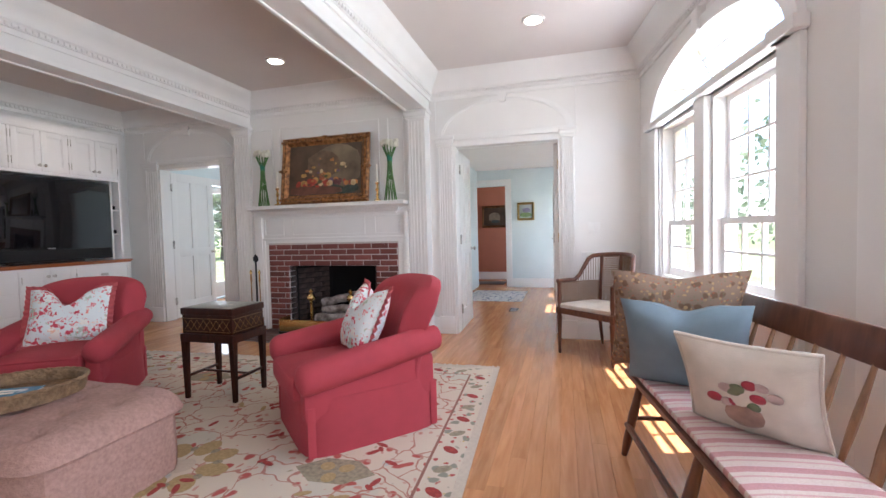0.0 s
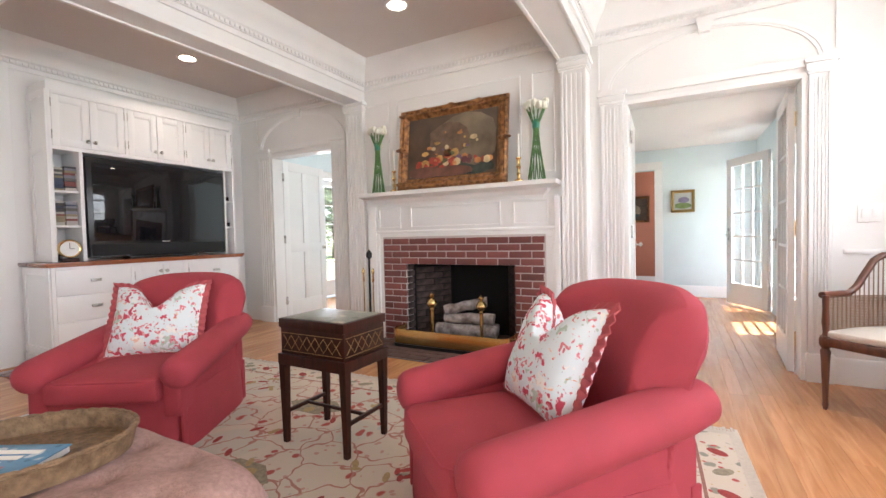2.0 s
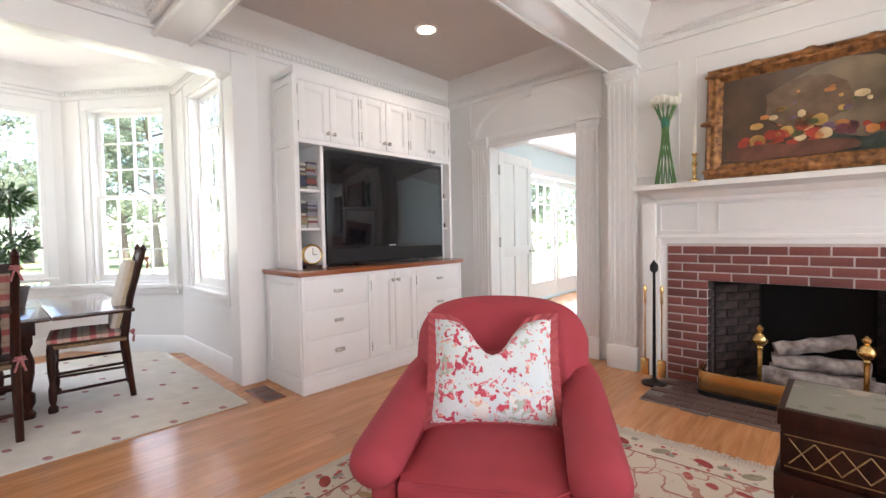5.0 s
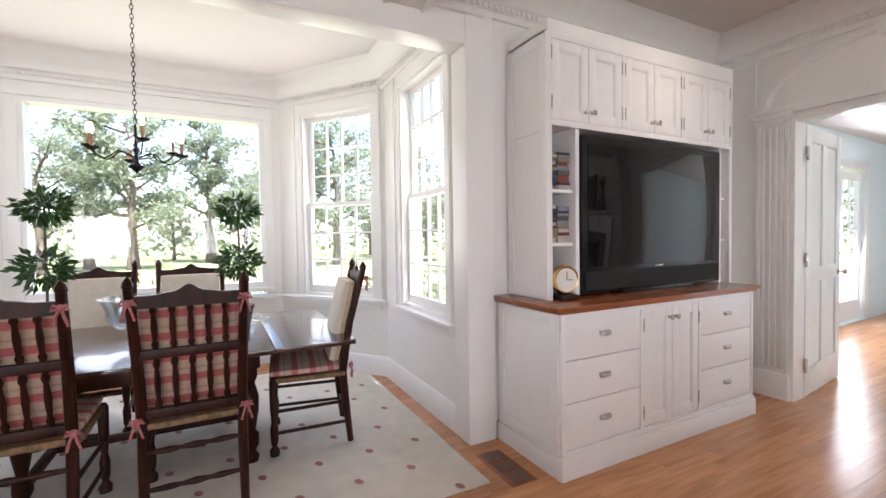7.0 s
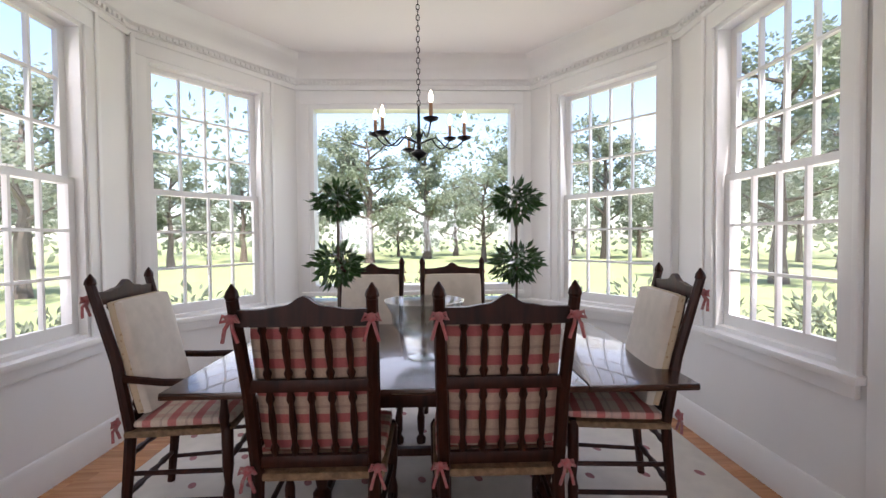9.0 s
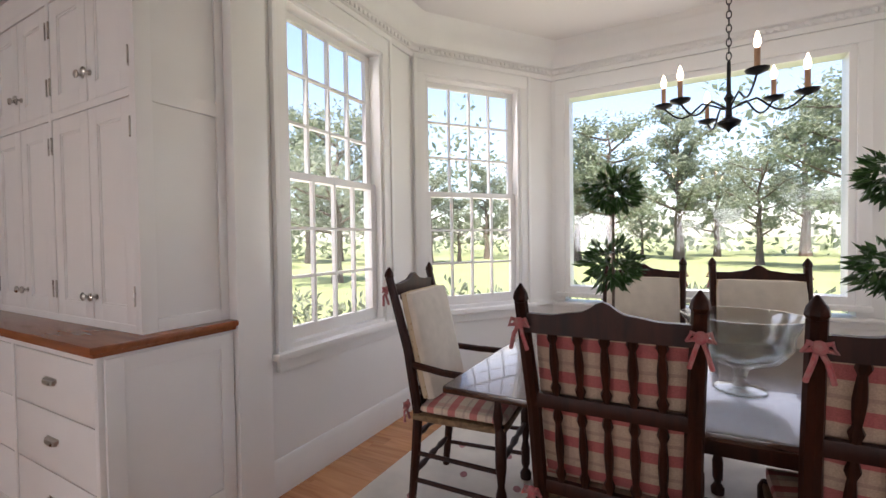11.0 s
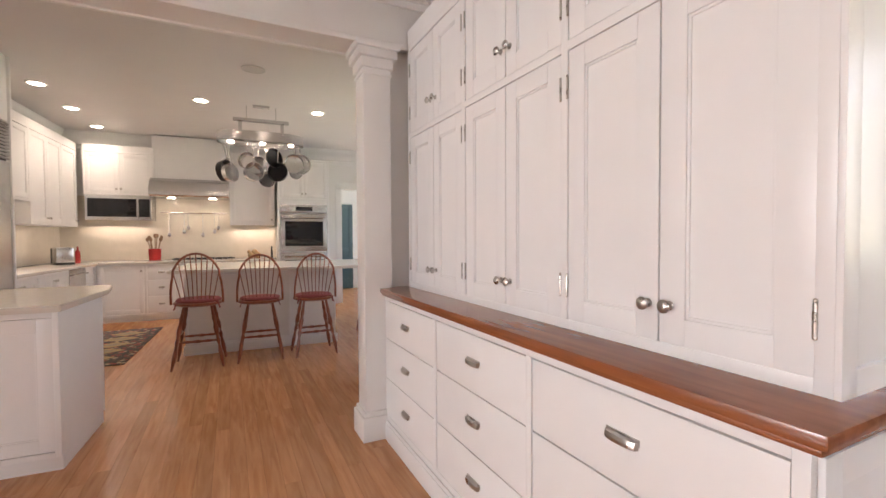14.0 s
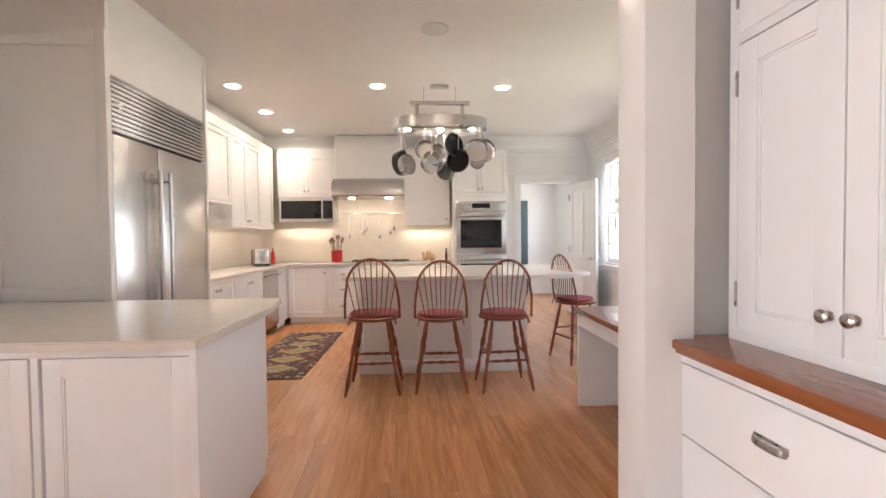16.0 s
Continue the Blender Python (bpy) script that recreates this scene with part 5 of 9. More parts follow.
for dx in (-0.06, 0.06):
    bm = bmesh.new()
    bm_lathe(bm, [(0.006, 0.18), (0.006, 0.62), (0.012, 0.64), (0.008, 0.70), (0.016, 0.74), (0.004, 0.77)], 10, Matrix.Translation((dx, -0.02, 0)))
    bm_box(bm, (dx - 0.03, -0.035, 0.07), (dx + 0.03, -0.005, 0.2), 0.01)
    part("tool", bm, M_BRASS, t)

# painting leaning on the mantel
def fruit_picture(name, m, w, h, fw, frame_mat, ground, blobs, label):
    t = thing(name, m, label, "painting")
    bm = bmesh.new()
    prof = [(0.0, 0.0), (0.0, 0.03), (0.18, 0.05), (0.35, 0.035), (0.6, 0.045), (0.85, 0.02), (1.0, 0.012), (1.0, 0.0)]
    rings = []
    for sx, sz in ((-1, -1), (1, -1), (1, 1), (-1, 1)):
        rings.append([bm.verts.new((sx * (w / 2 - d * fw), -y, h / 2 + sz * (h / 2 - d * fw))) for d, y in prof])
    for i in range(4):
        a, b = rings[i], rings[(i + 1) % 4]
        for j in range(len(prof) - 1):
            bm.faces.new((a[j], a[j + 1], b[j + 1], b[j]))
    for x, z in ((-w / 2 + 0.05, 0.05), (w / 2 - 0.05, 0.05), (-w / 2 + 0.05, h - 0.05), (w / 2 - 0.05, h - 0.05), (0, h - 0.02), (-w * 0.25, h - 0.025), (w * 0.25, h - 0.025), (0, 0.03), (-w / 2 + 0.03, h / 2), (w / 2 - 0.03, h / 2)):
        if fw > 0.05:
            bm_ball(bm, (x, -0.04, z), 0.035, 8, 6, (1.3, 0.45, 0.8))
            bm_ball(bm, (x + 0.04, -0.04, z), 0.02, 8, 6, (1.3, 0.5, 0.8))
            bm_ball(bm, (x - 0.04, -0.04, z), 0.02, 8, 6, (1.3, 0.5, 0.8))
    part("frame", bm, frame_mat, t)
    pbox("canvas", (-w / 2 + fw * 0.9, -0.012, fw * 0.9), (w / 2 - fw * 0.9, -0.004, h - fw * 0.9), ground, t, 0)
    for nm, x, z, rx, rz, mat in blobs:
        bm = bmesh.new()
        n = 12
        vs = [bm.verts.new((x + rx * math.cos(2 * math.pi * k / n) * (1 + 0.12 * math.sin(3 * k)), -0.0135, z + rz * math.sin(2 * math.pi * k / n))) for k in range(n)]
        bm.faces.new(vs)
        r = bmesh.ops.extrude_face_region(bm, geom=list(bm.faces))
        for v in r["geom"]:
            if isinstance(v, bmesh.types.BMVert):
                v.co.y -= 0.0008 + 0.0006 * (len(t.children) % 7)
        part(nm, bm, mat, t, smooth=False)
    return t


def paint(name, c, vary=0.25, scale=14):
    return material(name, c, 0.35, vary=vary, scale=scale)


M_GILT = material("old_gilt", (0.42, 0.20, 0.07), 0.4, 0.55, vary=0.3, scale=25, color2=(0.07, 0.03, 0.015), bump=0.5, bump_scale=60)
P_DARK = paint("paint_dark_brown", (0.10, 0.06, 0.035), 0.3, 5)
PC = [paint("paint_ochre", (0.5, 0.3, 0.08)), paint("paint_red", (0.38, 0.05, 0.03)), paint("paint_orange", (0.55, 0.22, 0.06)), paint("paint_cream", (0.65, 0.5, 0.28)), paint("paint_green", (0.10, 0.11, 0.04)), paint("paint_wine", (0.14, 0.04, 0.05)), paint("paint_slate", (0.06, 0.09, 0.09)), paint("paint_tan", (0.15, 0.095, 0.055))]
random.seed(11)
P_HAZE = paint("paint_hazy_wall", (0.21, 0.16, 0.10), 0.35, 4)
P_TABLE = paint("paint_table", (0.17, 0.07, 0.045), 0.3, 8)
P_CLOTH = paint("paint_green_cloth", (0.045, 0.065, 0.05), 0.4, 12)
P_PLUM = paint("paint_plum", (0.16, 0.10, 0.16), 0.3, 20)
blobs = [("brush_patch", 0.16, 0.50, 0.30, 0.20, P_HAZE), ("brush_patch", 0.26, 0.40, 0.20, 0.22, P_HAZE), ("brush_patch", -0.02, 0.46, 0.22, 0.17, PC[7]), ("brush_patch", -0.26, 0.155, 0.20, 0.055, P_TABLE), ("brush_patch", 0.0, 0.15, 0.24, 0.05, P_TABLE), ("brush_patch", 0.26, 0.165, 0.19, 0.065, P_CLOTH), ("brush_patch", 0.10, 0.20, 0.12, 0.04, P_CLOTH)]
for k in range(46):  # leaves and flowers rising from the basket
    a, r = random.uniform(0.15, 2.99), random.random() ** 0.6
    x, z = 0.02 + 0.30 * r * math.cos(a), 0.30 + 0.24 * r * math.sin(a)
    q = random.uniform(0.008, 0.026)
    blobs.append(("painted_leaf", x, z, q * random.uniform(0.8, 2.0), q, random.choice((PC[4], PC[4], PC[0], PC[3], P_PLUM, PC[7], PC[2]))))
for k in range(40):  # fruit lying along the table
    x = random.uniform(-0.36, 0.42)
    z = 0.215 + 0.10 * random.random() * (1 - abs(x) / 0.5)
    q = random.uniform(0.016, 0.036)
    blobs.append(("painted_fruit", x, z, q * random.uniform(0.9, 1.25), q, random.choice((PC[0], PC[2], PC[2], PC[1], P_PLUM, PC[5], PC[3]) if x > -0.05 else (PC[0], PC[5], PC[4], PC[1], PC[1]))))
for x, z, q, m_ in ((-0.02, 0.325, 0.052, PC[2]), (0.05, 0.325, 0.040, PC[0]), (0.075, 0.235, 0.036, PC[3]), (0.20, 0.265, 0.042, PC[2]), (0.27, 0.275, 0.038, PC[2]), (-0.27, 0.235, 0.045, PC[0])):
    blobs.append(("painted_fruit", x, z, q, q, m_))
for k in range(7):
    blobs.append(("painted_lobster", -0.19 + 0.035 * k, 0.20 + 0.025 * (k % 3), 0.03, 0.016, PC[1]))
fruit_picture("still_life_painting", pose(-2.08, 4.475, 1.542, -7), 1.15, 0.80, 0.10, M_GILT, P_DARK, blobs, "still life of fruit in a carved gilt frame")

# candles and tied flowers
M_WAX = material("candle_wax", (0.85, 0.82, 0.75), 0.5, vary=0.02)
M_STEMG = material("flower_stem", (0.10, 0.24, 0.06), 0.5, vary=0.25, scale=20)
M_PETAL = material("white_petal", (0.82, 0.80, 0.68), 0.6, vary=0.1, scale=30)
M_BAND = material("green_ribbon", (0.03, 0.22, 0.13), 0.4, vary=0.1)
for x in (-2.73, -1.41):
    t = thing("candlestick", pose(x, 4.50, 1.541), "turned brass candlestick with a white candle", "candlestick", "candlesticks")
    bm = bmesh.new()
    bm_lathe(bm, [(0.042, 0), (0.042, 0.01), (0.015, 0.025), (0.012, 0.05), (0.02, 0.065), (0.012, 0.08), (0.012, 0.11), (0.022, 0.13), (0.012, 0.15), (0.014, 0.19), (0.022, 0.2), (0.022, 0.21)], 14)
    part("holder", bm, M_BRASS, t)
    bm = bmesh.new()
    bm_lathe(bm, [(0.011, 0.21), (0.010, 0.41), (0.004, 0.415)], 10)
    part("candle", bm, M_WAX, t, "white candle")


def tulip_bundle(x):
    t = thing("tied_tulip_bundle", pose(x, 4.50, 1.541), "bundle of white tulips tied with green ribbon", "flowers", "flower bundles")
    random.seed(3)
    for k in range(12):
        a = k / 12 * 6.28
        bm = bmesh.new()
        b = Vector((0.075 * math.cos(a + 0.5), 0.04 * math.sin(a + 0.5), 0.0))
        w_ = Vector((0.022 * math.cos(a + 2.2), 0.02 * math.sin(a + 2.2), 0.47))
        top = Vector((0.085 * math.cos(a + 2.6), 0.05 * math.sin(a + 2.6), 0.60 + 0.04 * random.random()))
        bm_tube(bm, [b, b.lerp(w_, 0.5), w_, w_.lerp(top, 0.6), top], 0.0055, 6)
        st = part("stem", bm, M_STEMG, t)
        bm = bmesh.new()
        for j in range(5):
            c = 2 * math.pi * j / 5
            bm_ball(bm, top + Vector((0.012 * math.cos(c), 0.012 * math.sin(c), 0.02)), 0.022, 8, 6, (0.75, 0.75, 1.5))
        part("blossom", bm, M_PETAL, st, "white blossom")
    bm = bmesh.new()
    bm_lathe(bm, [(0.028, 0.44), (0.031, 0.45), (0.031, 0.50), (0.028, 0.51)], 14)
    part("ribbon", bm, M_BAND, t, "green ribbon")
    return t


tulip_bundle(-2.93)
tulip_bundle(-1.25)

# ---- soft shapes ----
def bm_soft(bm, lo, hi, r, puff=(0, 0, 0), cuts=7, m=None):
    """A rounded, slightly inflated block."""
    c = [(a + b) / 2 for a, b in zip(lo, hi)]
    h = [abs(b - a) / 2 for a, b in zip(lo, hi)]
    old = len(bm.verts)
    g = bmesh.ops.create_cube(bm, size=2.0)
    es = list({e for v in g["verts"] for e in v.link_edges})
    bmesh.ops.subdivide_edges(bm, edges=es, cuts=cuts, use_grid_fill=True)
    bm.verts.ensure_lookup_table()
    allv = [bm.verts[k] for k in range(old, len(bm.verts))]
    for v in allv:
        p = v.co.copy()
        q = Vector([max(-(h[i] - r), min(h[i] - r, p[i] * h[i])) for i in range(3)])
        d = Vector([p[i] * h[i] for i in range(3)]) - q
        if d.length > 1e-6:
            d = d.normalized() * r if d.length > 0 else d
        w = [(1 - p[(i + 1) % 3] ** 2) * (1 - p[(i + 2) % 3] ** 2) * puff[i] * p[i] for i in range(3)]
        v.co = Vector([c[i] + q[i] + d[i] + w[i] for i in range(3)])
    if m is not None:
        bmesh.ops.transform(bm, matrix=m, verts=allv)
    return allv


def pillow_bm(w, h, thick, dent=0.0, n=18, seed=0):
    """A scatter cushion standing in the xz plane, with an optional chop in its top edge."""
    bm = bmesh.new()
    rnd = random.Random(seed)
    for s in (-1, 1):
        grid = []
        for j in range(n + 1):
            row = []
            for i in range(n + 1):
                u, v = -1 + 2 * i / n, -1 + 2 * j / n
                e = max(0.0, (1 - abs(u) ** 2.6) * (1 - abs(v) ** 2.6))
                x = u * w / 2 * (1 - 0.07 * (1 - v * v))
                z = v * h / 2 * (1 - 0.07 * (1 - u * u))
                if v > 0:
                    z -= dent * (v ** 1.5) * math.exp(-(u / 0.35) ** 2)
                y = s * thick / 2 * e ** 0.5 + 0.006 * math.sin(9 * u + seed) * math.cos(7 * v) * e
                row.append(bm.verts.new((x, y, z + h / 2)))
            grid.append(row)
        for j in range(n):
            for i in range(n):
                f = (grid[j][i], grid[j][i + 1], grid[j + 1][i + 1], grid[j + 1][i])
                bm.faces.new(f if s < 0 else f[::-1])
    bmesh.ops.remove_doubles(bm, verts=bm.verts, dist=1e-5)
    return bm


def pillow_edge(w, h, dent=0.0, k=12):
    pts = []
    for a, b in (((-1, -1), (1, -1)), ((1, -1), (1, 1)), ((1, 1), (-1, 1)), ((-1, 1), (-1, -1))):
        for i in range(k):
            u, v = a[0] + (b[0] - a[0]) * i / k, a[1] + (b[1] - a[1]) * i / k
            x = u * w / 2 * (1 - 0.07 * (1 - v * v))
            z = v * h / 2 * (1 - 0.07 * (1 - u * u))
            if v > 0:
                z -= dent * (v ** 1.5) * math.exp(-(u / 0.35) ** 2)
            pts.append((x, 0, z + h / 2))
    return pts


def pillow(name, m, w, h, thick, mat, trim, label, dent=0.0, ruffle=0.0, seed=0):
    t = thing(name, m, label, "cushion")
    part("cover", pillow_bm(w, h, thick, dent, seed=seed), mat, t)
    if trim is not None:
        bm = bmesh.new()
        pts = pillow_edge(w, h, dent, 24 if ruffle else 12)
        if ruffle:
            c = Vector((0, 0, h / 2))
            ring = []
            for i, p in enumerate(pts):
                p = Vector(p)
                d = (p - c).normalized()
                wob = 0.008 * (1 if i % 2 else -1)
                ring.append([bm.verts.new(p - d * 0.012 + Vector((0, o, 0))) for o in (-0.006, 0.006)] + [bm.verts.new(p + d * ruffle + Vector((0, wob + o, 0))) for o in (-0.002, 0.002)])
            for a, b in zip(ring, ring[1:] + ring[:1]):
                for x, y in ((0, 1), (1, 3), (3, 2), (2, 0)):
                    bm.faces.new((a[x], a[y], b[y], b[x]))
            part("ruffle", bm, trim, t, "ruffled pink edge")
        else:
            bm_tube(bm, pts, 0.007, 8, closed=True)
            part("piping", bm, trim, t)
    return t


def spotted(name, ground, spots, scale, rough=0.85, size=0.34, weave=300.0, coord="Object", mapping=(1, 1, 1), ragged=0.6):
    """Printed cloth: irregular patches of several colours on a ground."""
    m = bpy.data.materials.new(name)
    m.use_nodes = True
    nt = m.node_tree
    b = nt.nodes["Principled BSDF"]
    b.inputs["Roughness"].default_value = rough
    tc = nt.nodes.new("ShaderNodeTexCoord")
    mp = nt.nodes.new("ShaderNodeMapping")
    mp.inputs["Scale"].default_value = mapping
    nt.links.new(tc.outputs[coord], mp.inputs["Vector"])
    wn = nt.nodes.new("ShaderNodeTexNoise")
    wn.inputs["Scale"].default_value = scale * (1.3 if ragged < 1 else 2.4)
    nt.links.new(mp.outputs[0], wn.inputs["Vector"])
    ad = nt.nodes.new("ShaderNodeMixRGB")
    ad.blend_type = "ADD"
    ad.inputs[0].default_value = ragged / scale
    nt.links.new(mp.outputs[0], ad.inputs[1])
    nt.links.new(wn.outputs["Color"], ad.inputs[2])
    col = None
    for k, (c, sc, sz) in enumerate(spots):
        v = nt.nodes.new("ShaderNodeTexVoronoi")
        v.inputs["Scale"].default_value = scale * sc
        v.inputs["Randomness"].default_value = 0.9
        off = nt.nodes.new("ShaderNodeVectorMath")
        off.operation = "ADD"
        off.inputs[1].default_value = (k * 1.7, k * 0.9, k * 2.3)
        nt.links.new(ad.outputs[0], off.inputs[0])
        nt.links.new(off.outputs[0], v.inputs["Vector"])
        cmpn = nt.nodes.new("ShaderNodeMapRange")
        cmpn.inputs["From Min"].default_value, cmpn.inputs["From Max"].default_value = sz, sz - 0.06
        nt.links.new(v.outputs["Distance"], cmpn.inputs["Value"])
        mx = nt.nodes.new("ShaderNodeMixRGB")
        nt.links.new(cmpn.outputs[0], mx.inputs[0])
        if col is None:
            mx.inputs[1].default_value = (*ground, 1)
        else:
            nt.links.new(col, mx.inputs[1])
        mx.inputs[2].default_value = (*c, 1)
        col = mx.outputs[0]
    nt.links.new(col, b.inputs["Base Color"])
    n2 = nt.nodes.new("ShaderNodeTexNoise")
    n2.inputs["Scale"].default_value = weave
    nt.links.new(tc.outputs["Object"], n2.inputs["Vector"])
    bp = nt.nodes.new("ShaderNodeBump")
    bp.inputs["Strength"].default_value, bp.inputs["Distance"].default_value = 0.25, 0.003
    nt.links.new(n2.outputs["Fac"], bp.inputs["Height"])
    nt.links.new(bp.outputs[0], b.inputs["Normal"])
    return m


def plaid(name, ground, warp, weft, period, axes=(0, 2), rough=0.9, second=None):
    """Woven checks; bands repeat along two object axes."""
    m = bpy.data.materials.new(name)
    m.use_nodes = True
    nt = m.node_tree
    b = nt.nodes["Principled BSDF"]
    b.inputs["Roughness"].default_value = rough
    tc = nt.nodes.new("ShaderNodeTexCoord")
    sp = nt.nodes.new("ShaderNodeSeparateXYZ")
    nt.links.new(tc.outputs["Object"], sp.inputs[0])
    cur = None
    for k, (ax, colr) in enumerate(((axes[0], warp), (axes[1], weft), (axes[1], second or weft))):
        if colr is None:
            continue
        mu = nt.nodes.new("ShaderNodeMath")
        mu.operation = "MULTIPLY"
        mu.inputs[1].default_value = 1.0 / period
        nt.links.new(sp.outputs[ax], mu.inputs[0])
        ofs = nt.nodes.new("ShaderNodeMath")
        ofs.operation = "ADD"
        ofs.inputs[1].default_value = 100.0 + (0.45 if k == 2 else 0.0)
        nt.links.new(mu.outputs[0], ofs.inputs[0])
        fr = nt.nodes.new("ShaderNodeMath")
        fr.operation = "FRACT"
        nt.links.new(ofs.outputs[0], fr.inputs[0])
        lt = nt.nodes.new("ShaderNodeMath")
        lt.operation = "LESS_THAN"
        lt.inputs[1].default_value = (0.28, 0.34, 0.1)[k]
        nt.links.new(fr.outputs[0], lt.inputs[0])
        fac = nt.nodes.new("ShaderNodeMath")
        fac.operation = "MULTIPLY"
        fac.inputs[1].default_value = (0.35, 0.75, 0.6)[k]
        nt.links.new(lt.outputs[0], fac.inputs[0])
        mx = nt.nodes.new("ShaderNodeMixRGB")
        nt.links.new(fac.outputs[0], mx.inputs[0])
        if cur is None:
            mx.inputs[1].default_value = (*ground, 1)
        else:
            nt.links.new(cur, mx.inputs[1])
        mx.inputs[2].default_value = (*colr, 1)
        cur = mx.outputs[0]
    nz = nt.nodes.new("ShaderNodeTexNoise")
    nz.inputs["Scale"].default_value = 260
    nt.links.new(tc.outputs["Object"], nz.inputs["Vector"])
    mm = nt.nodes.new("ShaderNodeMixRGB")
    mm.blend_type = "OVERLAY"
    mm.inputs[0].default_value = 0.35
    nt.links.new(cur, mm.inputs[1])
    nt.links.new(nz.outputs["Fac"], mm.inputs[2])
    nt.links.new(mm.outputs[0], b.inputs["Base Color"])
    bp = nt.nodes.new("ShaderNodeBump")
    bp.inputs["Strength"].default_value, bp.inputs["Distance"].default_value = 0.3, 0.003
    nt.links.new(nz.outputs["Fac"], bp.inputs["Height"])
    nt.links.new(bp.outputs[0], b.inputs["Normal"])
    return m


M_FLORAL = spotted("floral_print", (0.72, 0.78, 0.78), [((0.82, 0.80, 0.74), 0.8, 0.34), ((0.46, 0.54, 0.44), 1.0, 0.24), ((0.80, 0.50, 0.36), 1.1, 0.20), ((0.58, 0.07, 0.11), 1.15, 0.33), ((0.70, 0.20, 0.23), 1.7, 0.30), ((0.72, 0.25, 0.07), 1.9, 0.13), ((0.16, 0.13, 0.18), 2.6, 0.09)], 8.5, ragged=2.0)
M_RUFFLE = material("pink_ruffle", (0.50, 0.10, 0.11), 0.9, vary=0.1, scale=60)
M_BROWNPRINT = spotted("brown_paisley", (0.25, 0.17, 0.12), [((0.16, 0.09, 0.05), 1.0, 0.4), ((0.42, 0.26, 0.13), 1.6, 0.3), ((0.35, 0.10, 0.05), 2.2, 0.22), ((0.16, 0.17, 0.09), 2.6, 0.2)], 26.0)
M_BLUECLOTH = material("blue_linen", (0.20, 0.27, 0.32), 0.9, vary=0.07, scale=12, bump=0.25, bump_scale=350)
M_CREAM = material("cream_cloth", (0.66, 0.60, 0.52), 0.9, vary=0.06, scale=18, bump=0.3, bump_scale=300)
M_PLAIDV = plaid("plaid_cushion", (0.46, 0.34, 0.25), (0.33, 0.22, 0.18), (0.36, 0.035, 0.055), 0.105, (0, 2), second=(0.30, 0.20, 0.17))
M_PLAIDH = plaid("plaid_seat_pad", (0.62, 0.52, 0.42), (0.50, 0.16, 0.16), (0.48, 0.08, 0.09), 0.105, (0, 1), second=(0.4, 0.3, 0.26))
M_STRIPE = plaid("striped_bench_pad", (0.64, 0.53, 0.48), None, (0.48, 0.19, 0.20), 0.085, (1, 0), second=(0.55, 0.25, 0.26))
M_TIECLOTH = material("plaid_tie", (0.40, 0.22, 0.21), 0.9, vary=0.3, scale=60, color2=(0.42, 0.08, 0.09))
M_DIAMOND = spotted("cream_diamond_cloth", (0.52, 0.42, 0.28), [((0.36, 0.24, 0.13), 1.0, 0.24)], 45.0)
M_OTTO = material("dusty_rose_chenille", (0.46, 0.28, 0.235), 0.95, vary=0.14, scale=60, bump=0.6, bump_scale=160)
M_WICKER = material("woven_wicker", (0.27, 0.17, 0.09), 0.7, vary=0.3, scale=40, color2=(0.13, 0.075, 0.035), bump=0.8, bump_scale=70)


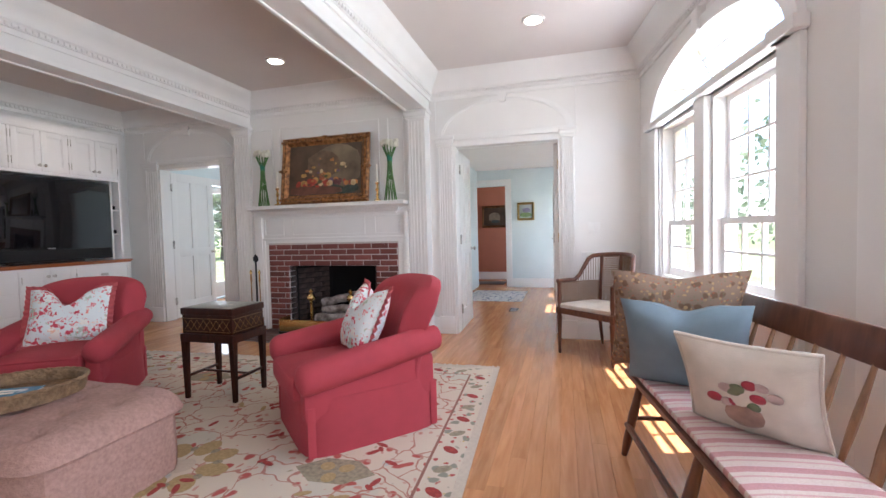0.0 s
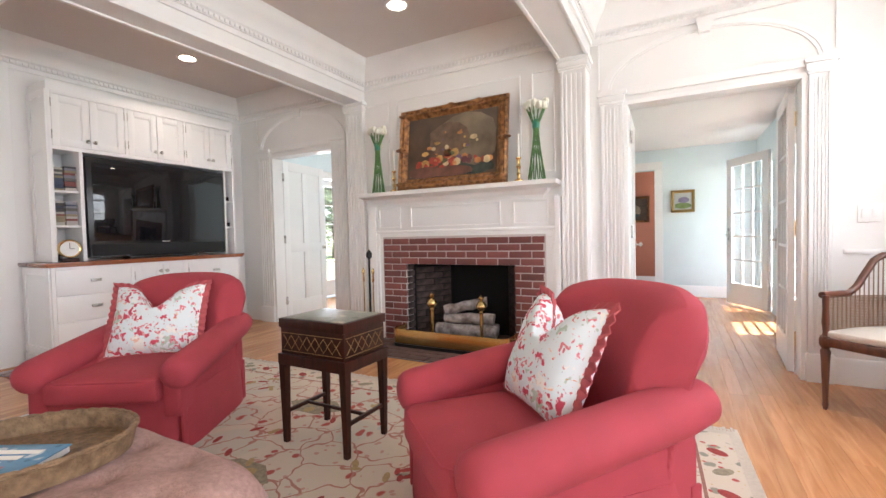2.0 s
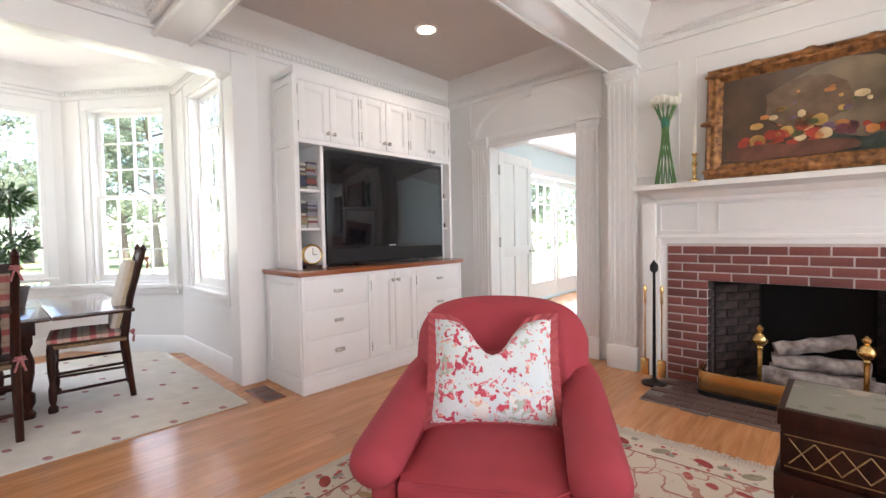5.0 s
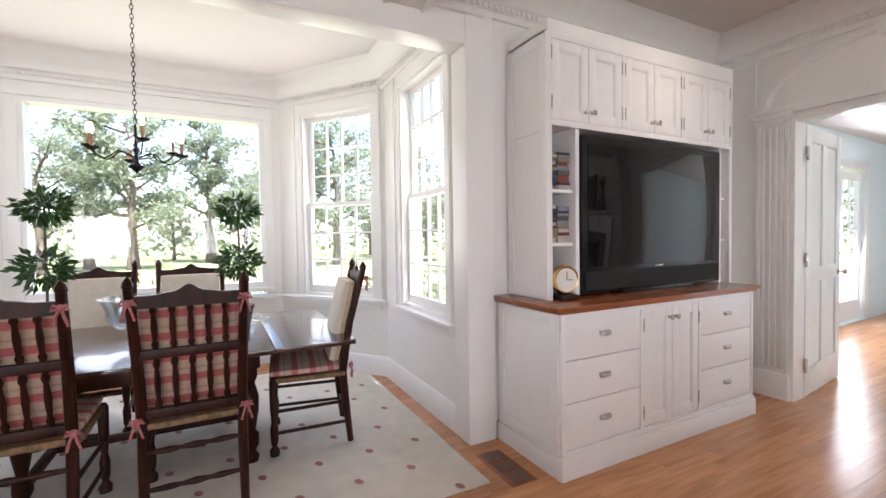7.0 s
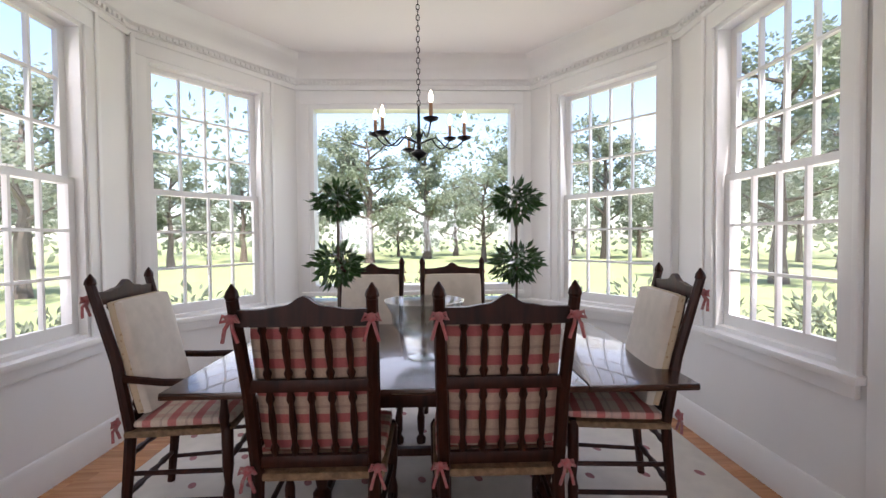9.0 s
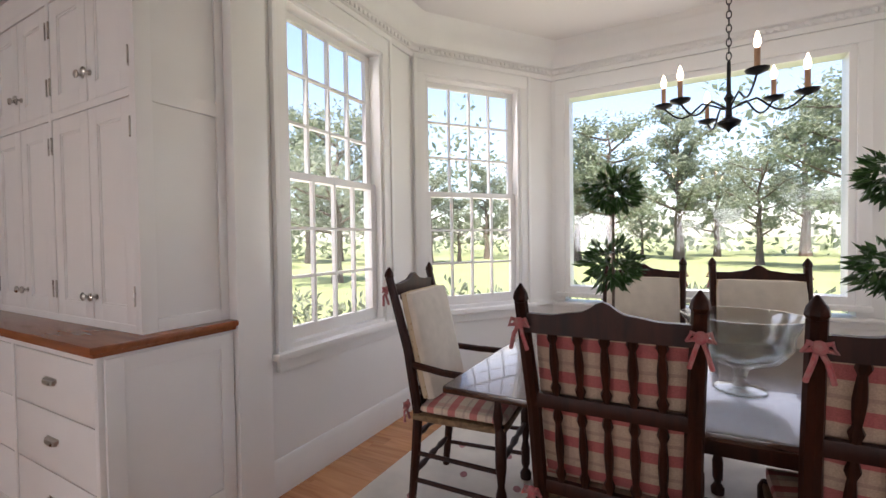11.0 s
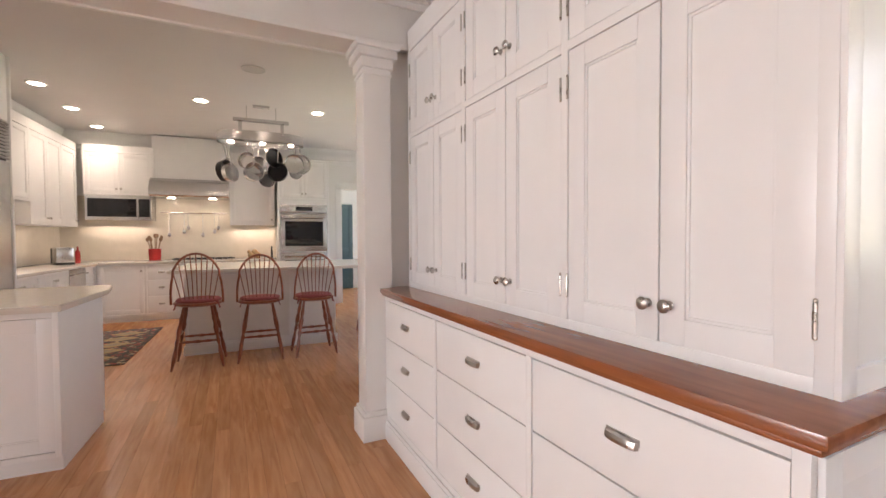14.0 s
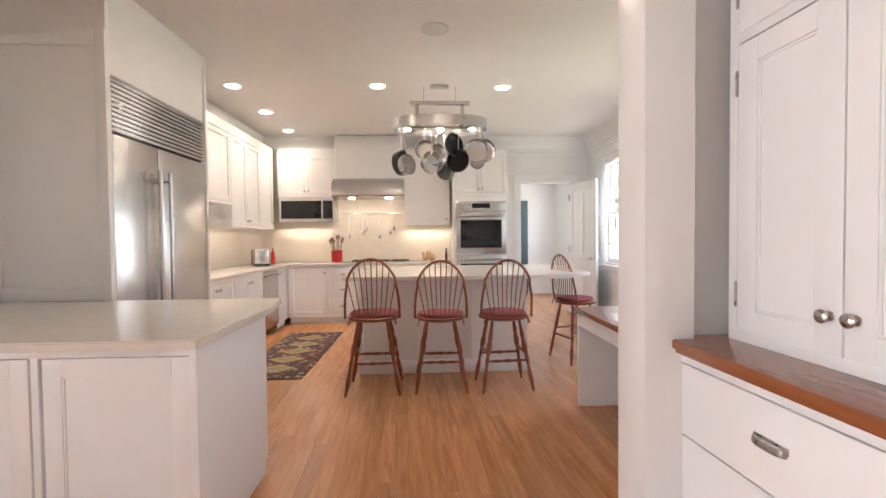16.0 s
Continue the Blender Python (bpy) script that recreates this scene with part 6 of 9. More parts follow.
# ---- armchairs ----
def armchair(m):
    t = thing("armchair", m, "red upholstered armchair with rolled arms and skirt", "armchair", "red armchairs")
    bm = bmesh.new()
    n = 44
    prof = ((0.0, 0.012), (0.06, 0.010), (0.22, 0.004), (0.30, 0.0))
    hw, hd = 0.40, 0.40
    def outline(k, grow):
        a = 2 * math.pi * k / n
        c, s = math.cos(a), math.sin(a)
        q = 7.0
        r = (abs(c / (hw + grow)) ** q + abs(s / (hd + grow)) ** q) ** (-1 / q)
        w = 0.004 * math.sin(a * 22) if grow > 0.003 else 0
        return (r + w) * c, (r + w) * s
    rings = [[bm.verts.new((*outline(k, g), z + 0.014)) for k in range(n)] for z, g in prof]
    for a, b in zip(rings, rings[1:]):
        for k in range(n):
            bm.faces.new((a[k], a[(k + 1) % n], b[(k + 1) % n], b[k]))
    bm.faces.new(rings[-1])
    bm.faces.new(list(reversed(rings[0])))
    part("skirt", bm, M_RED, t)
    for sx in (-1, 1):
        for sy in (-1, 1):
            bm = bmesh.new()
            bm_box(bm, (sx * 0.386 - 0.007, sy * 0.37 - 0.022, 0.016), (sx * 0.386 + 0.007, sy * 0.37 + 0.022, 0.285), 0.005)
            part("kick_pleat", bm, M_RED, t)
    bm = bmesh.new()
    bm_soft(bm, (-0.38, -0.38, 0.27), (0.38, 0.38, 0.34), 0.03, cuts=5)
    part("seat_frame", bm, M_RED, t)
    bm = bmesh.new()
    bm_soft(bm, (-0.29, -0.445, 0.285), (0.29, 0.24, 0.425), 0.035, (0, 0.012, 0.022), 8)
    cu = part("seat_cushion", bm, M_RED, t)
    bm = bmesh.new()
    pts = []
    for k in range(32):
        a = 2 * math.pi * k / 32
        c, s = math.cos(a), math.sin(a)
        r = (abs(c / 0.292) ** 9 + abs(s / 0.338) ** 9) ** (-1 / 9)
        pts.append((r * c, r * s - 0.104, 0.412))
    bm_tube(bm, pts, 0.006, 6, closed=True)
    part("welt", bm, M_RED, cu)
    for sx in (-1, 1):
        bm = bmesh.new()
        # scrolled arm: a rounded profile carried from front to back
        bm_soft(bm, (sx * 0.343 - 0.052, -0.405, 0.20), (sx * 0.343 + 0.052, 0.38, 0.46), 0.025, cuts=5)
        n2 = 24
        ends = [(-0.440, 0.15), (-0.436, 0.45), (-0.425, 0.74), (-0.405, 0.92), (-0.37, 1.0), (-0.3, 1.0), (-0.1, 0.99), (0.12, 0.97), (0.30, 0.93), (0.40, 0.8)]
        rg = []
        for y, f in ends:
            cz = 0.438 + 0.14 * max(0.0, y + 0.40)
            ring = []
            for k in range(n2):
                a = 2 * math.pi * k / n2
                fold = 1.0 + (0.035 * math.sin(a * 9) if y < -0.41 else 0.0)
                ring.append(bm.verts.new((sx * (0.375 + 0.100 * f * fold * math.cos(a)), y, cz + 0.088 * f * fold * math.sin(a))))
            rg.append(ring)
        for a, b in zip(rg, rg[1:]):
            for k in range(n2):
                bm.faces.new((a[k], a[(k + 1) % n2], b[(k + 1) % n2], b[k]))
        bm.faces.new(rg[0])
        bm.faces.new(list(reversed(rg[-1])))
        part("arm", bm, M_RED, t)
    # back: wraps round, arched top
    bm = bmesh.new()
    nu, nv = 22, 12
    outer, inner = [], []
    for i in range(nu + 1):
        u = -1 + 2 * i / nu
        top = 0.885 - 0.10 * abs(u) ** 3.0 - 0.07 * max(0, abs(u) - 0.82) / 0.18
        ang = u * radians(62)
        ro, ri = [], []
        for j in range(nv + 1):
            v = j / nv
            z = 0.30 + (top - 0.30) * v
            lean = 0.15 * v ** 1.2 + 0.05 * max(0.0, v - 0.75) / 0.25
            rx = 0.465
            xo, yo = 1.0 * rx * math.sin(ang) * (1.0 + 0.07 * v), 0.10 + 0.30 * math.cos(ang) + lean * (0.4 + 0.6 * math.cos(ang))
            th = 0.17 * (1 - 0.12 * v)
            xi, yi = xo * 0.74, yo - th * (0.5 + 0.5 * math.cos(ang)) - 0.02
            bulge = 0.03 * math.sin(math.pi * v) * (1 - u * u)
            ro.append((xo, yo, z))
            ri.append((xi, yi - bulge, z - 0.01 * v))
        outer.append([bm.verts.new(p) for p in ro] + [bm.verts.new(((ro[-1][0] + ri[-1][0]) / 2 * 1.03, (ro[-1][1] + ri[-1][1]) / 2 + 0.02, top + 0.03))] + [bm.verts.new(p) for p in reversed(ri)])
    L = len(outer[0])
    for a, b in zip(outer, outer[1:]):
        for k in range(L - 1):
            bm.faces.new((a[k], a[k + 1], b[k + 1], b[k]))
        bm.faces.new((a[L - 1], a[0], b[0], b[L - 1]))
    bm.faces.new(outer[0])
    bm.faces.new(list(reversed(outer[-1])))
    ob = part("backrest", bm, M_RED, t)
    sub = ob.modifiers.new("smooth", "SUBSURF")
    sub.levels = sub.render_levels = 1
    return t


CH_L = pose(-2.92, 2.24, 0, 0, 0, 31) @ Matrix.Scale(0.96, 4)
CH_R = pose(-0.67, 2.40, 0, 0, 0, -43) @ Matrix.Scale(0.98, 4)
armchair(CH_L)
armchair(CH_R)
pillow("floral_cushion", CH_L @ pose(0.0, -0.01, 0.432, -24, 0, 6), 0.54, 0.46, 0.20, M_FLORAL, M_RUFFLE, "floral printed cushion with ruffled pink edge", 0.17, 0.035, 1)
pillow("floral_cushion", CH_R @ pose(0.0, -0.01, 0.432, -24, 0, -4), 0.50, 0.46, 0.20, M_FLORAL, M_RUFFLE, "floral printed cushion with ruffled pink edge", 0.18, 0.035, 2)

# ---- ottoman with tray and book ----
t = thing("tufted_ottoman", pose(-1.78, 1.375, 0.012), "low dusty rose tufted ottoman with pleated sides", "ottoman")
OX, OY = 0.54, 0.37
bm = bmesh.new()
n = 120
rings = []
for z, g in ((0.0, 0.0), (0.10, 0.004), (0.30, 0.0)):
    ring = []
    for k in range(n):
        a = 2 * math.pi * k / n
        c, s = math.cos(a), math.sin(a)
        r = (abs(c / (OX - 0.02)) ** 6 + abs(s / (OY - 0.02)) ** 6) ** (-1 / 6) + g + 0.005 * math.sin(a * 44)
        ring.append(bm.verts.new((r * c, r * s, z)))
    rings.append(ring)
for a, b in zip(rings, rings[1:]):
    for k in range(n):
        bm.faces.new((a[k], a[(k + 1) % n], b[(k + 1) % n], b[k]))
bm.faces.new(rings[-1])
bm.faces.new(list(reversed(rings[0])))
part("pleated_base", bm, M_OTTO, t)
bm = bmesh.new()
nx, ny = 44, 34
TUFT = [(-0.36 + 0.24 * i + (0.12 if j % 2 else 0), -0.24 + 0.16 * j) for j in range(4) for i in range(4 - j % 2)]
top = []
for j in range(ny + 1):
    row = []
    for i in range(nx + 1):
        u, v = -1 + 2 * i / nx, -1 + 2 * j / ny
        x, y = u * OX, v * OY
        q = max(abs(u) ** 8 + abs(v) ** 8, 1e-9)
        if q > 1:
            k = q ** (-1 / 8)
            x, y = x * k, y * k
        e = min(q, 1.0)
        z = 0.405 - 0.105 * e ** 1.6
        for tx, ty in TUFT:
            d = math.hypot(x - tx, y - ty)
            z -= 0.032 * math.exp(-(d / 0.035) ** 2) + 0.012 * math.exp(-(d / 0.09) ** 2)
        row.append(bm.verts.new((x, y, z)))
    top.append(row)
for j in range(ny):
    for i in range(nx):
        bm.faces.new((top[j][i], top[j][i + 1], top[j + 1][i + 1], top[j + 1][i]))
edge = [top[0][i] for i in range(nx + 1)] + [top[j][nx] for j in range(1, ny + 1)] + [top[ny][i] for i in range(nx - 1, -1, -1)] + [top[j][0] for j in range(ny - 1, 0, -1)]
low = [bm.verts.new((v.co.x * 0.985, v.co.y * 0.985, 0.285)) for v in edge]
for k in range(len(edge)):
    bm.faces.new((edge[k], low[k], low[(k + 1) % len(edge)], edge[(k + 1) % len(edge)]))
bm.faces.new(low)
part("tufted_top", bm, M_OTTO, t)
for tx, ty in TUFT:
    bm = bmesh.new()
    bm_ball(bm, (tx, ty, 0.362), 0.013, 8, 6, (1, 1, 0.5))
    part("button", bm, M_OTTO, t)

t = thing("wicker_tray", pose(-1.97, 1.325, 0.418, 0, 0, 55), "oval woven wicker tray with raised rim", "tray")
bm = bmesh.new()
n = 64
rings = []
for r, z in ((0.98, 0.0), (1.0, 0.02), (1.02, 0.06), (1.03, 0.066), (1.0, 0.07), (0.97, 0.06), (0.95, 0.012)):
    rings.append([bm.verts.new((0.33 * r * math.cos(2 * math.pi * k / n), 0.235 * r * math.sin(2 * math.pi * k / n), z + (0.004 * (k % 2) if 0.01 < z < 0.065 else 0))) for k in range(n)])
for a, b in zip(rings, rings[1:]):
    for k in range(n):
        bm.faces.new((a[k], a[(k + 1) % n], b[(k + 1) % n], b[k]))
bm.faces.new(rings[-1])
bm.faces.new(list(reversed(rings[0])))
part("basket", bm, M_WICKER, t)
bm = bmesh.new()
for q in range(2):
    bm_tube(bm, [(0.338 * math.cos(2 * math.pi * k / 96) , 0.242 * math.sin(2 * math.pi * k / 96), 0.068 + 0.005 * math.sin(k * 1.5 + q * 3.14)) for k in range(96)], 0.007, 6, closed=True)
part("rim_braid", bm, M_WICKER, t)
t = thing("coffee_table_book", pose(-1.95, 1.295, 0.432, 0, 0, 28), "large book with a blue sea cover in the tray", "book")
pbox("pages", (-0.145, -0.105, 0.002), (0.145, 0.105, 0.022), M_WAX, t, 0.001)
M_SEA = spotted("book_cover_sea", (0.13, 0.30, 0.46), [((0.55, 0.66, 0.72), 1.0, 0.3), ((0.45, 0.10, 0.08), 0.6, 0.16), ((0.08, 0.2, 0.3), 1.7, 0.25)], 14.0, 0.25)
bm = bmesh.new()
bm_box(bm, (-0.15, -0.11, 0.022), (0.15, 0.11, 0.0255), 0.001)
bm_box(bm, (-0.15, -0.11, 0.0), (0.15, 0.11, 0.002), 0)
bm_box(bm, (-0.152, -0.11, 0.0), (-0.149, 0.11, 0.0255), 0)
part("cover", bm, M_SEA, t)
for k, (w_, y_) in enumerate(((0.20, 0.06), (0.14, 0.025))):
    pbox("title_bar", (-w_ / 2, y_ - 0.012, 0.0256), (w_ / 2, y_ + 0.012, 0.0264), M_WAX, t, 0)

# ---- box on stand ----
t = thing("box_on_stand", pose(-1.81, 2.575, 0.012) @ Matrix.Diagonal((1.05, 1.05, 1.02, 1)), "dark lacquered box table on four tapered legs", "side table")
for sx in (-1, 1):
    for sy in (-1, 1):
        bm = bmesh.new()
        bm_lathe(bm, [(0.017, 0.0), (0.028, 0.455)], 4, Matrix.Translation((sx * 0.197, sy * 0.142, 0)) @ Matrix.Rotation(radians(45), 4, "Z"))
        part("leg", bm, M_DARKWOOD, t)
pbox("apron", (-0.218, -0.165, 0.41), (0.218, 0.165, 0.468), M_DARKWOOD, t, 0.005)
for sx in (-1, 1):
    pbox("stretcher", (sx * 0.195 - 0.008, -0.14, 0.15), (sx * 0.195 + 0.008, 0.14, 0.168), M_DARKWOOD, t, 0.002)
pbox("stretcher", (-0.19, -0.008, 0.152), (0.19, 0.008, 0.166), M_DARKWOOD, t, 0.002)
bx = pbox("box", (-0.205, -0.152, 0.468), (0.205, 0.152, 0.60), M_DARKWOOD, t, 0.004)
M_GOLDLINE = material("worn_gold_line", (0.30, 0.18, 0.06), 0.45, 0.5, vary=0.3, scale=60)
for face in range(4):
    w_ = 0.205 if face % 2 == 0 else 0.152
    d_ = 0.1525 if face % 2 == 0 else 0.2055
    bm = bmesh.new()
    nn = 7 if face % 2 == 0 else 5
    st_ = 2 * (w_ - 0.02) / nn
    for k in range(nn):
        xa = -w_ + 0.02 + k * st_
        for za, zb in ((0.495, 0.565), (0.565, 0.495)):
            bm_tube(bm, [(xa, -d_, za), (xa + st_, -d_, zb)], 0.002, 4)
    for z in (0.485, 0.575):
        bm_tube(bm, [(-w_ + 0.01, -d_, z), (w_ - 0.01, -d_, z)], 0.002, 4)
    bmesh.ops.transform(bm, matrix=Matrix.Rotation(radians(90 * face), 4, "Z"), verts=bm.verts)
    part("lattice_line", bm, M_GOLDLINE, bx, "gilt lattice lines")
lid = pbox("lid", (-0.212, -0.16, 0.60), (0.212, 0.16, 0.648), M_DARKWOOD, t, 0.006)
pbox("lid_inlay", (-0.195, -0.143, 0.6475), (0.195, 0.143, 0.650), spotted("painted_lid", (0.23, 0.23, 0.18), [((0.42, 0.38, 0.29), 1.0, 0.34), ((0.14, 0.16, 0.11), 1.7, 0.26)], 9.0, 0.35), lid, 0.001, "painted flower panel")

# ---- patterned rug ----
RUG = pose(-1.84, 2.085, 0, 0, 0, 3)
RX, RY = 2.0, 1.37
rug = thing("floral_rug", RUG, "cream wool rug with red floral pattern and border", "rug")
M_RUGF = spotted("rug_field", (0.60, 0.52, 0.41), [((0.54, 0.50, 0.41), 0.5, 0.42), ((0.42, 0.09, 0.07), 2.2, 0.27), ((0.34, 0.30, 0.2), 1.7, 0.10), ((0.52, 0.30, 0.24), 3.4, 0.22), ((0.45, 0.46, 0.42), 1.1, 0.14)], 4.2, 0.95, weave=420)
_rn = M_RUGF.node_tree
_rb = _rn.nodes["Principled BSDF"]
_old = _rb.inputs["Base Color"].links[0].from_socket
_rc = _rn.nodes.new("ShaderNodeTexCoord")
_rz = _rn.nodes.new("ShaderNodeTexNoise")
_rz.inputs["Scale"].default_value = 5.0
_rn.links.new(_rc.outputs["Object"], _rz.inputs["Vector"])
_ra = _rn.nodes.new("ShaderNodeMixRGB")
_ra.blend_type = "ADD"
_ra.inputs[0].default_value = 0.25
_rn.links.new(_rc.outputs["Object"], _ra.inputs[1])
_rn.links.new(_rz.outputs["Color"], _ra.inputs[2])
_rv = _rn.nodes.new("ShaderNodeTexVoronoi")
_rv.feature = "DISTANCE_TO_EDGE"
_rv.inputs["Scale"].default_value = 4.6
_rn.links.new(_ra.outputs[0], _rv.inputs["Vector"])
_rl = _rn.nodes.new("ShaderNodeMath")
_rl.operation = "LESS_THAN"
_rl.inputs[1].default_value = 0.022
_rn.links.new(_rv.outputs["Distance"], _rl.inputs[0])
_rm = _rn.nodes.new("ShaderNodeMixRGB")
_rm.inputs[2].default_value = (0.42, 0.20, 0.15, 1)
_rn.links.new(_rl.outputs[0], _rm.inputs[0])
_rn.links.new(_old, _rm.inputs[1])
_rn.links.new(_rm.outputs[0], _rb.inputs["Base Color"])
M_RUGB = spotted("rug_border", (0.60, 0.52, 0.41), [((0.26, 0.26, 0.20), 1.0, 0.30), ((0.42, 0.08, 0.07), 1.5, 0.26), ((0.50, 0.38, 0.14), 2.2, 0.16)], 11.0, 0.95, weave=420)
M_RUGE = material("rug_edge", (0.58, 0.50, 0.40), 0.95, vary=0.06, scale=60, bump=0.5, bump_scale=300)
M_RUGLINE = material("rug_guard_line", (0.35, 0.16, 0.12), 0.95, vary=0.2, scale=80)
M_OLIVE = material("rug_olive", (0.36, 0.31, 0.21), 0.95, vary=0.2, scale=50)
M_RUGRED = material("rug_red", (0.40, 0.06, 0.05), 0.95, vary=0.2, scale=60)
M_RUGGOLD = material("rug_gold", (0.47, 0.34, 0.16), 0.95, vary=0.15, scale=60)
pbox("edge_band", (-RX, -RY, 0.001), (RX, RY, 0.010), M_RUGE, rug, 0.003)
pbox("border_band", (-RX + 0.05, -RY + 0.05, 0.0095), (RX - 0.05, RY - 0.05, 0.0115), M_RUGB, rug, 0)
pbox("guard_line", (-RX + 0.21, -RY + 0.21, 0.011), (RX - 0.21, RY - 0.21, 0.0125), M_RUGLINE, rug, 0)
pbox("field", (-RX + 0.225, -RY + 0.225, 0.012), (RX - 0.225, RY - 0.225, 0.0135), M_RUGF, rug, 0)


def flat_shape(name, pts, z, mat, parent):
    bm = bmesh.new()
    vs = [bm.verts.new((x, y, z)) for x, y in pts]
    bm.faces.new(vs)
    r = bmesh.ops.extrude_face_region(bm, geom=list(bm.faces))
    for v in r["geom"]:
        if isinstance(v, bmesh.types.BMVert):
            v.co.z += 0.0008
    return part(name, bm, mat, parent, smooth=False)


def petal(cx, cy, r0, r1, a, w):
    c, s = math.cos(a), math.sin(a)
    pts = []
    for k in range(12):
        q = 2 * math.pi * k / 12
        x = (r0 + r1) / 2 + (r1 - r0) / 2 * math.cos(q)
        y = w * math.sin(q)
        pts.append((cx + x * c - y * s, cy + x * s + y * c))
    return pts


random.seed(21)
for cx, cy in ((0.55, -0.45), (-0.75, -0.2), (1.2, 0.35)):
    for k in range(8):
        a = k * math.pi / 4
        flat_shape("rug_motif", petal(cx, cy, 0.10, 0.27, a, 0.06), 0.0138, M_RUGGOLD, rug)
        flat_shape("rug_motif", petal(cx, cy, 0.15, 0.20, a + math.pi / 8, 0.02), 0.0140, M_OLIVE, rug)
    flat_shape("rug_motif", petal(cx, cy, -0.07, 0.07, 0, 0.07), 0.0142, M_RUGE, rug)
for cx, cy in ((0.62, 0.62), (-0.35, 0.78), (-1.25, 0.55), (-0.15, 0.02), (1.35, -0.35)):
    flat_shape("rug_motif", [(cx + 0.17 * math.cos(k * math.pi / 3) * (1.25 if k % 3 == 0 else 1), cy + 0.12 * math.sin(k * math.pi / 3)) for k in range(6)], 0.0138, M_OLIVE, rug)
    for k in range(3):
        flat_shape("rug_motif", petal(cx, cy, 0.02, 0.10, 0.5 + k * 2.09, 0.035), 0.0147, M_RUGGOLD, rug)
for k in range(110):
    cx, cy = random.uniform(-RX + 0.3, RX - 0.3), random.uniform(-RY + 0.3, RY - 0.3)
    a = random.random() * 6.28
    mat = random.choice((M_RUGRED, M_RUGRED, M_RUGRED, M_RUGGOLD))
    flat_shape("rug_motif", petal(cx, cy, -0.035, 0.045, a, 0.016), 0.0149 + 0.0002 * (k % 3), mat, rug)
    if k % 2:
        flat_shape("rug_motif", petal(cx + 0.05 * math.cos(a), cy + 0.05 * math.sin(a), -0.028, 0.028, a + 1.2, 0.014), 0.0157, mat, rug)
for x0, y0, dx, dy, cnt in ((RX - 0.13, -RY + 0.18, 0, 0.19, 13), (-RX + 0.13, -RY + 0.18, 0, 0.19, 13)):
    for k in range(cnt):
        flat_shape("border_flower", petal(x0, y0 + dy * k, -0.05, 0.05, 0.6 if k % 2 else -0.6, 0.028), 0.0118, M_OLIVE if k % 2 else M_RUGRED, rug)
for k in range(18):
    flat_shape("border_flower", petal(-RX + 0.3 + k * 0.2, RY - 0.13, -0.05, 0.05, 0.6 if k % 2 else -0.6, 0.028), 0.0118, M_OLIVE if k % 2 else M_RUGRED, rug)
bm = bmesh.new()
random.seed(4)
for sy in (-1, 1):
    k = -RX
    while k < RX:
        w_ = random.uniform(0.012, 0.022)
        ln_ = random.uniform(0.04, 0.07)
        bend = random.uniform(-0.012, 0.012)
        bm_box(bm, (k, sy * RY - (0 if sy > 0 else ln_), 0.001), (k + w_ * 0.8, sy * RY + (ln_ if sy > 0 else 0), 0.006))
        k += w_
fr = part("fringe", bm, M_RUGE, rug, "pale knotted fringe", smooth=False)
fr["kind"] = "stuff"

# ---- spindle-back bench ----
BNM = Matrix.Translation((0.92, 2.38, 0)) @ Matrix.Rotation(math.atan2(ED.y, ED.x), 4, "Z")
# local x runs along the bench, y towards the wall
t = thing("spindle_bench", BNM, "long walnut spindle-back bench beneath the window", "bench")
LNB = 2.1
bm = bmesh.new()
bm_box(bm, (0, 0, 0.405), (LNB, 0.42, 0.435), 0.012)
part("seat", bm, M_MAHOG, t)
for x in (0.10, 0.78, 1.42, 2.0):
    for y0_, y1_ in ((0.06, -0.02), (0.36, 0.44)):
        bm = bmesh.new()
        p0, p1 = Vector((x + (-0.03 if x < 1 else 0.03), y1_, 0)), Vector((x, y0_, 0.41))
        bm_tube(bm, [p0.lerp(p1, k / 8) for k in range(9)], 0.02, 10, radii=[0.014, 0.02, 0.023, 0.021, 0.024, 0.022, 0.019, 0.018, 0.017])
        part("leg", bm, M_MAHOG, t)
bm = bmesh.new()
bm_tube(bm, [(0.07, -0.003, 0.16), (2.03, -0.003, 0.16)], 0.016, 8)
part("stretcher", bm, M_MAHOG, t)
for x in (0.08, 0.78, 1.42, 2.02):
    bm = bmesh.new()
    bm_tube(bm, [(x, 0.01, 0.2), (x, 0.41, 0.2)], 0.012, 8)
    part("stretcher", bm, M_MAHOG, t)
for k in range(17):
    x = 0.08 + k * (LNB - 0.16) / 16
    bm = bmesh.new()
    big = k in (0, 8, 16)
    r = 0.016 if big else 0.0095
    p0, p1 = Vector((x, 0.375, 0.43)), Vector((x, 0.475, 0.76))
    bm_tube(bm, [p0.lerp(p1, j / 6) for j in range(7)], r, 8, radii=[r * f for f in (0.8, 1.0, 1.25, 1.3, 1.1, 0.9, 0.75)])
    part("spindle", bm, wood("pine_spindle", (0.16, 0.075, 0.035), (0.30, 0.16, 0.08), 0.35, (10, 10, 1.5)) if k == 0 else bpy.data.materials["pine_spindle"], t)
bm = bmesh.new()
bm_box(bm, (0.0, 0.462, 0.74), (LNB, 0.488, 0.86), 0.01)
bmesh.ops.transform(bm, matrix=Matrix.Translation((0, 0.47, 0.74)) @ Matrix.Rotation(radians(-10), 4, "X") @ Matrix.Translation((0, -0.47, -0.74)), verts=bm.verts)
part("top_rail", bm, M_MAHOG, t)
bm = bmesh.new()
bm_soft(bm, (0.03, 0.012, 0.436), (LNB - 0.03, 0.37, 0.468), 0.013, (0, 0, 0.004), 6)
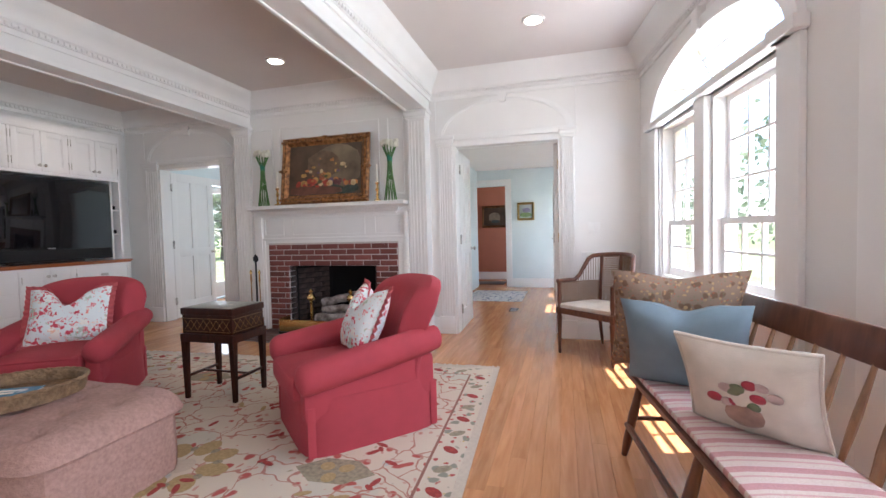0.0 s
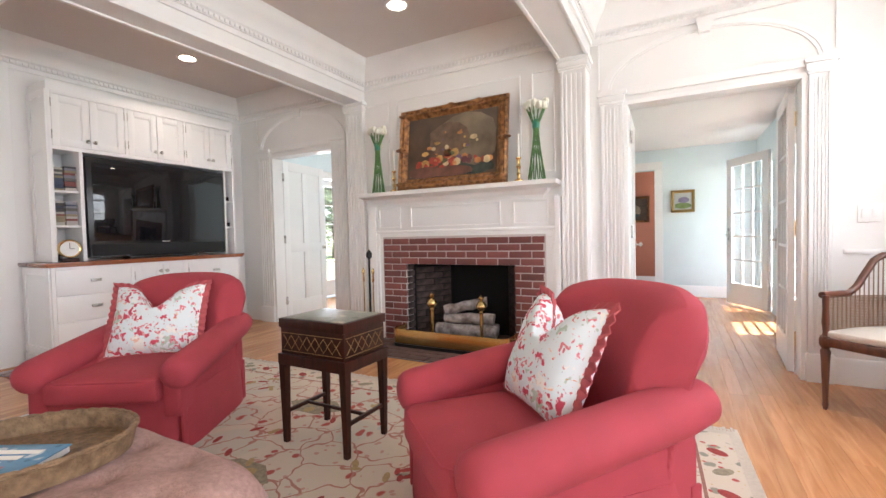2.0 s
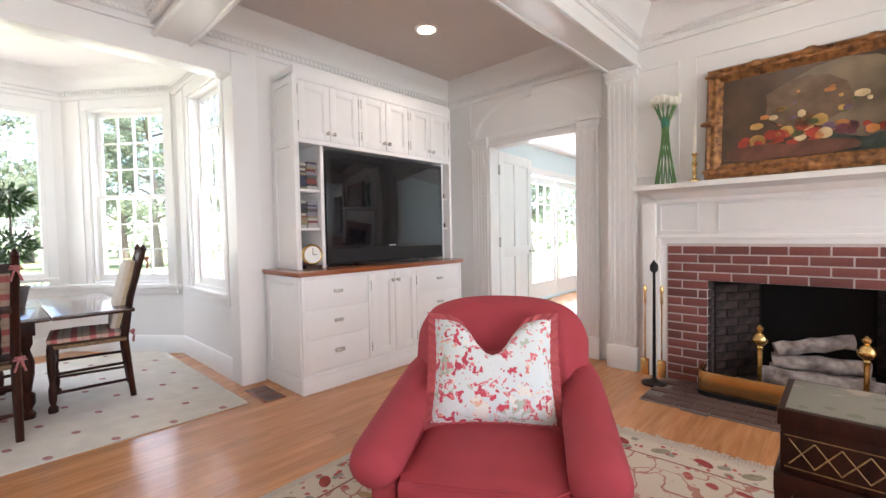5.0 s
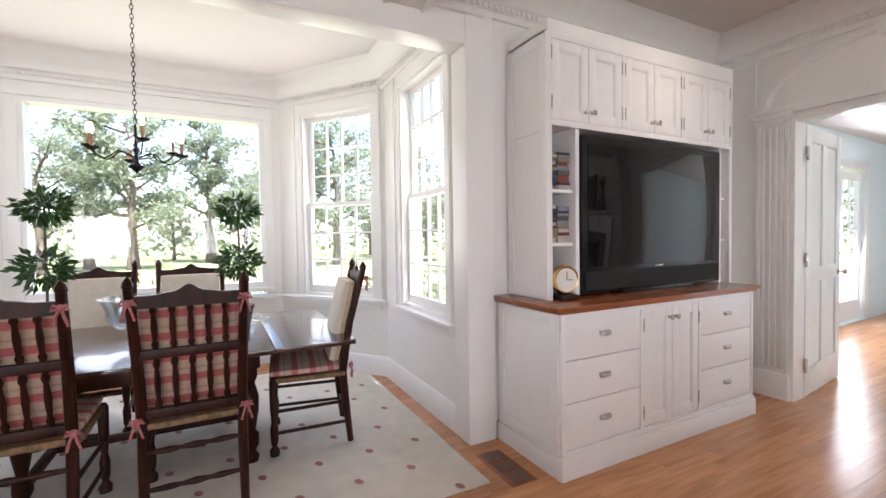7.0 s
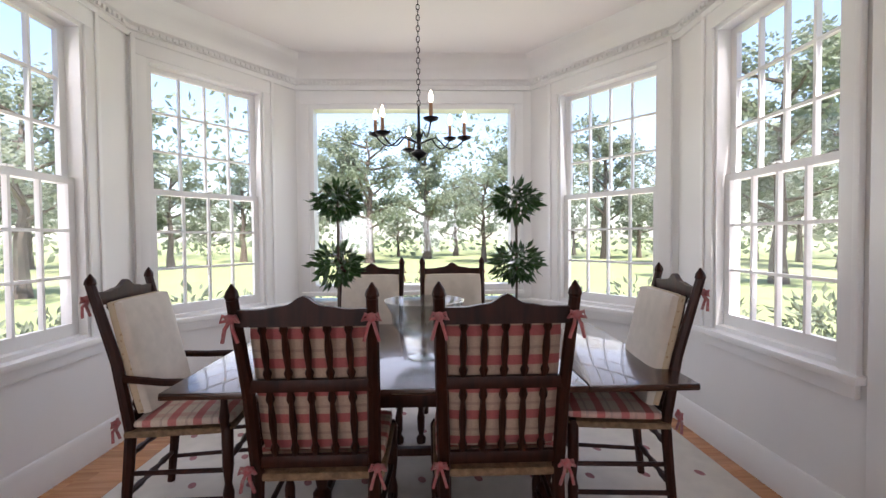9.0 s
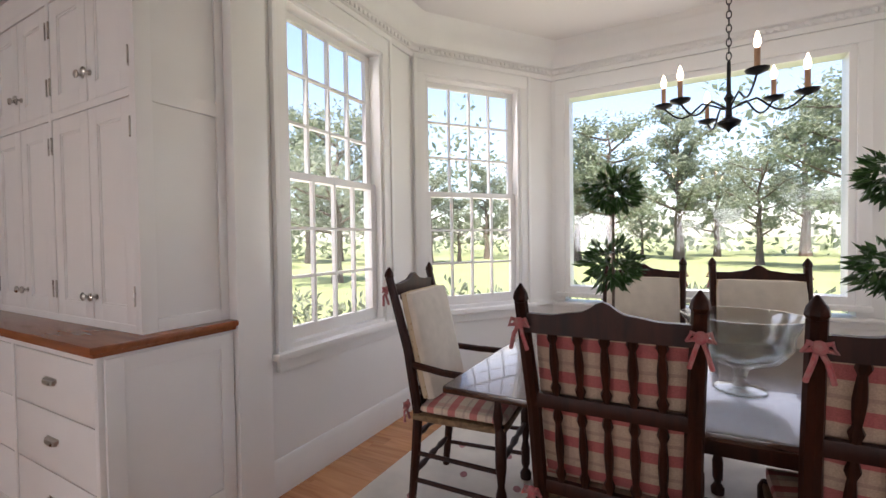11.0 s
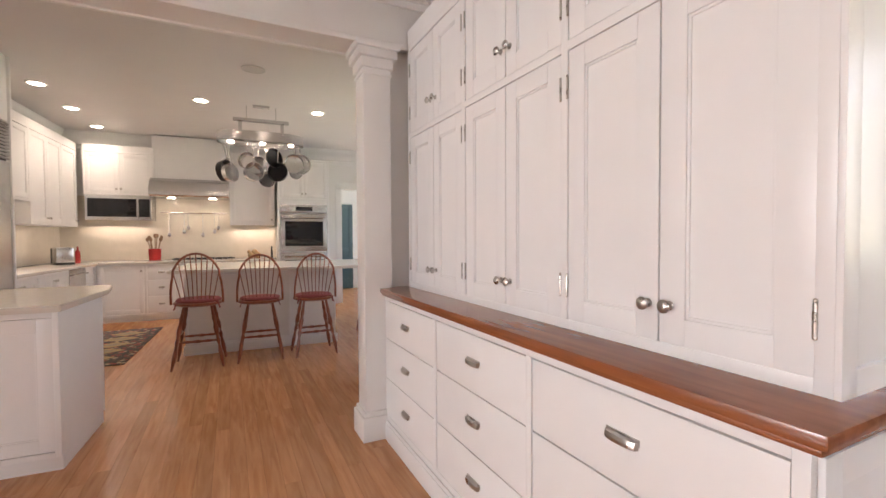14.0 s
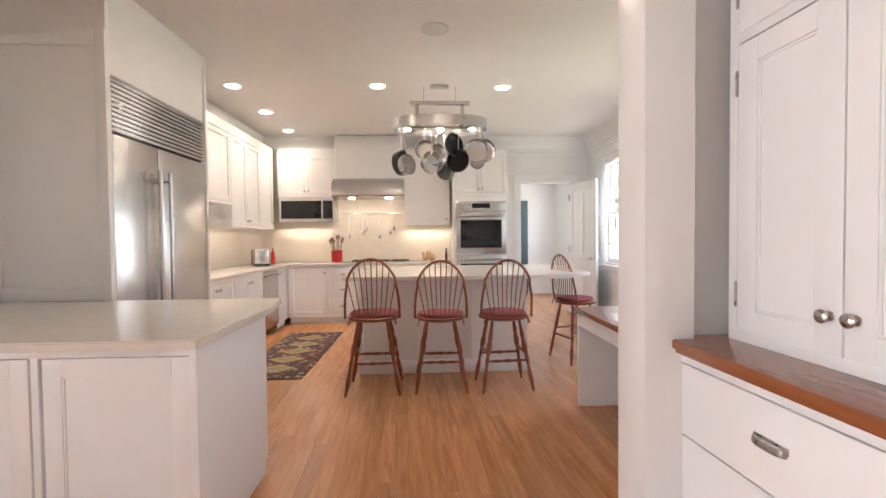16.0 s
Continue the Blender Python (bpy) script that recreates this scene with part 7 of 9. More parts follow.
ob = solid("striped_bench_pad", bm, M_STRIPE, "red and cream striped pad on the bench", "bench cushion")
ob.matrix_world = BNM
pillow("brown_cushion", BNM @ pose(0.08, 0.20, 0.465, 24, 0, 80), 0.56, 0.56, 0.18, M_BROWNPRINT, None, "large brown paisley cushion on the bench", 0.03, 0, 3)
pillow("blue_cushion", BNM @ pose(0.30, 0.19, 0.455, 27, 0, 66), 0.48, 0.46, 0.18, M_BLUECLOTH, None, "plain soft blue cushion on the bench", 0.05, 0, 4)
np_ = pillow("needlepoint_cushion", BNM @ pose(0.78, 0.23, 0.46, 24, 0, 45), 0.40, 0.37, 0.13, M_CREAM, M_CREAM, "cream needlepoint cushion with a flower basket", 0.0, 0, 5)
for nm, x, z, r, mat in [("basket_motif", 0.0, 0.13, 0.06, paint("needle_tan", (0.42, 0.26, 0.2)))] + [("flower_motif", 0.09 * math.cos(k * 0.9) * (0.5 + 0.5 * (k % 2)), 0.21 + 0.045 * math.sin(k * 1.3), 0.024, paint("needle_%d" % (k % 3), ((0.42, 0.05, 0.08), (0.6, 0.45, 0.42), (0.2, 0.24, 0.14))[k % 3])) for k in range(11)]:
    bm = bmesh.new()
    bm_ball(bm, (x, 0.0, z), r, 10, 6, (1, 0.22, 0.8))
    d_ = 0.065 * max(0.0, (1 - abs(x / 0.22) ** 2.6) * (1 - abs((z - 0.19) / 0.19) ** 2.6)) ** 0.5
    for v in bm.verts:
        v.co.y -= d_ - 0.001
    part(nm, bm, mat, np_)

# ---- cane chair ----
CC = pose(0.95, 4.14, 0, 0, 0, -42)
t = thing("cane_armchair", CC, "mahogany tub armchair with cane back and pale seat", "chair")
for x, y, front in ((-0.29, -0.24, 1), (0.29, -0.24, 1), (-0.22, 0.24, 0), (0.22, 0.24, 0)):
    bm = bmesh.new()
    if front:
        bm_lathe(bm, [(0.010, 0.0), (0.016, 0.03), (0.013, 0.05), (0.022, 0.30), (0.026, 0.35), (0.018, 0.365), (0.027, 0.38), (0.027, 0.44)], 12, Matrix.Translation((x, y, 0)))
    else:
        bm_tube(bm, [(x * 1.15, y + 0.10, 0.0), (x * 1.05, y + 0.04, 0.2), (x, y, 0.42)], 0.017, 8, radii=[0.014, 0.017, 0.02])
    part("leg", bm, M_MAHOG, t)
bm = bmesh.new()
bm_box(bm, (-0.315, -0.265, 0.38), (0.315, 0.25, 0.435), 0.012)
part("seat_frame", bm, M_MAHOG, t)
bm = bmesh.new()
bm_soft(bm, (-0.29, -0.25, 0.425), (0.29, 0.23, 0.475), 0.02, (0, 0, 0.014), 6)
part("seat_pad", bm, M_CREAM, t, "pale cream seat pad")
def tub(u, f=1.0):
    a = u * math.pi / 2
    return 0.31 * math.sin(a) * f, -0.24 + 0.53 * math.cos(a) ** 0.8 * f if abs(u) < 1 else -0.24
def tub_top(u):
    k = abs(u)
    return 0.92 - 0.06 * k * k if k < 0.55 else 0.90 - 0.22 * min(1, (k - 0.55) / 0.2) + 0.0 * k
US = [-1 + 2 * k / 28 for k in range(29)]
bm = bmesh.new()
bm_tube(bm, [(*tub(u), tub_top(u)) for u in US], 0.02, 10)
part("top_rail", bm, M_MAHOG, t)
for x in (-0.29, 0.29):
    bm = bmesh.new()
    bm_lathe(bm, [(0.02, 0.43), (0.014, 0.46), (0.02, 0.52), (0.016, 0.6), (0.018, 0.68)], 10, Matrix.Translation((x, -0.24, 0)))
    part("arm_post", bm, M_MAHOG, t)
for u in (-0.36, 0.0, 0.36):
    x, y = tub(u)
    bm = bmesh.new()
    bm_tube(bm, [(x * 0.95, y - 0.04, 0.43), (x, y, tub_top(u))], 0.016, 8)
    part("back_upright", bm, M_MAHOG, t)
M_CANE = material("woven_cane", (0.26, 0.15, 0.08), 0.6, vary=0.15, scale=80, bump=0.5, bump_scale=220)
for ua, ub in ((-0.98, -0.36), (-0.36, 0.0), (0.0, 0.36), (0.36, 0.98)):
    bm = bmesh.new()
    nn = 16
    for k in range(nn):
        u = ua + (ub - ua) * (k + 0.5) / nn
        x, y = tub(u)
        bm_tube(bm, [(x * 0.96, y - 0.02, 0.44), (x, y, tub_top(u) - 0.01)], 0.0036, 4)
    zlo, zhi = 0.46, min(tub_top(ua), tub_top(ub), tub_top((ua + ub) / 2)) - 0.02
    for j in range(22):
        z = zlo + (zhi - zlo) * j / 21
        bm_tube(bm, [(tub(ua + (ub - ua) * k / 8)[0] * (0.96 + 0.04 * j / 21), tub(ua + (ub - ua) * k / 8)[1] - 0.02 * (1 - j / 21), z) for k in range(9)], 0.0036, 4)
    part("cane_panel", bm, M_CANE, t, "woven cane panel")

# ---- dining table ----
TB = pose(-6.265, 0.515, 0)
t = thing("dining_table", TB, "long dark walnut draw-leaf dining table", "table")
TZ = 0.70
for nm, ya, yb in (("table_leaf", -1.07, -0.62), ("tabletop", -0.617, 0.617), ("table_leaf", 0.62, 1.07)):
    pbox(nm, (-0.66, ya, TZ - 0.03), (0.64, yb, TZ), wood("table_top_wood", (0.028, 0.012, 0.008), (0.075, 0.03, 0.018), 0.26, (14, 1.2, 14), coat=0.5) if nm == "table_leaf" and ya < 0 else bpy.data.materials["table_top_wood"], t, 0.008)
pbox("apron", (-0.52, -0.55, TZ - 0.13), (0.50, 0.55, TZ - 0.03), M_DARKWOOD, t, 0.004)
for x in (-0.44, 0.42):
    for y in (-0.50, 0.50):
        bm = bmesh.new()
        bm_lathe(bm, [(0.035, 0), (0.04, 0.03), (0.02, 0.06), (0.04, 0.10), (0.04, 0.16), (0.022, 0.18), (0.042, 0.30), (0.045, 0.38), (0.024, 0.46), (0.04, 0.50), (0.04, TZ - 0.03)], 14, Matrix.Translation((x, y, 0.01)))
        part("leg", bm, M_DARKWOOD, t)
for y in (-0.5, 0.5):
    pbox("stretcher", (-0.44, y - 0.02, 0.11), (0.42, y + 0.02, 0.15), M_DARKWOOD, t, 0.004)
pbox("stretcher", (-0.03, -0.5, 0.11), (0.01, 0.5, 0.15), M_DARKWOOD, t, 0.004)


# ---- dining chairs ----
def dining_chair(m, arms=False, back="plaid", label=""):
    """Faces -y; its back is at +y."""
    t = thing("dining_chair", m, label, "chair", "dining chairs")
    for sx in (-1, 1):
        bm = bmesh.new()
        pts = [(sx * 0.205, 0.24, 0.0), (sx * 0.205, 0.215, 0.25), (sx * 0.205, 0.20, 0.45), (sx * 0.212, 0.245, 0.75), (sx * 0.222, 0.335, 1.09)]
        bm_tube(bm, pts, 0.022, 8, radii=[0.019, 0.023, 0.024, 0.023, 0.02])
        bm_lathe(bm, [(0.016, 0), (0.024, 0.012), (0.02, 0.03), (0.003, 0.055)], 8, Matrix.Translation((sx * 0.222, 0.335, 1.085)))
        part("back_post", bm, M_DARKWOOD, t)
        bm = bmesh.new()
        bm_lathe(bm, [(0.028, 0), (0.03, 0.03), (0.014, 0.055), (0.022, 0.08), (0.024, 0.16), (0.015, 0.2), (0.024, 0.28), (0.025, 0.44 if not arms else 0.44), (0.014, 0.46)], 10, Matrix.Translation((sx * 0.23, -0.21, 0)))
        part("front_leg", bm, M_DARKWOOD, t)
        for z in (0.13, 0.26):
            bm = bmesh.new()
            bm_tube(bm, [(sx * 0.23, -0.21, z), (sx * 0.206, 0.225, z)], 0.011, 8)
            part("side_stretcher", bm, M_DARKWOOD, t)
    for y, z in ((-0.21, 0.30), (0.225, 0.16), (0.22, 0.33)):
        bm = bmesh.new()
        bm_tube(bm, [(-0.21, y, z), (-0.1, y, z), (-0.06, y, z), (0, y, z), (0.06, y, z), (0.1, y, z), (0.21, y, z)], 0.012, 8, radii=[0.009, 0.016, 0.010, 0.018, 0.010, 0.016, 0.009])
        part("stretcher", bm, M_DARKWOOD, t)
    bm = bmesh.new()
    bm_soft(bm, (-0.245, -0.235, 0.425), (0.245, 0.215, 0.462), 0.016, cuts=5)
    part("rush_seat", bm, M_WICKER, t, "woven rush seat")
    bm = bmesh.new()
    nn = 24
    vs = []
    for y in (-0.012, 0.012):
        lo_ = [bm.verts.new((-0.21 + 0.42 * k / nn, 0.325 + y, 1.0)) for k in range(nn + 1)]
        hi_ = [bm.verts.new((-0.21 + 0.42 * k / nn, 0.325 + y, 1.055 + 0.035 * math.exp(-((k / nn - 0.5) / 0.16) ** 2) + 0.008 * math.cos((k / nn - 0.5) * 26) * math.exp(-((k / nn - 0.5) / 0.22) ** 2))) for k in range(nn + 1)]
        vs.append((lo_, hi_))
    for (la, ha) in vs:
        for k in range(nn):
            bm.faces.new((la[k], la[k + 1], ha[k + 1], ha[k]))
    for k in range(nn):
        bm.faces.new((vs[0][1][k], vs[0][1][k + 1], vs[1][1][k + 1], vs[1][1][k]))
        bm.faces.new((vs[0][0][k], vs[1][0][k], vs[1][0][k + 1], vs[0][0][k + 1]))
    part("crest_rail", bm, M_DARKWOOD, t)
    def by(z):
        return 0.20 + 0.135 * ((z - 0.45) / 0.64) ** 1.3
    for z in (0.785, 0.50):
        bm = bmesh.new()
        bm_box(bm, (-0.21, by(z) - 0.012, z - 0.022), (0.21, by(z) + 0.012, z + 0.022), 0.006)
        part("cross_rail", bm, M_DARKWOOD, t)
    for k in range(5):
        x = -0.14 + 0.07 * k
        for za, zb in ((0.52, 0.765), (0.807, 1.01)):
            bm = bmesh.new()
            bm_tube(bm, [(x, by(za + (zb - za) * f), za + (zb - za) * f) for f in (0, 0.12, 0.2, 0.35, 0.5, 0.65, 0.8, 0.88, 1)], 0.012, 8, radii=[0.009, 0.016, 0.009, 0.012, 0.014, 0.012, 0.009, 0.016, 0.009])
            part("spindle", bm, M_DARKWOOD, t)
    if arms:
        for sx in (-1, 1):
            bm = bmesh.new()
            bm_tube(bm, [(sx * 0.21, 0.225, 0.68), (sx * 0.235, 0.05, 0.665), (sx * 0.25, -0.18, 0.66), (sx * 0.25, -0.25, 0.645)], 0.017, 8)
            part("arm", bm, M_DARKWOOD, t)
            bm = bmesh.new()
            bm_lathe(bm, [(0.014, 0.44), (0.022, 0.5), (0.014, 0.56), (0.018, 0.655)], 10, Matrix.Translation((sx * 0.235, -0.2, 0)))
            part("arm_post", bm, M_DARKWOOD, t)
    bm = bmesh.new()
    bm_soft(bm, (-0.235, -0.235, 0.463), (0.235, 0.18, 0.505), 0.02, (0, 0, 0.012), 6)
    pd = part("seat_pad", bm, M_PLAIDH, t, "red plaid seat pad")
    bm = bmesh.new()
    sl = bm_soft(bm, (-0.203, -0.028, 0.0), (0.203, 0.028, 0.515), 0.022, (0, 0.012, 0), 7)
    bmesh.ops.transform(bm, matrix=Matrix.Translation((0, 0.135, 0.515)) @ Matrix.Rotation(radians(-13), 4, "X"), verts=bm.verts)
    bp_ = part("back_pad", bm, M_PLAIDV if back == "plaid" else M_CREAM, t, "tied back cushion")
    if back != "plaid":
        bm = bmesh.new()
        bm_soft(bm, (-0.207, -0.004, 0.008), (0.207, 0.034, 0.520), 0.015, cuts=5)
        bmesh.ops.transform(bm, matrix=Matrix.Translation((0, 0.142, 0.515)) @ Matrix.Rotation(radians(-13), 4, "X"), verts=bm.verts)
        part("pad_lining", bm, M_DIAMOND, bp_, "patterned lining")
    for sx, z, yy_ in ((-1, 1.03, 0.33), (1, 1.03, 0.33), (-1, 0.49, 0.225), (1, 0.49, 0.225)):
        bm = bmesh.new()
        c = Vector((sx * 0.222, yy_ + 0.012, z))
        for q in (-1, 1):
            bm_tube(bm, [c, c + Vector((q * 0.02, 0.018, 0.012)), c + Vector((q * 0.028, 0.014, -0.008)), c + Vector((q * 0.008, 0.008, -0.004))], 0.0065, 6)
            bm_tube(bm, [c, c + Vector((q * 0.012, 0.02, -0.03)), c + Vector((q * 0.024, 0.012, -0.075))], 0.006, 6)
        bm_ball(bm, c + Vector((0, 0.012, 0)), 0.016, 8, 6)
        part("tie_bow", bm, M_TIECLOTH, pd if z < 0.7 else bp_)
    return t


LBP = "dark spindle-back dining chair with plaid cushions"
LBC = "dark spindle-back dining chair with cream back pad"
for y in (0.094, 0.753):
    dining_chair(pose(-5.665, y, 0.012, 0, 0, -90), False, "plaid", LBP)
dining_chair(pose(-6.045, 1.375, 0.012, 0, 0, -7), False, "cream", LBC)
dining_chair(pose(-6.07, -0.63, 0.012, 0, 0, 185), True, "cream", "dark spindle-back dining armchair with cream back pad")
for y in (0.07, 0.667):
    dining_chair(pose(-6.83, y, 0.012, 0, 0, 90), False, "cream", LBC)

# ---- dining rug ----
t = thing("dining_rug", pose(0, 0, 0), "pale cream wool rug with small pink flowers", "rug")
M_RUG2 = material("cream_wool", (0.74, 0.69, 0.61), 0.95, vary=0.07, scale=8, bump=0.5, bump_scale=260)
pbox("rug_weave", (-7.55, -1.15, 0.001), (-5.0, 2.11, 0.011), M_RUG2, t, 0.004)
M_RUGPINK = material("rug_pink", (0.48, 0.22, 0.22), 0.95, vary=0.2, scale=60)
for i in range(9):
    for j in range(11):
        x, y = -7.36 + i * 0.29, -1.05 + j * 0.30 + (0.15 if i % 2 else 0)
        if y < 2.0:
            flat_shape("flower_motif", petal(x, y, -0.03, 0.03, 0.4, 0.02), 0.0112, M_RUGPINK, t)

# ---- table pieces ----
M_LEAF = material("glossy_leaf", (0.05, 0.13, 0.03), 0.35, vary=0.3, scale=12)
M_BARK = material("bark", (0.17, 0.13, 0.10), 0.9, vary=0.25, scale=30, bump=0.6, bump_scale=60)
M_TERRACOTTA = material("dark_pot", (0.10, 0.08, 0.07), 0.6, vary=0.15, scale=12)


def leaf_cluster(bm, c, r, count, rnd, size=0.05, flat=1.0):
    for k in range(count):
        z = rnd.uniform(-1, 1)
        a = rnd.uniform(0, 6.283)
        q = math.sqrt(1 - z * z)
        d = Vector((q * math.cos(a), q * math.sin(a), z * flat))
        p = Vector(c) + d * r * rnd.uniform(0.55, 1.05)
        s = d.cross(Vector((rnd.uniform(-1, 1), rnd.uniform(-1, 1), rnd.uniform(-1, 1)))).normalized()
        u = (d * rnd.uniform(0.3, 1.0) + s.cross(d) * rnd.uniform(-0.8, 0.8) + Vector((0, 0, rnd.uniform(-0.6, 0.2)))).normalized()
        s = u.cross(d + Vector((0.01, 0, 0))).normalized()
        ln_, wd = size * rnd.uniform(0.7, 1.3), size * 0.42
        nrm = u.cross(s) * 0.12 * ln_
        v = [bm.verts.new(p), bm.verts.new(p + u * ln_ * 0.5 + s * wd / 2 + nrm), bm.verts.new(p + u * ln_ - nrm), bm.verts.new(p + u * ln_ * 0.5 - s * wd / 2 + nrm), bm.verts.new(p + u * ln_ * 0.5)]
        bm.faces.new((v[0], v[1], v[4]))
        bm.faces.new((v[1], v[2], v[4]))
        bm.faces.new((v[2], v[3], v[4]))
        bm.faces.new((v[3], v[0], v[4]))


for k, (x, y) in enumerate(((-6.36, -0.01), (-6.37, 0.99))):
    t = thing("topiary", pose(x, y, TZ + 0.001), "double-ball leafy topiary in a small pot", "plant", "topiaries")
    rnd = random.Random(k + 40)
    bm = bmesh.new()
    bm_lathe(bm, [(0.06, 0), (0.062, 0.01), (0.085, 0.13), (0.092, 0.135), (0.092, 0.155), (0.08, 0.155), (0.075, 0.14)], 18)
    part("pot", bm, M_TERRACOTTA, t)
    bm = bmesh.new()
    bm_tube(bm, [(0, 0, 0.13), (0.006, 0.004, 0.4), (-0.004, 0.002, 0.80)], 0.007, 8)
    part("trunk", bm, M_BARK, t)
    for z, r, c in ((0.45, 0.12, 300), (0.80, 0.11, 280)):
        bm = bmesh.new()
        leaf_cluster(bm, (0, 0, z), r, c, rnd, 0.06, 0.75)
        part("foliage_ball", bm, M_LEAF, t, smooth=False)
M_CLEAR = glass("clear_bowl_glass", (0.86, 0.88, 0.88), 0.02, 0.16)
t = thing("glass_bowl", pose(-6.08, 0.473, TZ + 0.001), "footed clear glass bowl on the table", "bowl")
bm = bmesh.new()
bm_lathe(bm, [(0.085, 0), (0.085, 0.008), (0.03, 0.02), (0.018, 0.05), (0.03, 0.085), (0.12, 0.12), (0.16, 0.17), (0.165, 0.22), (0.20, 0.285), (0.193, 0.285), (0.158, 0.22), (0.15, 0.17), (0.11, 0.13), (0.01, 0.10)], 28)
part("bowl", bm, M_CLEAR, t)

# ---- chandelier ----
CX, CY = -6.26, 0.45
t = thing("candle_chandelier", pose(CX, CY, 0.185) @ Matrix.Scale(0.85, 4), "dark iron chandelier with six candle lamps on chain", "chandelier")
bm = bmesh.new()
bm_lathe(bm, [(0.002, 1.785), (0.012, 1.80), (0.05, 1.825), (0.052, 1.835), (0.015, 1.86), (0.012, 1.93), (0.022, 1.95), (0.01, 1.97), (0.008, 2.12), (0.002, 2.13)], 14)
part("hub", bm, M_IRON, t)
M_BULB = material("lit_bulb", (1.0, 0.75, 0.5), 0.3, vary=0, emit=4.0)
M_CWAX = material("aged_candle_sleeve", (0.45, 0.26, 0.15), 0.6, vary=0.1, scale=20)
for k in range(6):
    a = radians(15 + 60 * k)
    c, s = math.cos(a), math.sin(a)
    lift = 0.06 if k % 2 == 0 else 0.0
    bm = bmesh.new()
    pts = []
    for q in range(13):
        f = q / 12
        r = 0.02 + 0.27 * f
        z = 1.90 + 0.03 * math.sin(f * 3.0) - 0.075 * math.sin(max(0, f - 0.35) / 0.65 * math.pi) + (lift) * f
        pts.append((r * c, r * s, z))
    bm_tube(bm, pts, 0.005, 6)
    arm = part("arm", bm, M_IRON, t)
    p = pts[-1]
    bm = bmesh.new()
    bm_lathe(bm, [(0.006, -0.01), (0.04, 0.005), (0.045, 0.015), (0.012, 0.012)], 14, Matrix.Translation(p))
    part("drip_pan", bm, M_IRON, arm)
    bm = bmesh.new()
    bm_lathe(bm, [(0.011, 0.01), (0.011, 0.10)], 10, Matrix.Translation(p))
    part("candle_sleeve", bm, M_CWAX, arm, "aged cream candle sleeve")
    bm = bmesh.new()
    bm_lathe(bm, [(0.006, 0.10), (0.014, 0.12), (0.012, 0.14), (0.003, 0.17), (0.001, 0.172)], 10, Matrix.Translation(p))
    part("bulb", bm, M_BULB, arm, "lit flame bulb")
z = 2.13
k = 0
CHAIN_TOP = (CEIL - 0.185) / 0.85
while z < CHAIN_TOP - 0.02:
    bm = bmesh.new()
    ring = []
    for q in range(12):
        a = 2 * math.pi * q / 12
        x_, z_ = 0.010 * math.cos(a), 0.020 * math.sin(a)
        ring.append((x_ if k % 2 else 0, 0 if k % 2 else x_, z + 0.018 + z_))
    bm_tube(bm, ring, 0.0028, 5, closed=True)
    part("chain_link", bm, M_IRON, t)
    z += 0.033
    k += 1
bm = bmesh.new()
bm_lathe(bm, [(0.06, CHAIN_TOP - 0.001), (0.055, CHAIN_TOP - 0.02), (0.01, CHAIN_TOP - 0.035)], 16)
part("ceiling_rose", bm, M_IRON, t)

# ---- floor vents, switch plate, ceiling lamps ----
def floor_vent(m, w, d):
    t = thing("floor_vent", m, "wooden floor vent set in the oak boards", "vent")
    pbox("frame", (-w / 2, -d / 2, 0), (w / 2, d / 2, 0.004), M_CHERRY, t, 0.001)
    for k in range(3):
        x = -w / 2 + w * (k + 0.5) / 3
        pbox("grille", (x - w / 6 + 0.012, -d / 2 + 0.02, 0.004), (x + w / 6 - 0.012, d / 2 - 0.02, 0.0055), M_MAHOG, t, 0)


floor_vent(pose(-5.09, 2.27, 0.001, 0, 0, 0), 0.36, 0.16)
floor_vent(pose(-0.1, 6.3, 0.001, 0, 0, 90), 0.3, 0.12)
t = thing("light_switch_plate", pose(0.93, N - 0.001, 1.17), "white double light switch plate on the wall", "light switch")
pbox("plate", (-0.06, -0.008, -0.06), (0.06, 0, 0.06), M_TRIM, t, 0.003)
for x in (-0.025, 0.025):
    pbox("rocker", (x - 0.016, -0.013, -0.033), (x + 0.016, -0.007, 0.033), M_TRIM, t, 0.002)
M_LAMP = material("lit_lamp", (1.0, 0.86, 0.68), 0.4, vary=0, emit=10.0)
for x, y in CANS:
    ROOM[0] = KITCHEN if y < -4 else HERE
    t = thing("recessed_downlight", pose(x, y, CEIL), "white round recessed ceiling downlight, lit", "ceiling light", "downlights")
    bm = bmesh.new()
    bm_lathe(bm, [(0.07, -0.001), (0.095, -0.001), (0.095, -0.010), (0.085, -0.018), (0.07, -0.012)], 24)
    part("trim_ring", bm, M_TRIM, t)
    bm = bmesh.new()
    bm_lathe(bm, [(0.069, -0.0015), (0.069, -0.013), (0.001, -0.014)], 20)
    part("lamp_face", bm, M_LAMP, t, "glowing lamp face")

# ---- kitchen ----
ROOM[0] = KITCHEN
M_SPLASH = material("cream_tile", (0.72, 0.66, 0.56), 0.25, vary=0.03, scale=10)
M_OVENGLASS = material("dark_oven_glass", (0.012, 0.012, 0.014), 0.08, vary=0)
M_STOOL = wood("cherry_stool", (0.16, 0.04, 0.02), (0.34, 0.10, 0.045), 0.3, (10, 10, 1.5), coat=0.2)
M_STOOLPAD = material("wine_pad", (0.30, 0.08, 0.08), 0.9, vary=0.15, scale=60, bump=0.3, bump_scale=300)


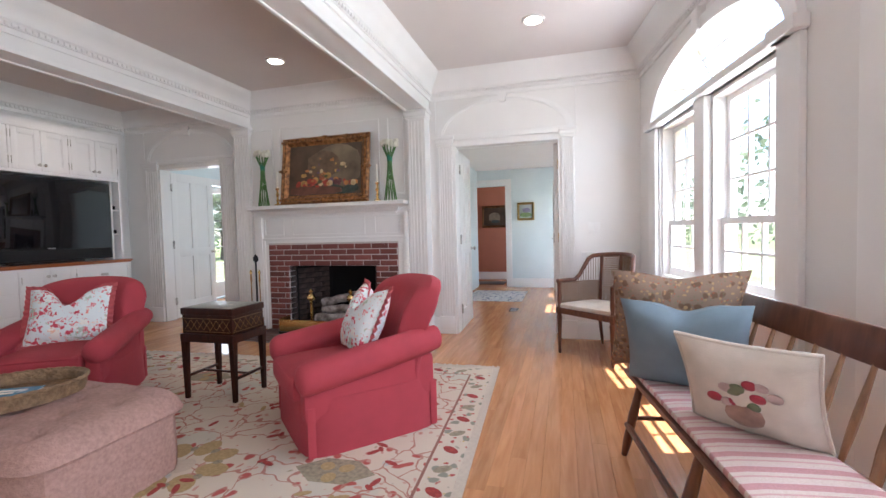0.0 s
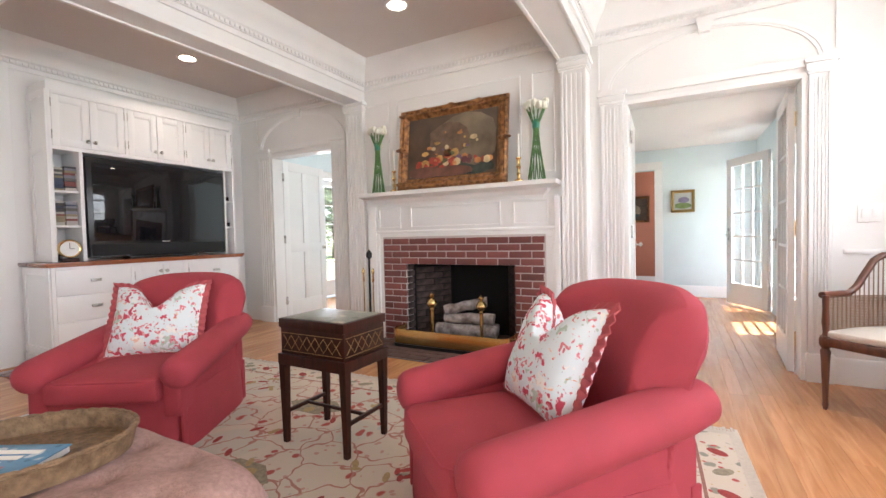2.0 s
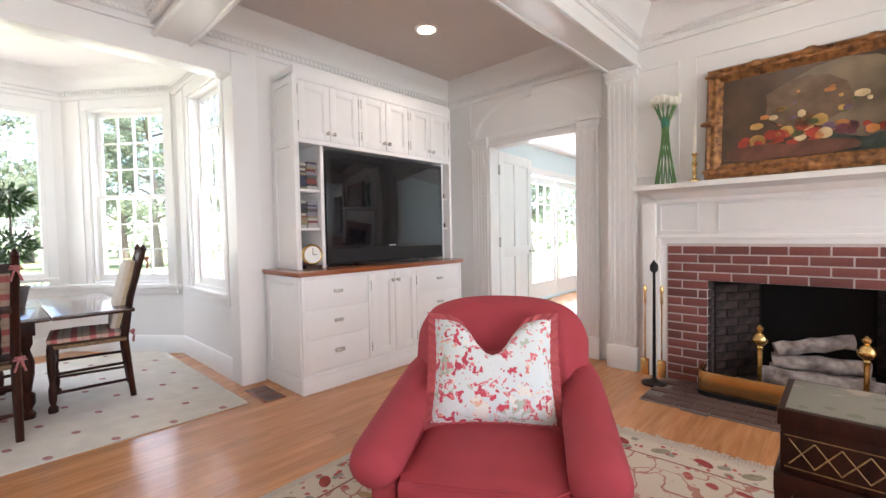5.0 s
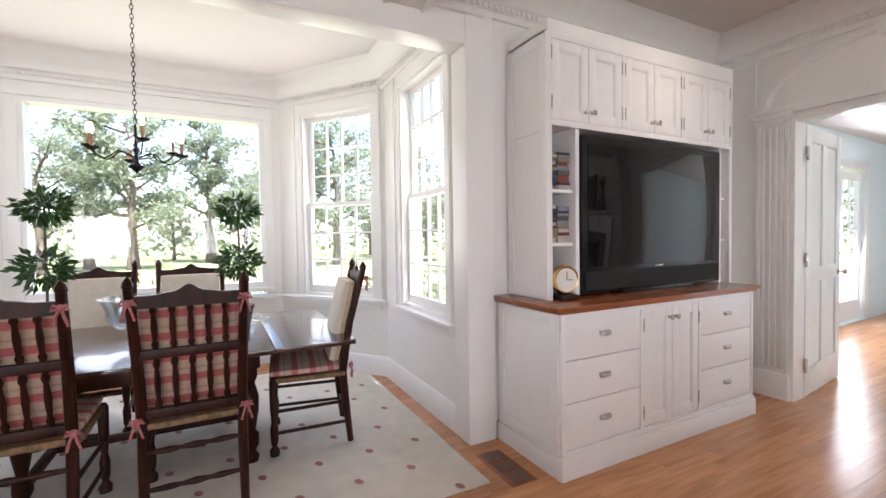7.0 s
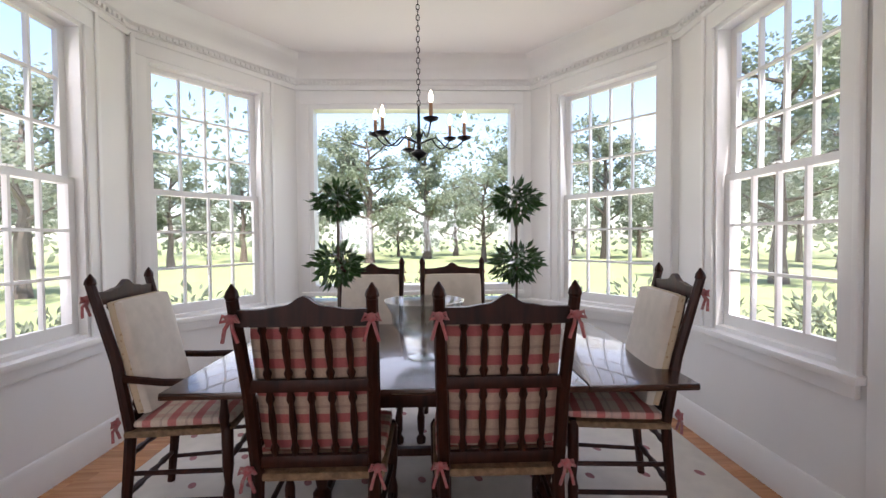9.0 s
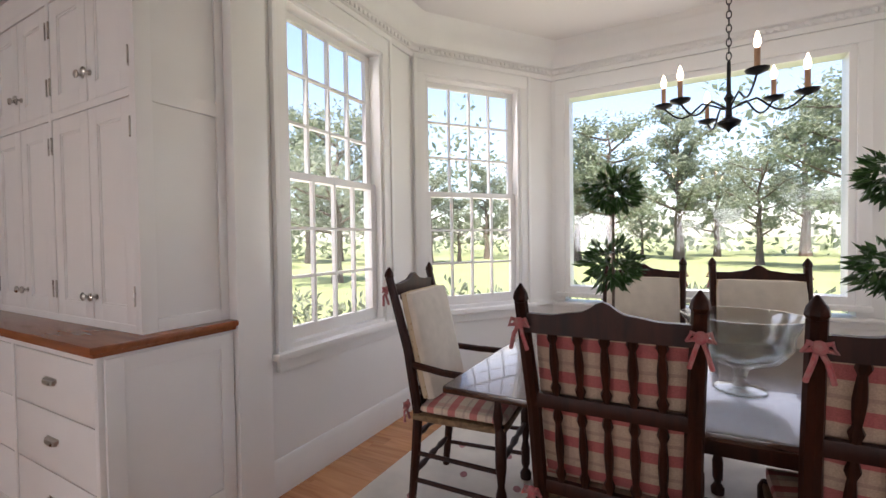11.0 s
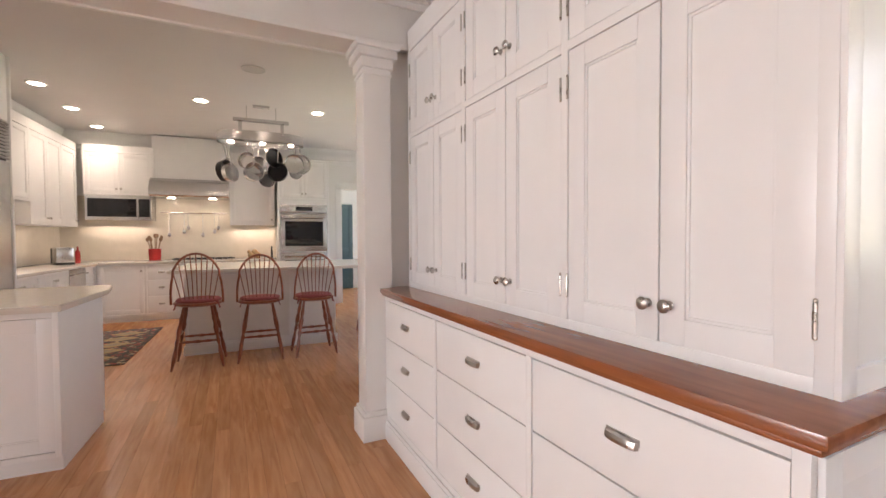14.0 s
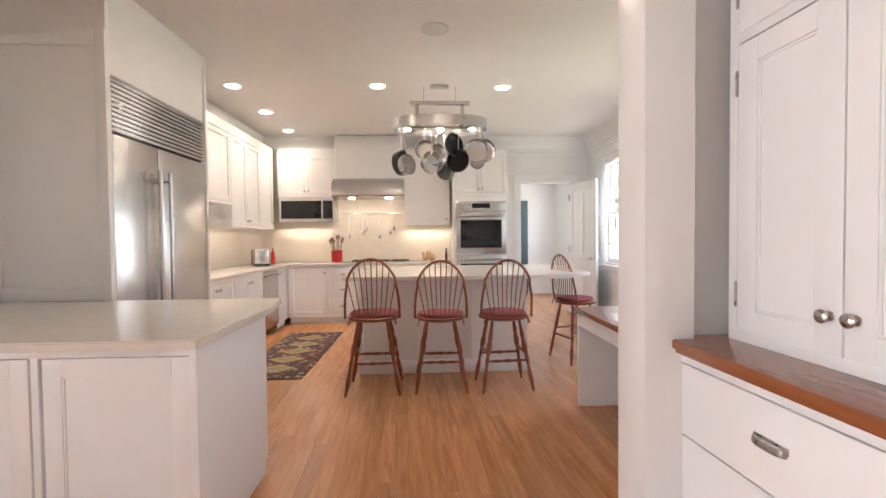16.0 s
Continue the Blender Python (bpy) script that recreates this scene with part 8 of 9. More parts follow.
def base_unit(name, m, w, dep, cols, label, h=0.875, top_drawer=False):
    """cols: list of (width, kind) with kind door, pair, drawers or blank."""
    t = thing(name, m, label, "cabinet")
    pbox("body", (0, 0.02, 0.09), (w, dep, h), M_CAB, t, 0.002)
    pbox("toe_kick", (0.01, 0.05, 0.0), (w - 0.01, dep, 0.09), M_CAB, t, 0.001)
    xs, x = [], 0.0
    for cw, kind in cols:
        xs.append((x, x + cw, kind))
        x += cw
    face_frame(t, 0, w, 0.09, h, [a for a, b, k in xs[1:]], [])
    for a, b, kind in xs:
        a, b = a + 0.024, b - 0.024
        if kind == "drawers":
            zs = [0.12, 0.38, 0.63, h - 0.03]
            for za, zb in zip(zs, zs[1:]):
                d = cab_front(t, "drawer", a, b, za, zb, recess=False)
                cab_pull(d, (a + b) / 2, (za + zb) / 2)
        elif kind == "pair":
            mid = (a + b) / 2
            for j, (xa, xb) in enumerate(((a, mid), (mid, b))):
                d = cab_front(t, "door", xa, xb, 0.12, h - 0.03)
                cab_knob(d, xb - 0.03 if j == 0 else xa + 0.03, h - 0.1)
        elif kind == "door":
            d = cab_front(t, "door", a, b, 0.12, h - 0.03)
            cab_knob(d, b - 0.03, h - 0.1)
        elif kind == "panel":
            cab_front(t, "end_panel", a, b, 0.12, h - 0.03, st=0.07)
    return t


def wall_unit(name, m, w, dep, z0, z1, doors, label):
    t = thing(name, m, label, "cabinet")
    pbox("body", (0, 0.02, z0), (w, dep, z1), M_CAB, t, 0.002)
    step = (w - 0.04) / doors
    face_frame(t, 0, w, z0, z1, [], [])
    for k in range(doors):
        d = cab_front(t, "door", 0.02 + k * step, 0.02 + (k + 1) * step, z0 + 0.03, z1 - 0.03)
        cab_knob(d, 0.02 + (k + 1) * step - 0.03 if k % 2 == 0 else 0.02 + k * step + 0.03, z0 + 0.09)
    bm = bmesh.new()
    bm_sweep(bm, [(0.0, z1), (-0.01, z1), (-0.04, z1 + 0.05), (-0.05, z1 + 0.09), (0.0, z1 + 0.09)], [(0, dep), (0, 0), (w, 0), (w, dep)])
    part("cornice", bm, M_CAB, t)
    return t


# peninsula
base_unit("peninsula_cabinet", pose(-1.22, -3.86, 0, 0, 0, 180), 1.85, 0.76, [(0.30, "panel"), (0.47, "panel"), (0.47, "panel"), (0.61, "panel")], "white panelled kitchen peninsula cabinet", 0.875)
bm = bmesh.new()
px = [(-3.095, -3.82), (-3.10, -4.66), (-3.03, -5.03), (-1.22, -5.03), (-1.22, -3.82)]
bm.faces.new([bm.verts.new((x, y, 0.878)) for x, y in px])
r = bmesh.ops.extrude_face_region(bm, geom=list(bm.faces))
for v in r["geom"]:
    if isinstance(v, bmesh.types.BMVert):
        v.co.z = 0.915
bmesh.ops.bevel(bm, geom=list(bm.edges), offset=0.006, segments=2, affect="EDGES")
solid("peninsula_counter", bm, M_STONE_TOP, "pale polished stone counter on the peninsula", "countertop")

# refrigerator in its enclosure
t = thing("fridge_enclosure", pose(0, 0, 0), "white panelled enclosure round the refrigerator", "cabinet")
pbox("side_panel", (-1.97, -5.07, 0.0), (-1.22, -5.035, CEIL), M_CAB, t, 0.003)
bm = bmesh.new()
for lo, hi in (((-1.97, -5.036, 0.92), (-1.90, -5.024, 2.60)), ((-1.30, -5.036, 0.92), (-1.23, -5.024, 2.60)), ((-1.90, -5.036, 2.50), (-1.30, -5.024, 2.60)), ((-1.90, -5.036, 0.92), (-1.30, -5.024, 1.0))):
    bm_box(bm, lo, hi, 0.003)
part("side_moulding", bm, M_CAB, t)
pbox("far_panel", (-1.97, -6.345, 0), (-1.22, -6.31, CEIL), M_CAB, t, 0.003)
pbox("top_panel", (-1.95, -6.31, 2.345), (-1.22, -5.07, CEIL), M_CAB, t, 0.003)
FRM = pose(-1.965, -5.075, 0, 0, 0, -90)
t = thing("refrigerator", FRM, "wide stainless steel double-door refrigerator", "refrigerator")
FW = 1.23
pbox("body", (0, 0.05, 0.02), (FW, 0.70, 2.34), M_STEEL, t, 0.004)
for k, (a, b) in enumerate(((0.005, 0.49), (0.497, FW - 0.005))):
    d = pbox("door", (a, 0.0, 0.12), (b, 0.05, 1.97), M_STEEL, t, 0.008)
    x = b - 0.06 if k == 0 else a + 0.06
    bm = bmesh.new()
    bm_tube(bm, [(x, -0.055, 0.35), (x, -0.055, 1.80)], 0.015, 10)
    for z in (0.42, 1.73):
        bm_tube(bm, [(x, 0.002, z), (x, -0.055, z)], 0.011, 8)
    part("handle", bm, M_STEEL, d, "tubular steel handle")
pbox("kick_plate", (0.01, 0.03, 0.02), (FW - 0.01, 0.06, 0.11), M_BLACK, t, 0.002)
gr = pbox("grille_backing", (0.005, 0.03, 1.98), (FW - 0.005, 0.05, 2.335), M_BLACK, t, 0.001)
for k in range(11):
    z = 1.99 + k * 0.031
    bm = bmesh.new()
    bm_box(bm, (0.008, 0.0, z), (FW - 0.008, 0.034, z + 0.024), 0.004)
    part("grille_slat", bm, M_STEEL, gr)

# east run
base_unit("sink_cabinet", pose(-1.83, -6.35, 0, 0, 0, -90), 1.72, 0.61, [(0.86, "pair"), (0.86, "pair")], "white painted sink base cabinet")
t = thing("dishwasher", pose(-1.835, -8.08, 0, 0, 0, -90), "stainless steel dishwasher with bar handle", "dishwasher")
pbox("front", (0.005, 0.0, 0.10), (0.595, 0.03, 0.87), M_STEEL, t, 0.004)
pbox("body", (0.005, 0.03, 0.02), (0.595, 0.58, 0.87), M_BLACK, t, 0.002)
bm = bmesh.new()
bm_tube(bm, [(0.05, -0.04, 0.80), (0.55, -0.04, 0.80)], 0.011, 8)
for x in (0.08, 0.52):
    bm_tube(bm, [(x, 0, 0.80), (x, -0.04, 0.80)], 0.008, 8)
part("handle", bm, M_STEEL, t)
base_unit("corner_cabinet", pose(-1.83, -8.68, 0, 0, 0, -90), 0.44, 0.61, [(0.44, "blank")], "white painted corner base cabinet")
base_unit("back_base_cabinet", pose(-1.84, -9.12, 0, 0, 0, 180), 2.54, 0.61, [(0.62, "door"), (0.42, "drawers"), (0.9, "pair"), (0.6, "drawers")], "white painted base cabinet along the back wall")
bm = bmesh.new()
bm_box(bm, (-1.86, -9.70, 0.878), (-1.22, -6.35, 0.915), 0.006)
solid("side_counter", bm, M_STONE_TOP, "pale polished stone counter beside the sink", "countertop")
bm = bmesh.new()
bm_box(bm, (-4.38, -9.70, 0.8785), (-1.862, -9.09, 0.9155), 0.006)
solid("back_counter", bm, M_STONE_TOP, "pale polished stone counter by the cooktop", "countertop")
bm = bmesh.new()
bm_box(bm, (-1.222, -9.74, 0.92), (-1.202, -6.35, 1.46))
bm_box(bm, (-4.38, S + 0.002, 0.92), (-1.222, S + 0.02, 1.95))
solid("backsplash", bm, M_SPLASH, "cream tiled backsplash above the counters", "wall", "structure")
wall_unit("wall_cabinet", pose(-1.55, -6.35, 0, 0, 0, -90), 1.50, 0.33, 1.72, 2.62, 2, "white painted wall cabinet with two doors")
wall_unit("wall_cabinet", pose(-1.55, -7.85, 0, 0, 0, -90), 1.0, 0.33, 1.45, 2.62, 2, "tall white painted wall cabinet")
wall_unit("wall_cabinet", pose(-1.55, -8.85, 0, 0, 0, -90), 0.55, 0.33, 1.45, 2.62, 1, "narrow white painted wall cabinet")
wall_unit("wall_cabinet", pose(-1.62, -9.40, 0, 0, 0, 180), 0.92, 0.33, 1.95, 2.62, 2, "white painted wall cabinet over the microwave")
t = thing("microwave", pose(-1.65, -9.36, 1.56, 0, 0, 180), "built-in stainless microwave with dark window", "microwave")
pbox("case", (0, 0, 0), (0.86, 0.37, 0.385), M_STEEL, t, 0.006)
pbox("door_glass", (0.03, -0.006, 0.05), (0.66, 0.002, 0.33), M_OVENGLASS, t, 0.004)
pbox("control_panel", (0.69, -0.006, 0.05), (0.84, 0.002, 0.33), M_BLACK, t, 0.003)
bm = bmesh.new()
bm_lathe(bm, [(0.001, 0), (0.24, 0.0), (0.24, 0.004), (0.001, 0.004)], 24, Matrix.Translation((0.345, -0.006, 0.19)) @ Matrix.Diagonal((1, 1, 0.45, 1)) @ Matrix.Rotation(radians(90), 4, "X"))
part("window", bm, M_OVENGLASS, t)
# hood, rail with tools
t = thing("range_hood", pose(-3.08, S + 0.02, 0), "stainless steel range hood over the cooktop", "range hood")
bm = bmesh.new()
prof = [(0.0, 1.93), (0.60, 1.93), (0.62, 1.95), (0.62, 2.05), (0.55, 2.16), (0.45, 2.22), (0.0, 2.22)]
ra = [bm.verts.new((-0.56, y, z)) for y, z in prof]
rb = [bm.verts.new((0.56, y, z)) for y, z in prof]
for k in range(len(prof)):
    bm.faces.new((ra[k], ra[(k + 1) % len(prof)], rb[(k + 1) % len(prof)], rb[k]))
bm.faces.new(ra)
bm.faces.new(rb[::-1])
part("canopy", bm, M_STEEL, t)
pbox("chimney_panel", (-0.56, 0.0, 2.22), (0.56, 0.30, CEIL - 0.02), M_CAB, t, 0.004, "white panel above")
for x in (-0.3, 0.3):
    pbox("hood_lamp", (x - 0.05, 0.28, 1.924), (x + 0.05, 0.34, 1.929), M_LAMP, t, 0.001)
t = thing("utensil_rail", pose(-3.08, S + 0.05, 1.70), "steel wall rail with hanging utensils", "utensil rail")
bm = bmesh.new()
bm_tube(bm, [(-0.5, 0, 0), (0.5, 0, 0)], 0.008, 8)
for x in (-0.46, 0.46):
    bm_tube(bm, [(x, 0, 0), (x, -0.03, 0)], 0.006, 8)
part("rail", bm, M_STEEL, t)
for k, x in enumerate((-0.36, -0.30, -0.12, 0.10, 0.16, 0.38)):
    bm = bmesh.new()
    ln_ = 0.22 + 0.12 * ((k * 7) % 3) / 2
    bm_tube(bm, [(x, 0.012, 0.01), (x, 0.016, -ln_)], 0.004, 6)
    bm_ball(bm, (x, 0.016, -ln_ - 0.03), 0.035, 10, 7, (0.8, 0.3, 1.1))
    part("utensil", bm, M_STEEL, t)
wall_unit("wall_cabinet", pose(-3.64, -9.40, 0, 0, 0, 180), 0.72, 0.33, 1.50, 2.62, 1, "white painted wall cabinet beside the hood")
bm = bmesh.new()
bm_box(bm, (-3.62, -9.66, 0.918), (-2.66, -9.16, 0.928), 0.003)
t = solid("cooktop", bm, M_STEEL, "stainless gas cooktop with black grates", "cooktop")
for k in range(3):
    bm = bmesh.new()
    x0 = -3.70 + k * 0.31
    for j in range(4):
        bm_box(bm, (x0 + 0.02 + j * 0.08, -9.63, 0.930), (x0 + 0.035 + j * 0.08, -9.22, 0.95), 0.003)
    bm_box(bm, (x0, -9.44, 0.928), (x0 + 0.29, -9.42, 0.95), 0.003)
    part("grate", bm, M_IRON, t)
# oven tower
t = thing("oven_tower", pose(-4.40, -9.06, 0, 0, 0, 180), "tall white cabinet holding a double oven", "cabinet")
OW = 0.86
pbox("body", (0, 0.02, 0), (OW, 0.68, 2.62), M_CAB, t, 0.003)
face_frame(t, 0, OW, 0.0, 2.62, [], [1.93], 0.03)
for j, (a, b) in enumerate(((0.03, OW / 2), (OW / 2, OW - 0.03))):
    d = cab_front(t, "door", a, b, 1.96, 2.58)
    cab_knob(d, b - 0.03 if j == 0 else a + 0.03, 2.03)
ov = thing("wall_oven", pose(-4.44, -9.06, 0, 0, 0, 180), "stainless double wall oven with dark glass doors", "oven")
pbox("control_panel", (0, -0.018, 1.70), (0.78, 0.02, 1.84), M_STEEL, ov, 0.004)
pbox("display", (0.25, -0.021, 1.735), (0.53, -0.017, 1.805), M_OVENGLASS, ov, 0.001)
for za, zb in ((1.04, 1.685), (0.40, 1.02)):
    d = pbox("oven_door", (0, -0.025, za), (0.78, 0.018, zb), M_STEEL, ov, 0.006)
    pbox("oven_window", (0.07, -0.029, za + 0.09), (0.71, -0.022, zb - 0.13), M_OVENGLASS, d, 0.003)
    bm = bmesh.new()
    bm_tube(bm, [(0.06, -0.075, zb - 0.065), (0.72, -0.075, zb - 0.065)], 0.012, 8)
    for x in (0.1, 0.68):
        bm_tube(bm, [(x, -0.02, zb - 0.065), (x, -0.075, zb - 0.065)], 0.009, 8)
    part("handle", bm, M_STEEL, d, "bar handle")

# small things on the counters
t = thing("toaster", pose(-1.56, -8.75, 0.916, 0, 0, -60), "black and steel toaster on the counter", "toaster")
pbox("shell", (-0.14, -0.10, 0.015), (0.14, 0.10, 0.24), M_STEEL, t, 0.03)
pbox("end_cap", (0.10, -0.105, 0.01), (0.155, 0.105, 0.23), M_BLACK, t, 0.02)
pbox("base", (-0.15, -0.105, 0.0), (0.15, 0.105, 0.03), M_BLACK, t, 0.008)
M_REDPOT = material("red_glazed_pot", (0.45, 0.03, 0.03), 0.25, vary=0.08)
t = thing("utensil_crock", pose(-2.52, -9.50, 0.916), "red crock full of wooden spoons", "crock")
bm = bmesh.new()
bm_lathe(bm, [(0.07, 0), (0.085, 0.005), (0.09, 0.18), (0.092, 0.19), (0.082, 0.19), (0.078, 0.02)], 18)
part("crock", bm, M_REDPOT, t)
for k in range(7):
    a = k * 0.9
    bm = bmesh.new()
    p = Vector((0.10 * math.cos(a), 0.08 * math.sin(a), 0.34 + 0.03 * (k % 3)))
    bm_tube(bm, [(0.02 * math.cos(a), 0.02 * math.sin(a), 0.03), p], 0.007, 6)
    bm_ball(bm, p, 0.03, 8, 6, (0.8, 0.4, 1.2))
    part("wooden_spoon", bm, M_CANE, t)
bm = bmesh.new()
bm_lathe(bm, [(0.03, 0), (0.034, 0.01), (0.03, 0.03), (0.036, 0.05), (0.03, 0.08), (0.036, 0.10), (0.03, 0.13), (0.034, 0.16), (0.012, 0.2), (0.012, 0.24), (0.002, 0.245)], 12, Matrix.Translation((-1.62, -9.12, 0.916)))
solid("pepper_mill", bm, M_REDPOT, "red turned pepper mill on the counter", "pepper mill")
t = thing("fruit_jug", pose(-4.02, -9.45, 0.916), "orange and cream pottery fruit jug", "jug")
bm = bmesh.new()
for dx, dz, rr in ((-0.05, 0.06, 0.06), (0.05, 0.06, 0.06), (0.0, 0.11, 0.055), (0.09, 0.12, 0.03)):
    bm_ball(bm, (dx, 0, dz), rr, 12, 8)
part("body", bm, material("orange_pottery", (0.50, 0.20, 0.07), 0.3, vary=0.2, scale=14, color2=(0.6, 0.45, 0.25)), t)
t = thing("kitchen_tap", pose(-1.34, -7.15, 0.915), "curved chrome kitchen tap at the sink", "tap")
bm = bmesh.new()
bm_tube(bm, [(0, 0, 0), (0, 0, 0.22), (-0.04, 0, 0.30), (-0.12, 0, 0.32), (-0.22, 0, 0.26)], 0.014, 10)
bm_lathe(bm, [(0.03, 0), (0.03, 0.02), (0.016, 0.03)], 12)
part("spout", bm, M_NICKEL, t)
bm = bmesh.new()
bm_lathe(bm, [(0.018, 0), (0.018, 0.13), (0.012, 0.15), (0.012, 0.2), (0.004, 0.21)], 10, Matrix.Translation((-4.30, -9.40, 0.916)))
solid("dark_bottle", bm, M_BLACK, "slim dark bottle beside the oven", "bottle")

# island
IT = 0.935
t = base_unit("kitchen_island", pose(-3.33, -6.43, 0, 0, 0, 180), 1.62, 1.35, [(0.54, "blank"), (0.54, "blank"), (0.54, "blank")], "white panelled kitchen island", IT - 0.037)
pbox("plinth", (-0.015, -0.015, 0), (1.635, 0.02, 0.10), M_CAB, t, 0.004)
bm = bmesh.new()
ipts = [(-3.19, -6.28), (-5.3, -6.28), (-5.60, -6.5), (-5.62, -7.9), (-3.19, -7.9)]
bm.faces.new([bm.verts.new((x, y, IT - 0.036)) for x, y in ipts])
r = bmesh.ops.extrude_face_region(bm, geom=list(bm.faces))
for v in r["geom"]:
    if isinstance(v, bmesh.types.BMVert):
        v.co.z = IT
bmesh.ops.bevel(bm, geom=list(bm.edges), offset=0.006, segments=2, affect="EDGES")
solid("island_counter", bm, M_STONE_TOP, "pale stone island counter with overhang", "countertop")


# bar stools
def bar_stool(m):
    """Windsor stool; the back is at +y."""
    t = thing("bar_stool", m, "cherry windsor bar stool with wine-red pad", "stool", "bar stools")
    bm = bmesh.new()
    bm_lathe(bm, [(0.02, 0.595), (0.19, 0.60), (0.225, 0.615), (0.23, 0.63), (0.215, 0.64), (0.02, 0.632)], 24)
    part("seat", bm, M_STOOL, t)
    bm = bmesh.new()
    bm_lathe(bm, [(0.02, 0.636), (0.195, 0.638), (0.21, 0.65), (0.195, 0.668), (0.05, 0.675), (0.002, 0.675)], 24)
    part("seat_pad", bm, M_STOOLPAD, t, "wine-red seat pad")
    feet = []
    for sx in (-1, 1):
        for sy in (-1, 1):
            a, b = Vector((sx * 0.225, sy * 0.20, 0.0)), Vector((sx * 0.12, sy * 0.11, 0.605))
            bm = bmesh.new()
            n = 14
            rad = [0.010, 0.014, 0.019, 0.021, 0.018, 0.011, 0.020, 0.013, 0.022, 0.024, 0.015, 0.020, 0.016, 0.014, 0.013]
            bm_tube(bm, [a.lerp(b, k / n) for k in range(n + 1)], 0.015, 8, radii=rad)
            part("leg", bm, M_STOOL, t)
            feet.append((sx, sy, a, b))
    for p, q, z in (((-1, -1), (1, -1), 0.26), ((-1, 1), (1, 1), 0.26), ((-1, -1), (-1, 1), 0.32), ((1, -1), (1, 1), 0.32)):
        f = z / 0.605
        pa = Vector((p[0] * (0.225 - 0.105 * f), p[1] * (0.20 - 0.09 * f), z))
        pb = Vector((q[0] * (0.225 - 0.105 * f), q[1] * (0.20 - 0.09 * f), z))
        bm = bmesh.new()
        bm_tube(bm, [pa.lerp(pb, k / 8) for k in range(9)], 0.012, 8, radii=[0.008, 0.010, 0.014, 0.010, 0.017, 0.010, 0.014, 0.010, 0.008])
        part("stretcher", bm, M_STOOL, t)
    bm = bmesh.new()
    hoop = []
    for k in range(21):
        a = math.pi * k / 20
        x = -0.245 * math.cos(a) * (1.0 if 3 < k < 17 else 0.93)
        z = 0.63 + 0.49 * math.sin(a) ** 0.75
        hoop.append((x, 0.13 + 0.16 * (z - 0.63), z))
    bm_tube(bm, hoop, 0.011, 8)
    part("bow_back", bm, M_STOOL, t)
    for k in range(9):
        f = -1 + 2 * (k + 0.5) / 9
        x0, x1 = f * 0.15, f * 0.225
        ztop = 0.63 + 0.49 * max(0.0, 1 - (abs(x1) / 0.245) ** 2.3) ** 0.42
        bm = bmesh.new()
        bm_tube(bm, [(x0, 0.125 + 0.02 * (1 - f * f), 0.63), ((x0 + x1) / 2, 0.155, (0.63 + ztop) / 2), (x1, 0.13 + 0.16 * (ztop - 0.63), ztop)], 0.005, 6)
        part("spindle", bm, M_STOOL, t)
    for sx in (-1, 1):
        bm = bmesh.new()
        for q in (-1, 1):
            bm_tube(bm, [(sx * 0.15, 0.13, 0.65), (sx * 0.18, 0.15 + 0.02 * q, 0.64), (sx * 0.2, 0.15 + 0.03 * q, 0.58)], 0.005, 6)
        part("pad_tie", bm, M_STOOLPAD, t)
    return t


st = bar_stool(pose(-3.515, -6.0, 0.001))
for x, y, a in ((-4.09, -6.0, 0), (-4.64, -6.0, 4), (-5.55, -6.80, -75)):
    copy_thing(st, KITCHEN @ pose(x, y, 0.001, 0, 0, a))

# pot rack over the island
RK = pose(-4.14, -7.1, 0)
t = thing("pot_rack", RK, "hanging oval stainless pot rack with lamps", "pot rack")
def oval(rx, ry, z, n=40):
    return [(rx * math.copysign(abs(math.cos(2 * math.pi * k / n)) ** 0.7, math.cos(2 * math.pi * k / n)), ry * math.copysign(abs(math.sin(2 * math.pi * k / n)) ** 0.9, math.sin(2 * math.pi * k / n)), z) for k in range(n)]
bm = bmesh.new()
o_ = oval(0.52, 0.26, 0)
va = [[bm.verts.new((x * f, y * f, z)) for x, y, _ in o_] for f, z in ((1.0, 2.46), (1.0, 2.57), (0.985, 2.57), (0.985, 2.46))]
n = len(o_)
for a, b in zip(va, va[1:] + va[:1]):
    for k in range(n):
        bm.faces.new((a[k], a[(k + 1) % n], b[(k + 1) % n], b[k]))
part("band", bm, M_STEEL, t)
pbox("crossbar", (-0.33, -0.03, 2.73), (0.33, 0.03, 2.77), M_STEEL, t, 0.004)
for x in (-0.25, 0.25):
    pbox("strut", (x - 0.02, -0.012, 2.56), (x + 0.02, 0.012, 2.73), M_STEEL, t, 0.003)
    pbox("brace_bar", (x - 0.02, -0.26, 2.53), (x + 0.02, 0.26, 2.56), M_STEEL, t, 0.003)
    bm = bmesh.new()
    bm_tube(bm, [(x * 0.7, 0, 2.77), (x * 0.7, 0, CEIL - 0.01)], 0.005, 6)
    part("hanger", bm, M_STEEL, t)
pbox("ceiling_plate", (-0.1, -0.05, CEIL - 0.02), (0.1, 0.05, CEIL - 0.001), M_STEEL, t, 0.005)
pbox("lamp_bar", (-0.40, -0.04, 2.47), (0.40, 0.04, 2.50), M_STEEL, t, 0.004)
for x in (-0.36, 0.0, 0.36):
    bm = bmesh.new()
    bm_lathe(bm, [(0.035, 2.455), (0.035, 2.472), (0.001, 2.472)], 14, Matrix.Translation((x, 0.02, 0)))
    part("rack_lamp", bm, M_LAMP, t, "lit rack lamp")
random.seed(8)
M_PANDARK = material("dark_pan", (0.02, 0.02, 0.022), 0.35, 0.5, vary=0.1)
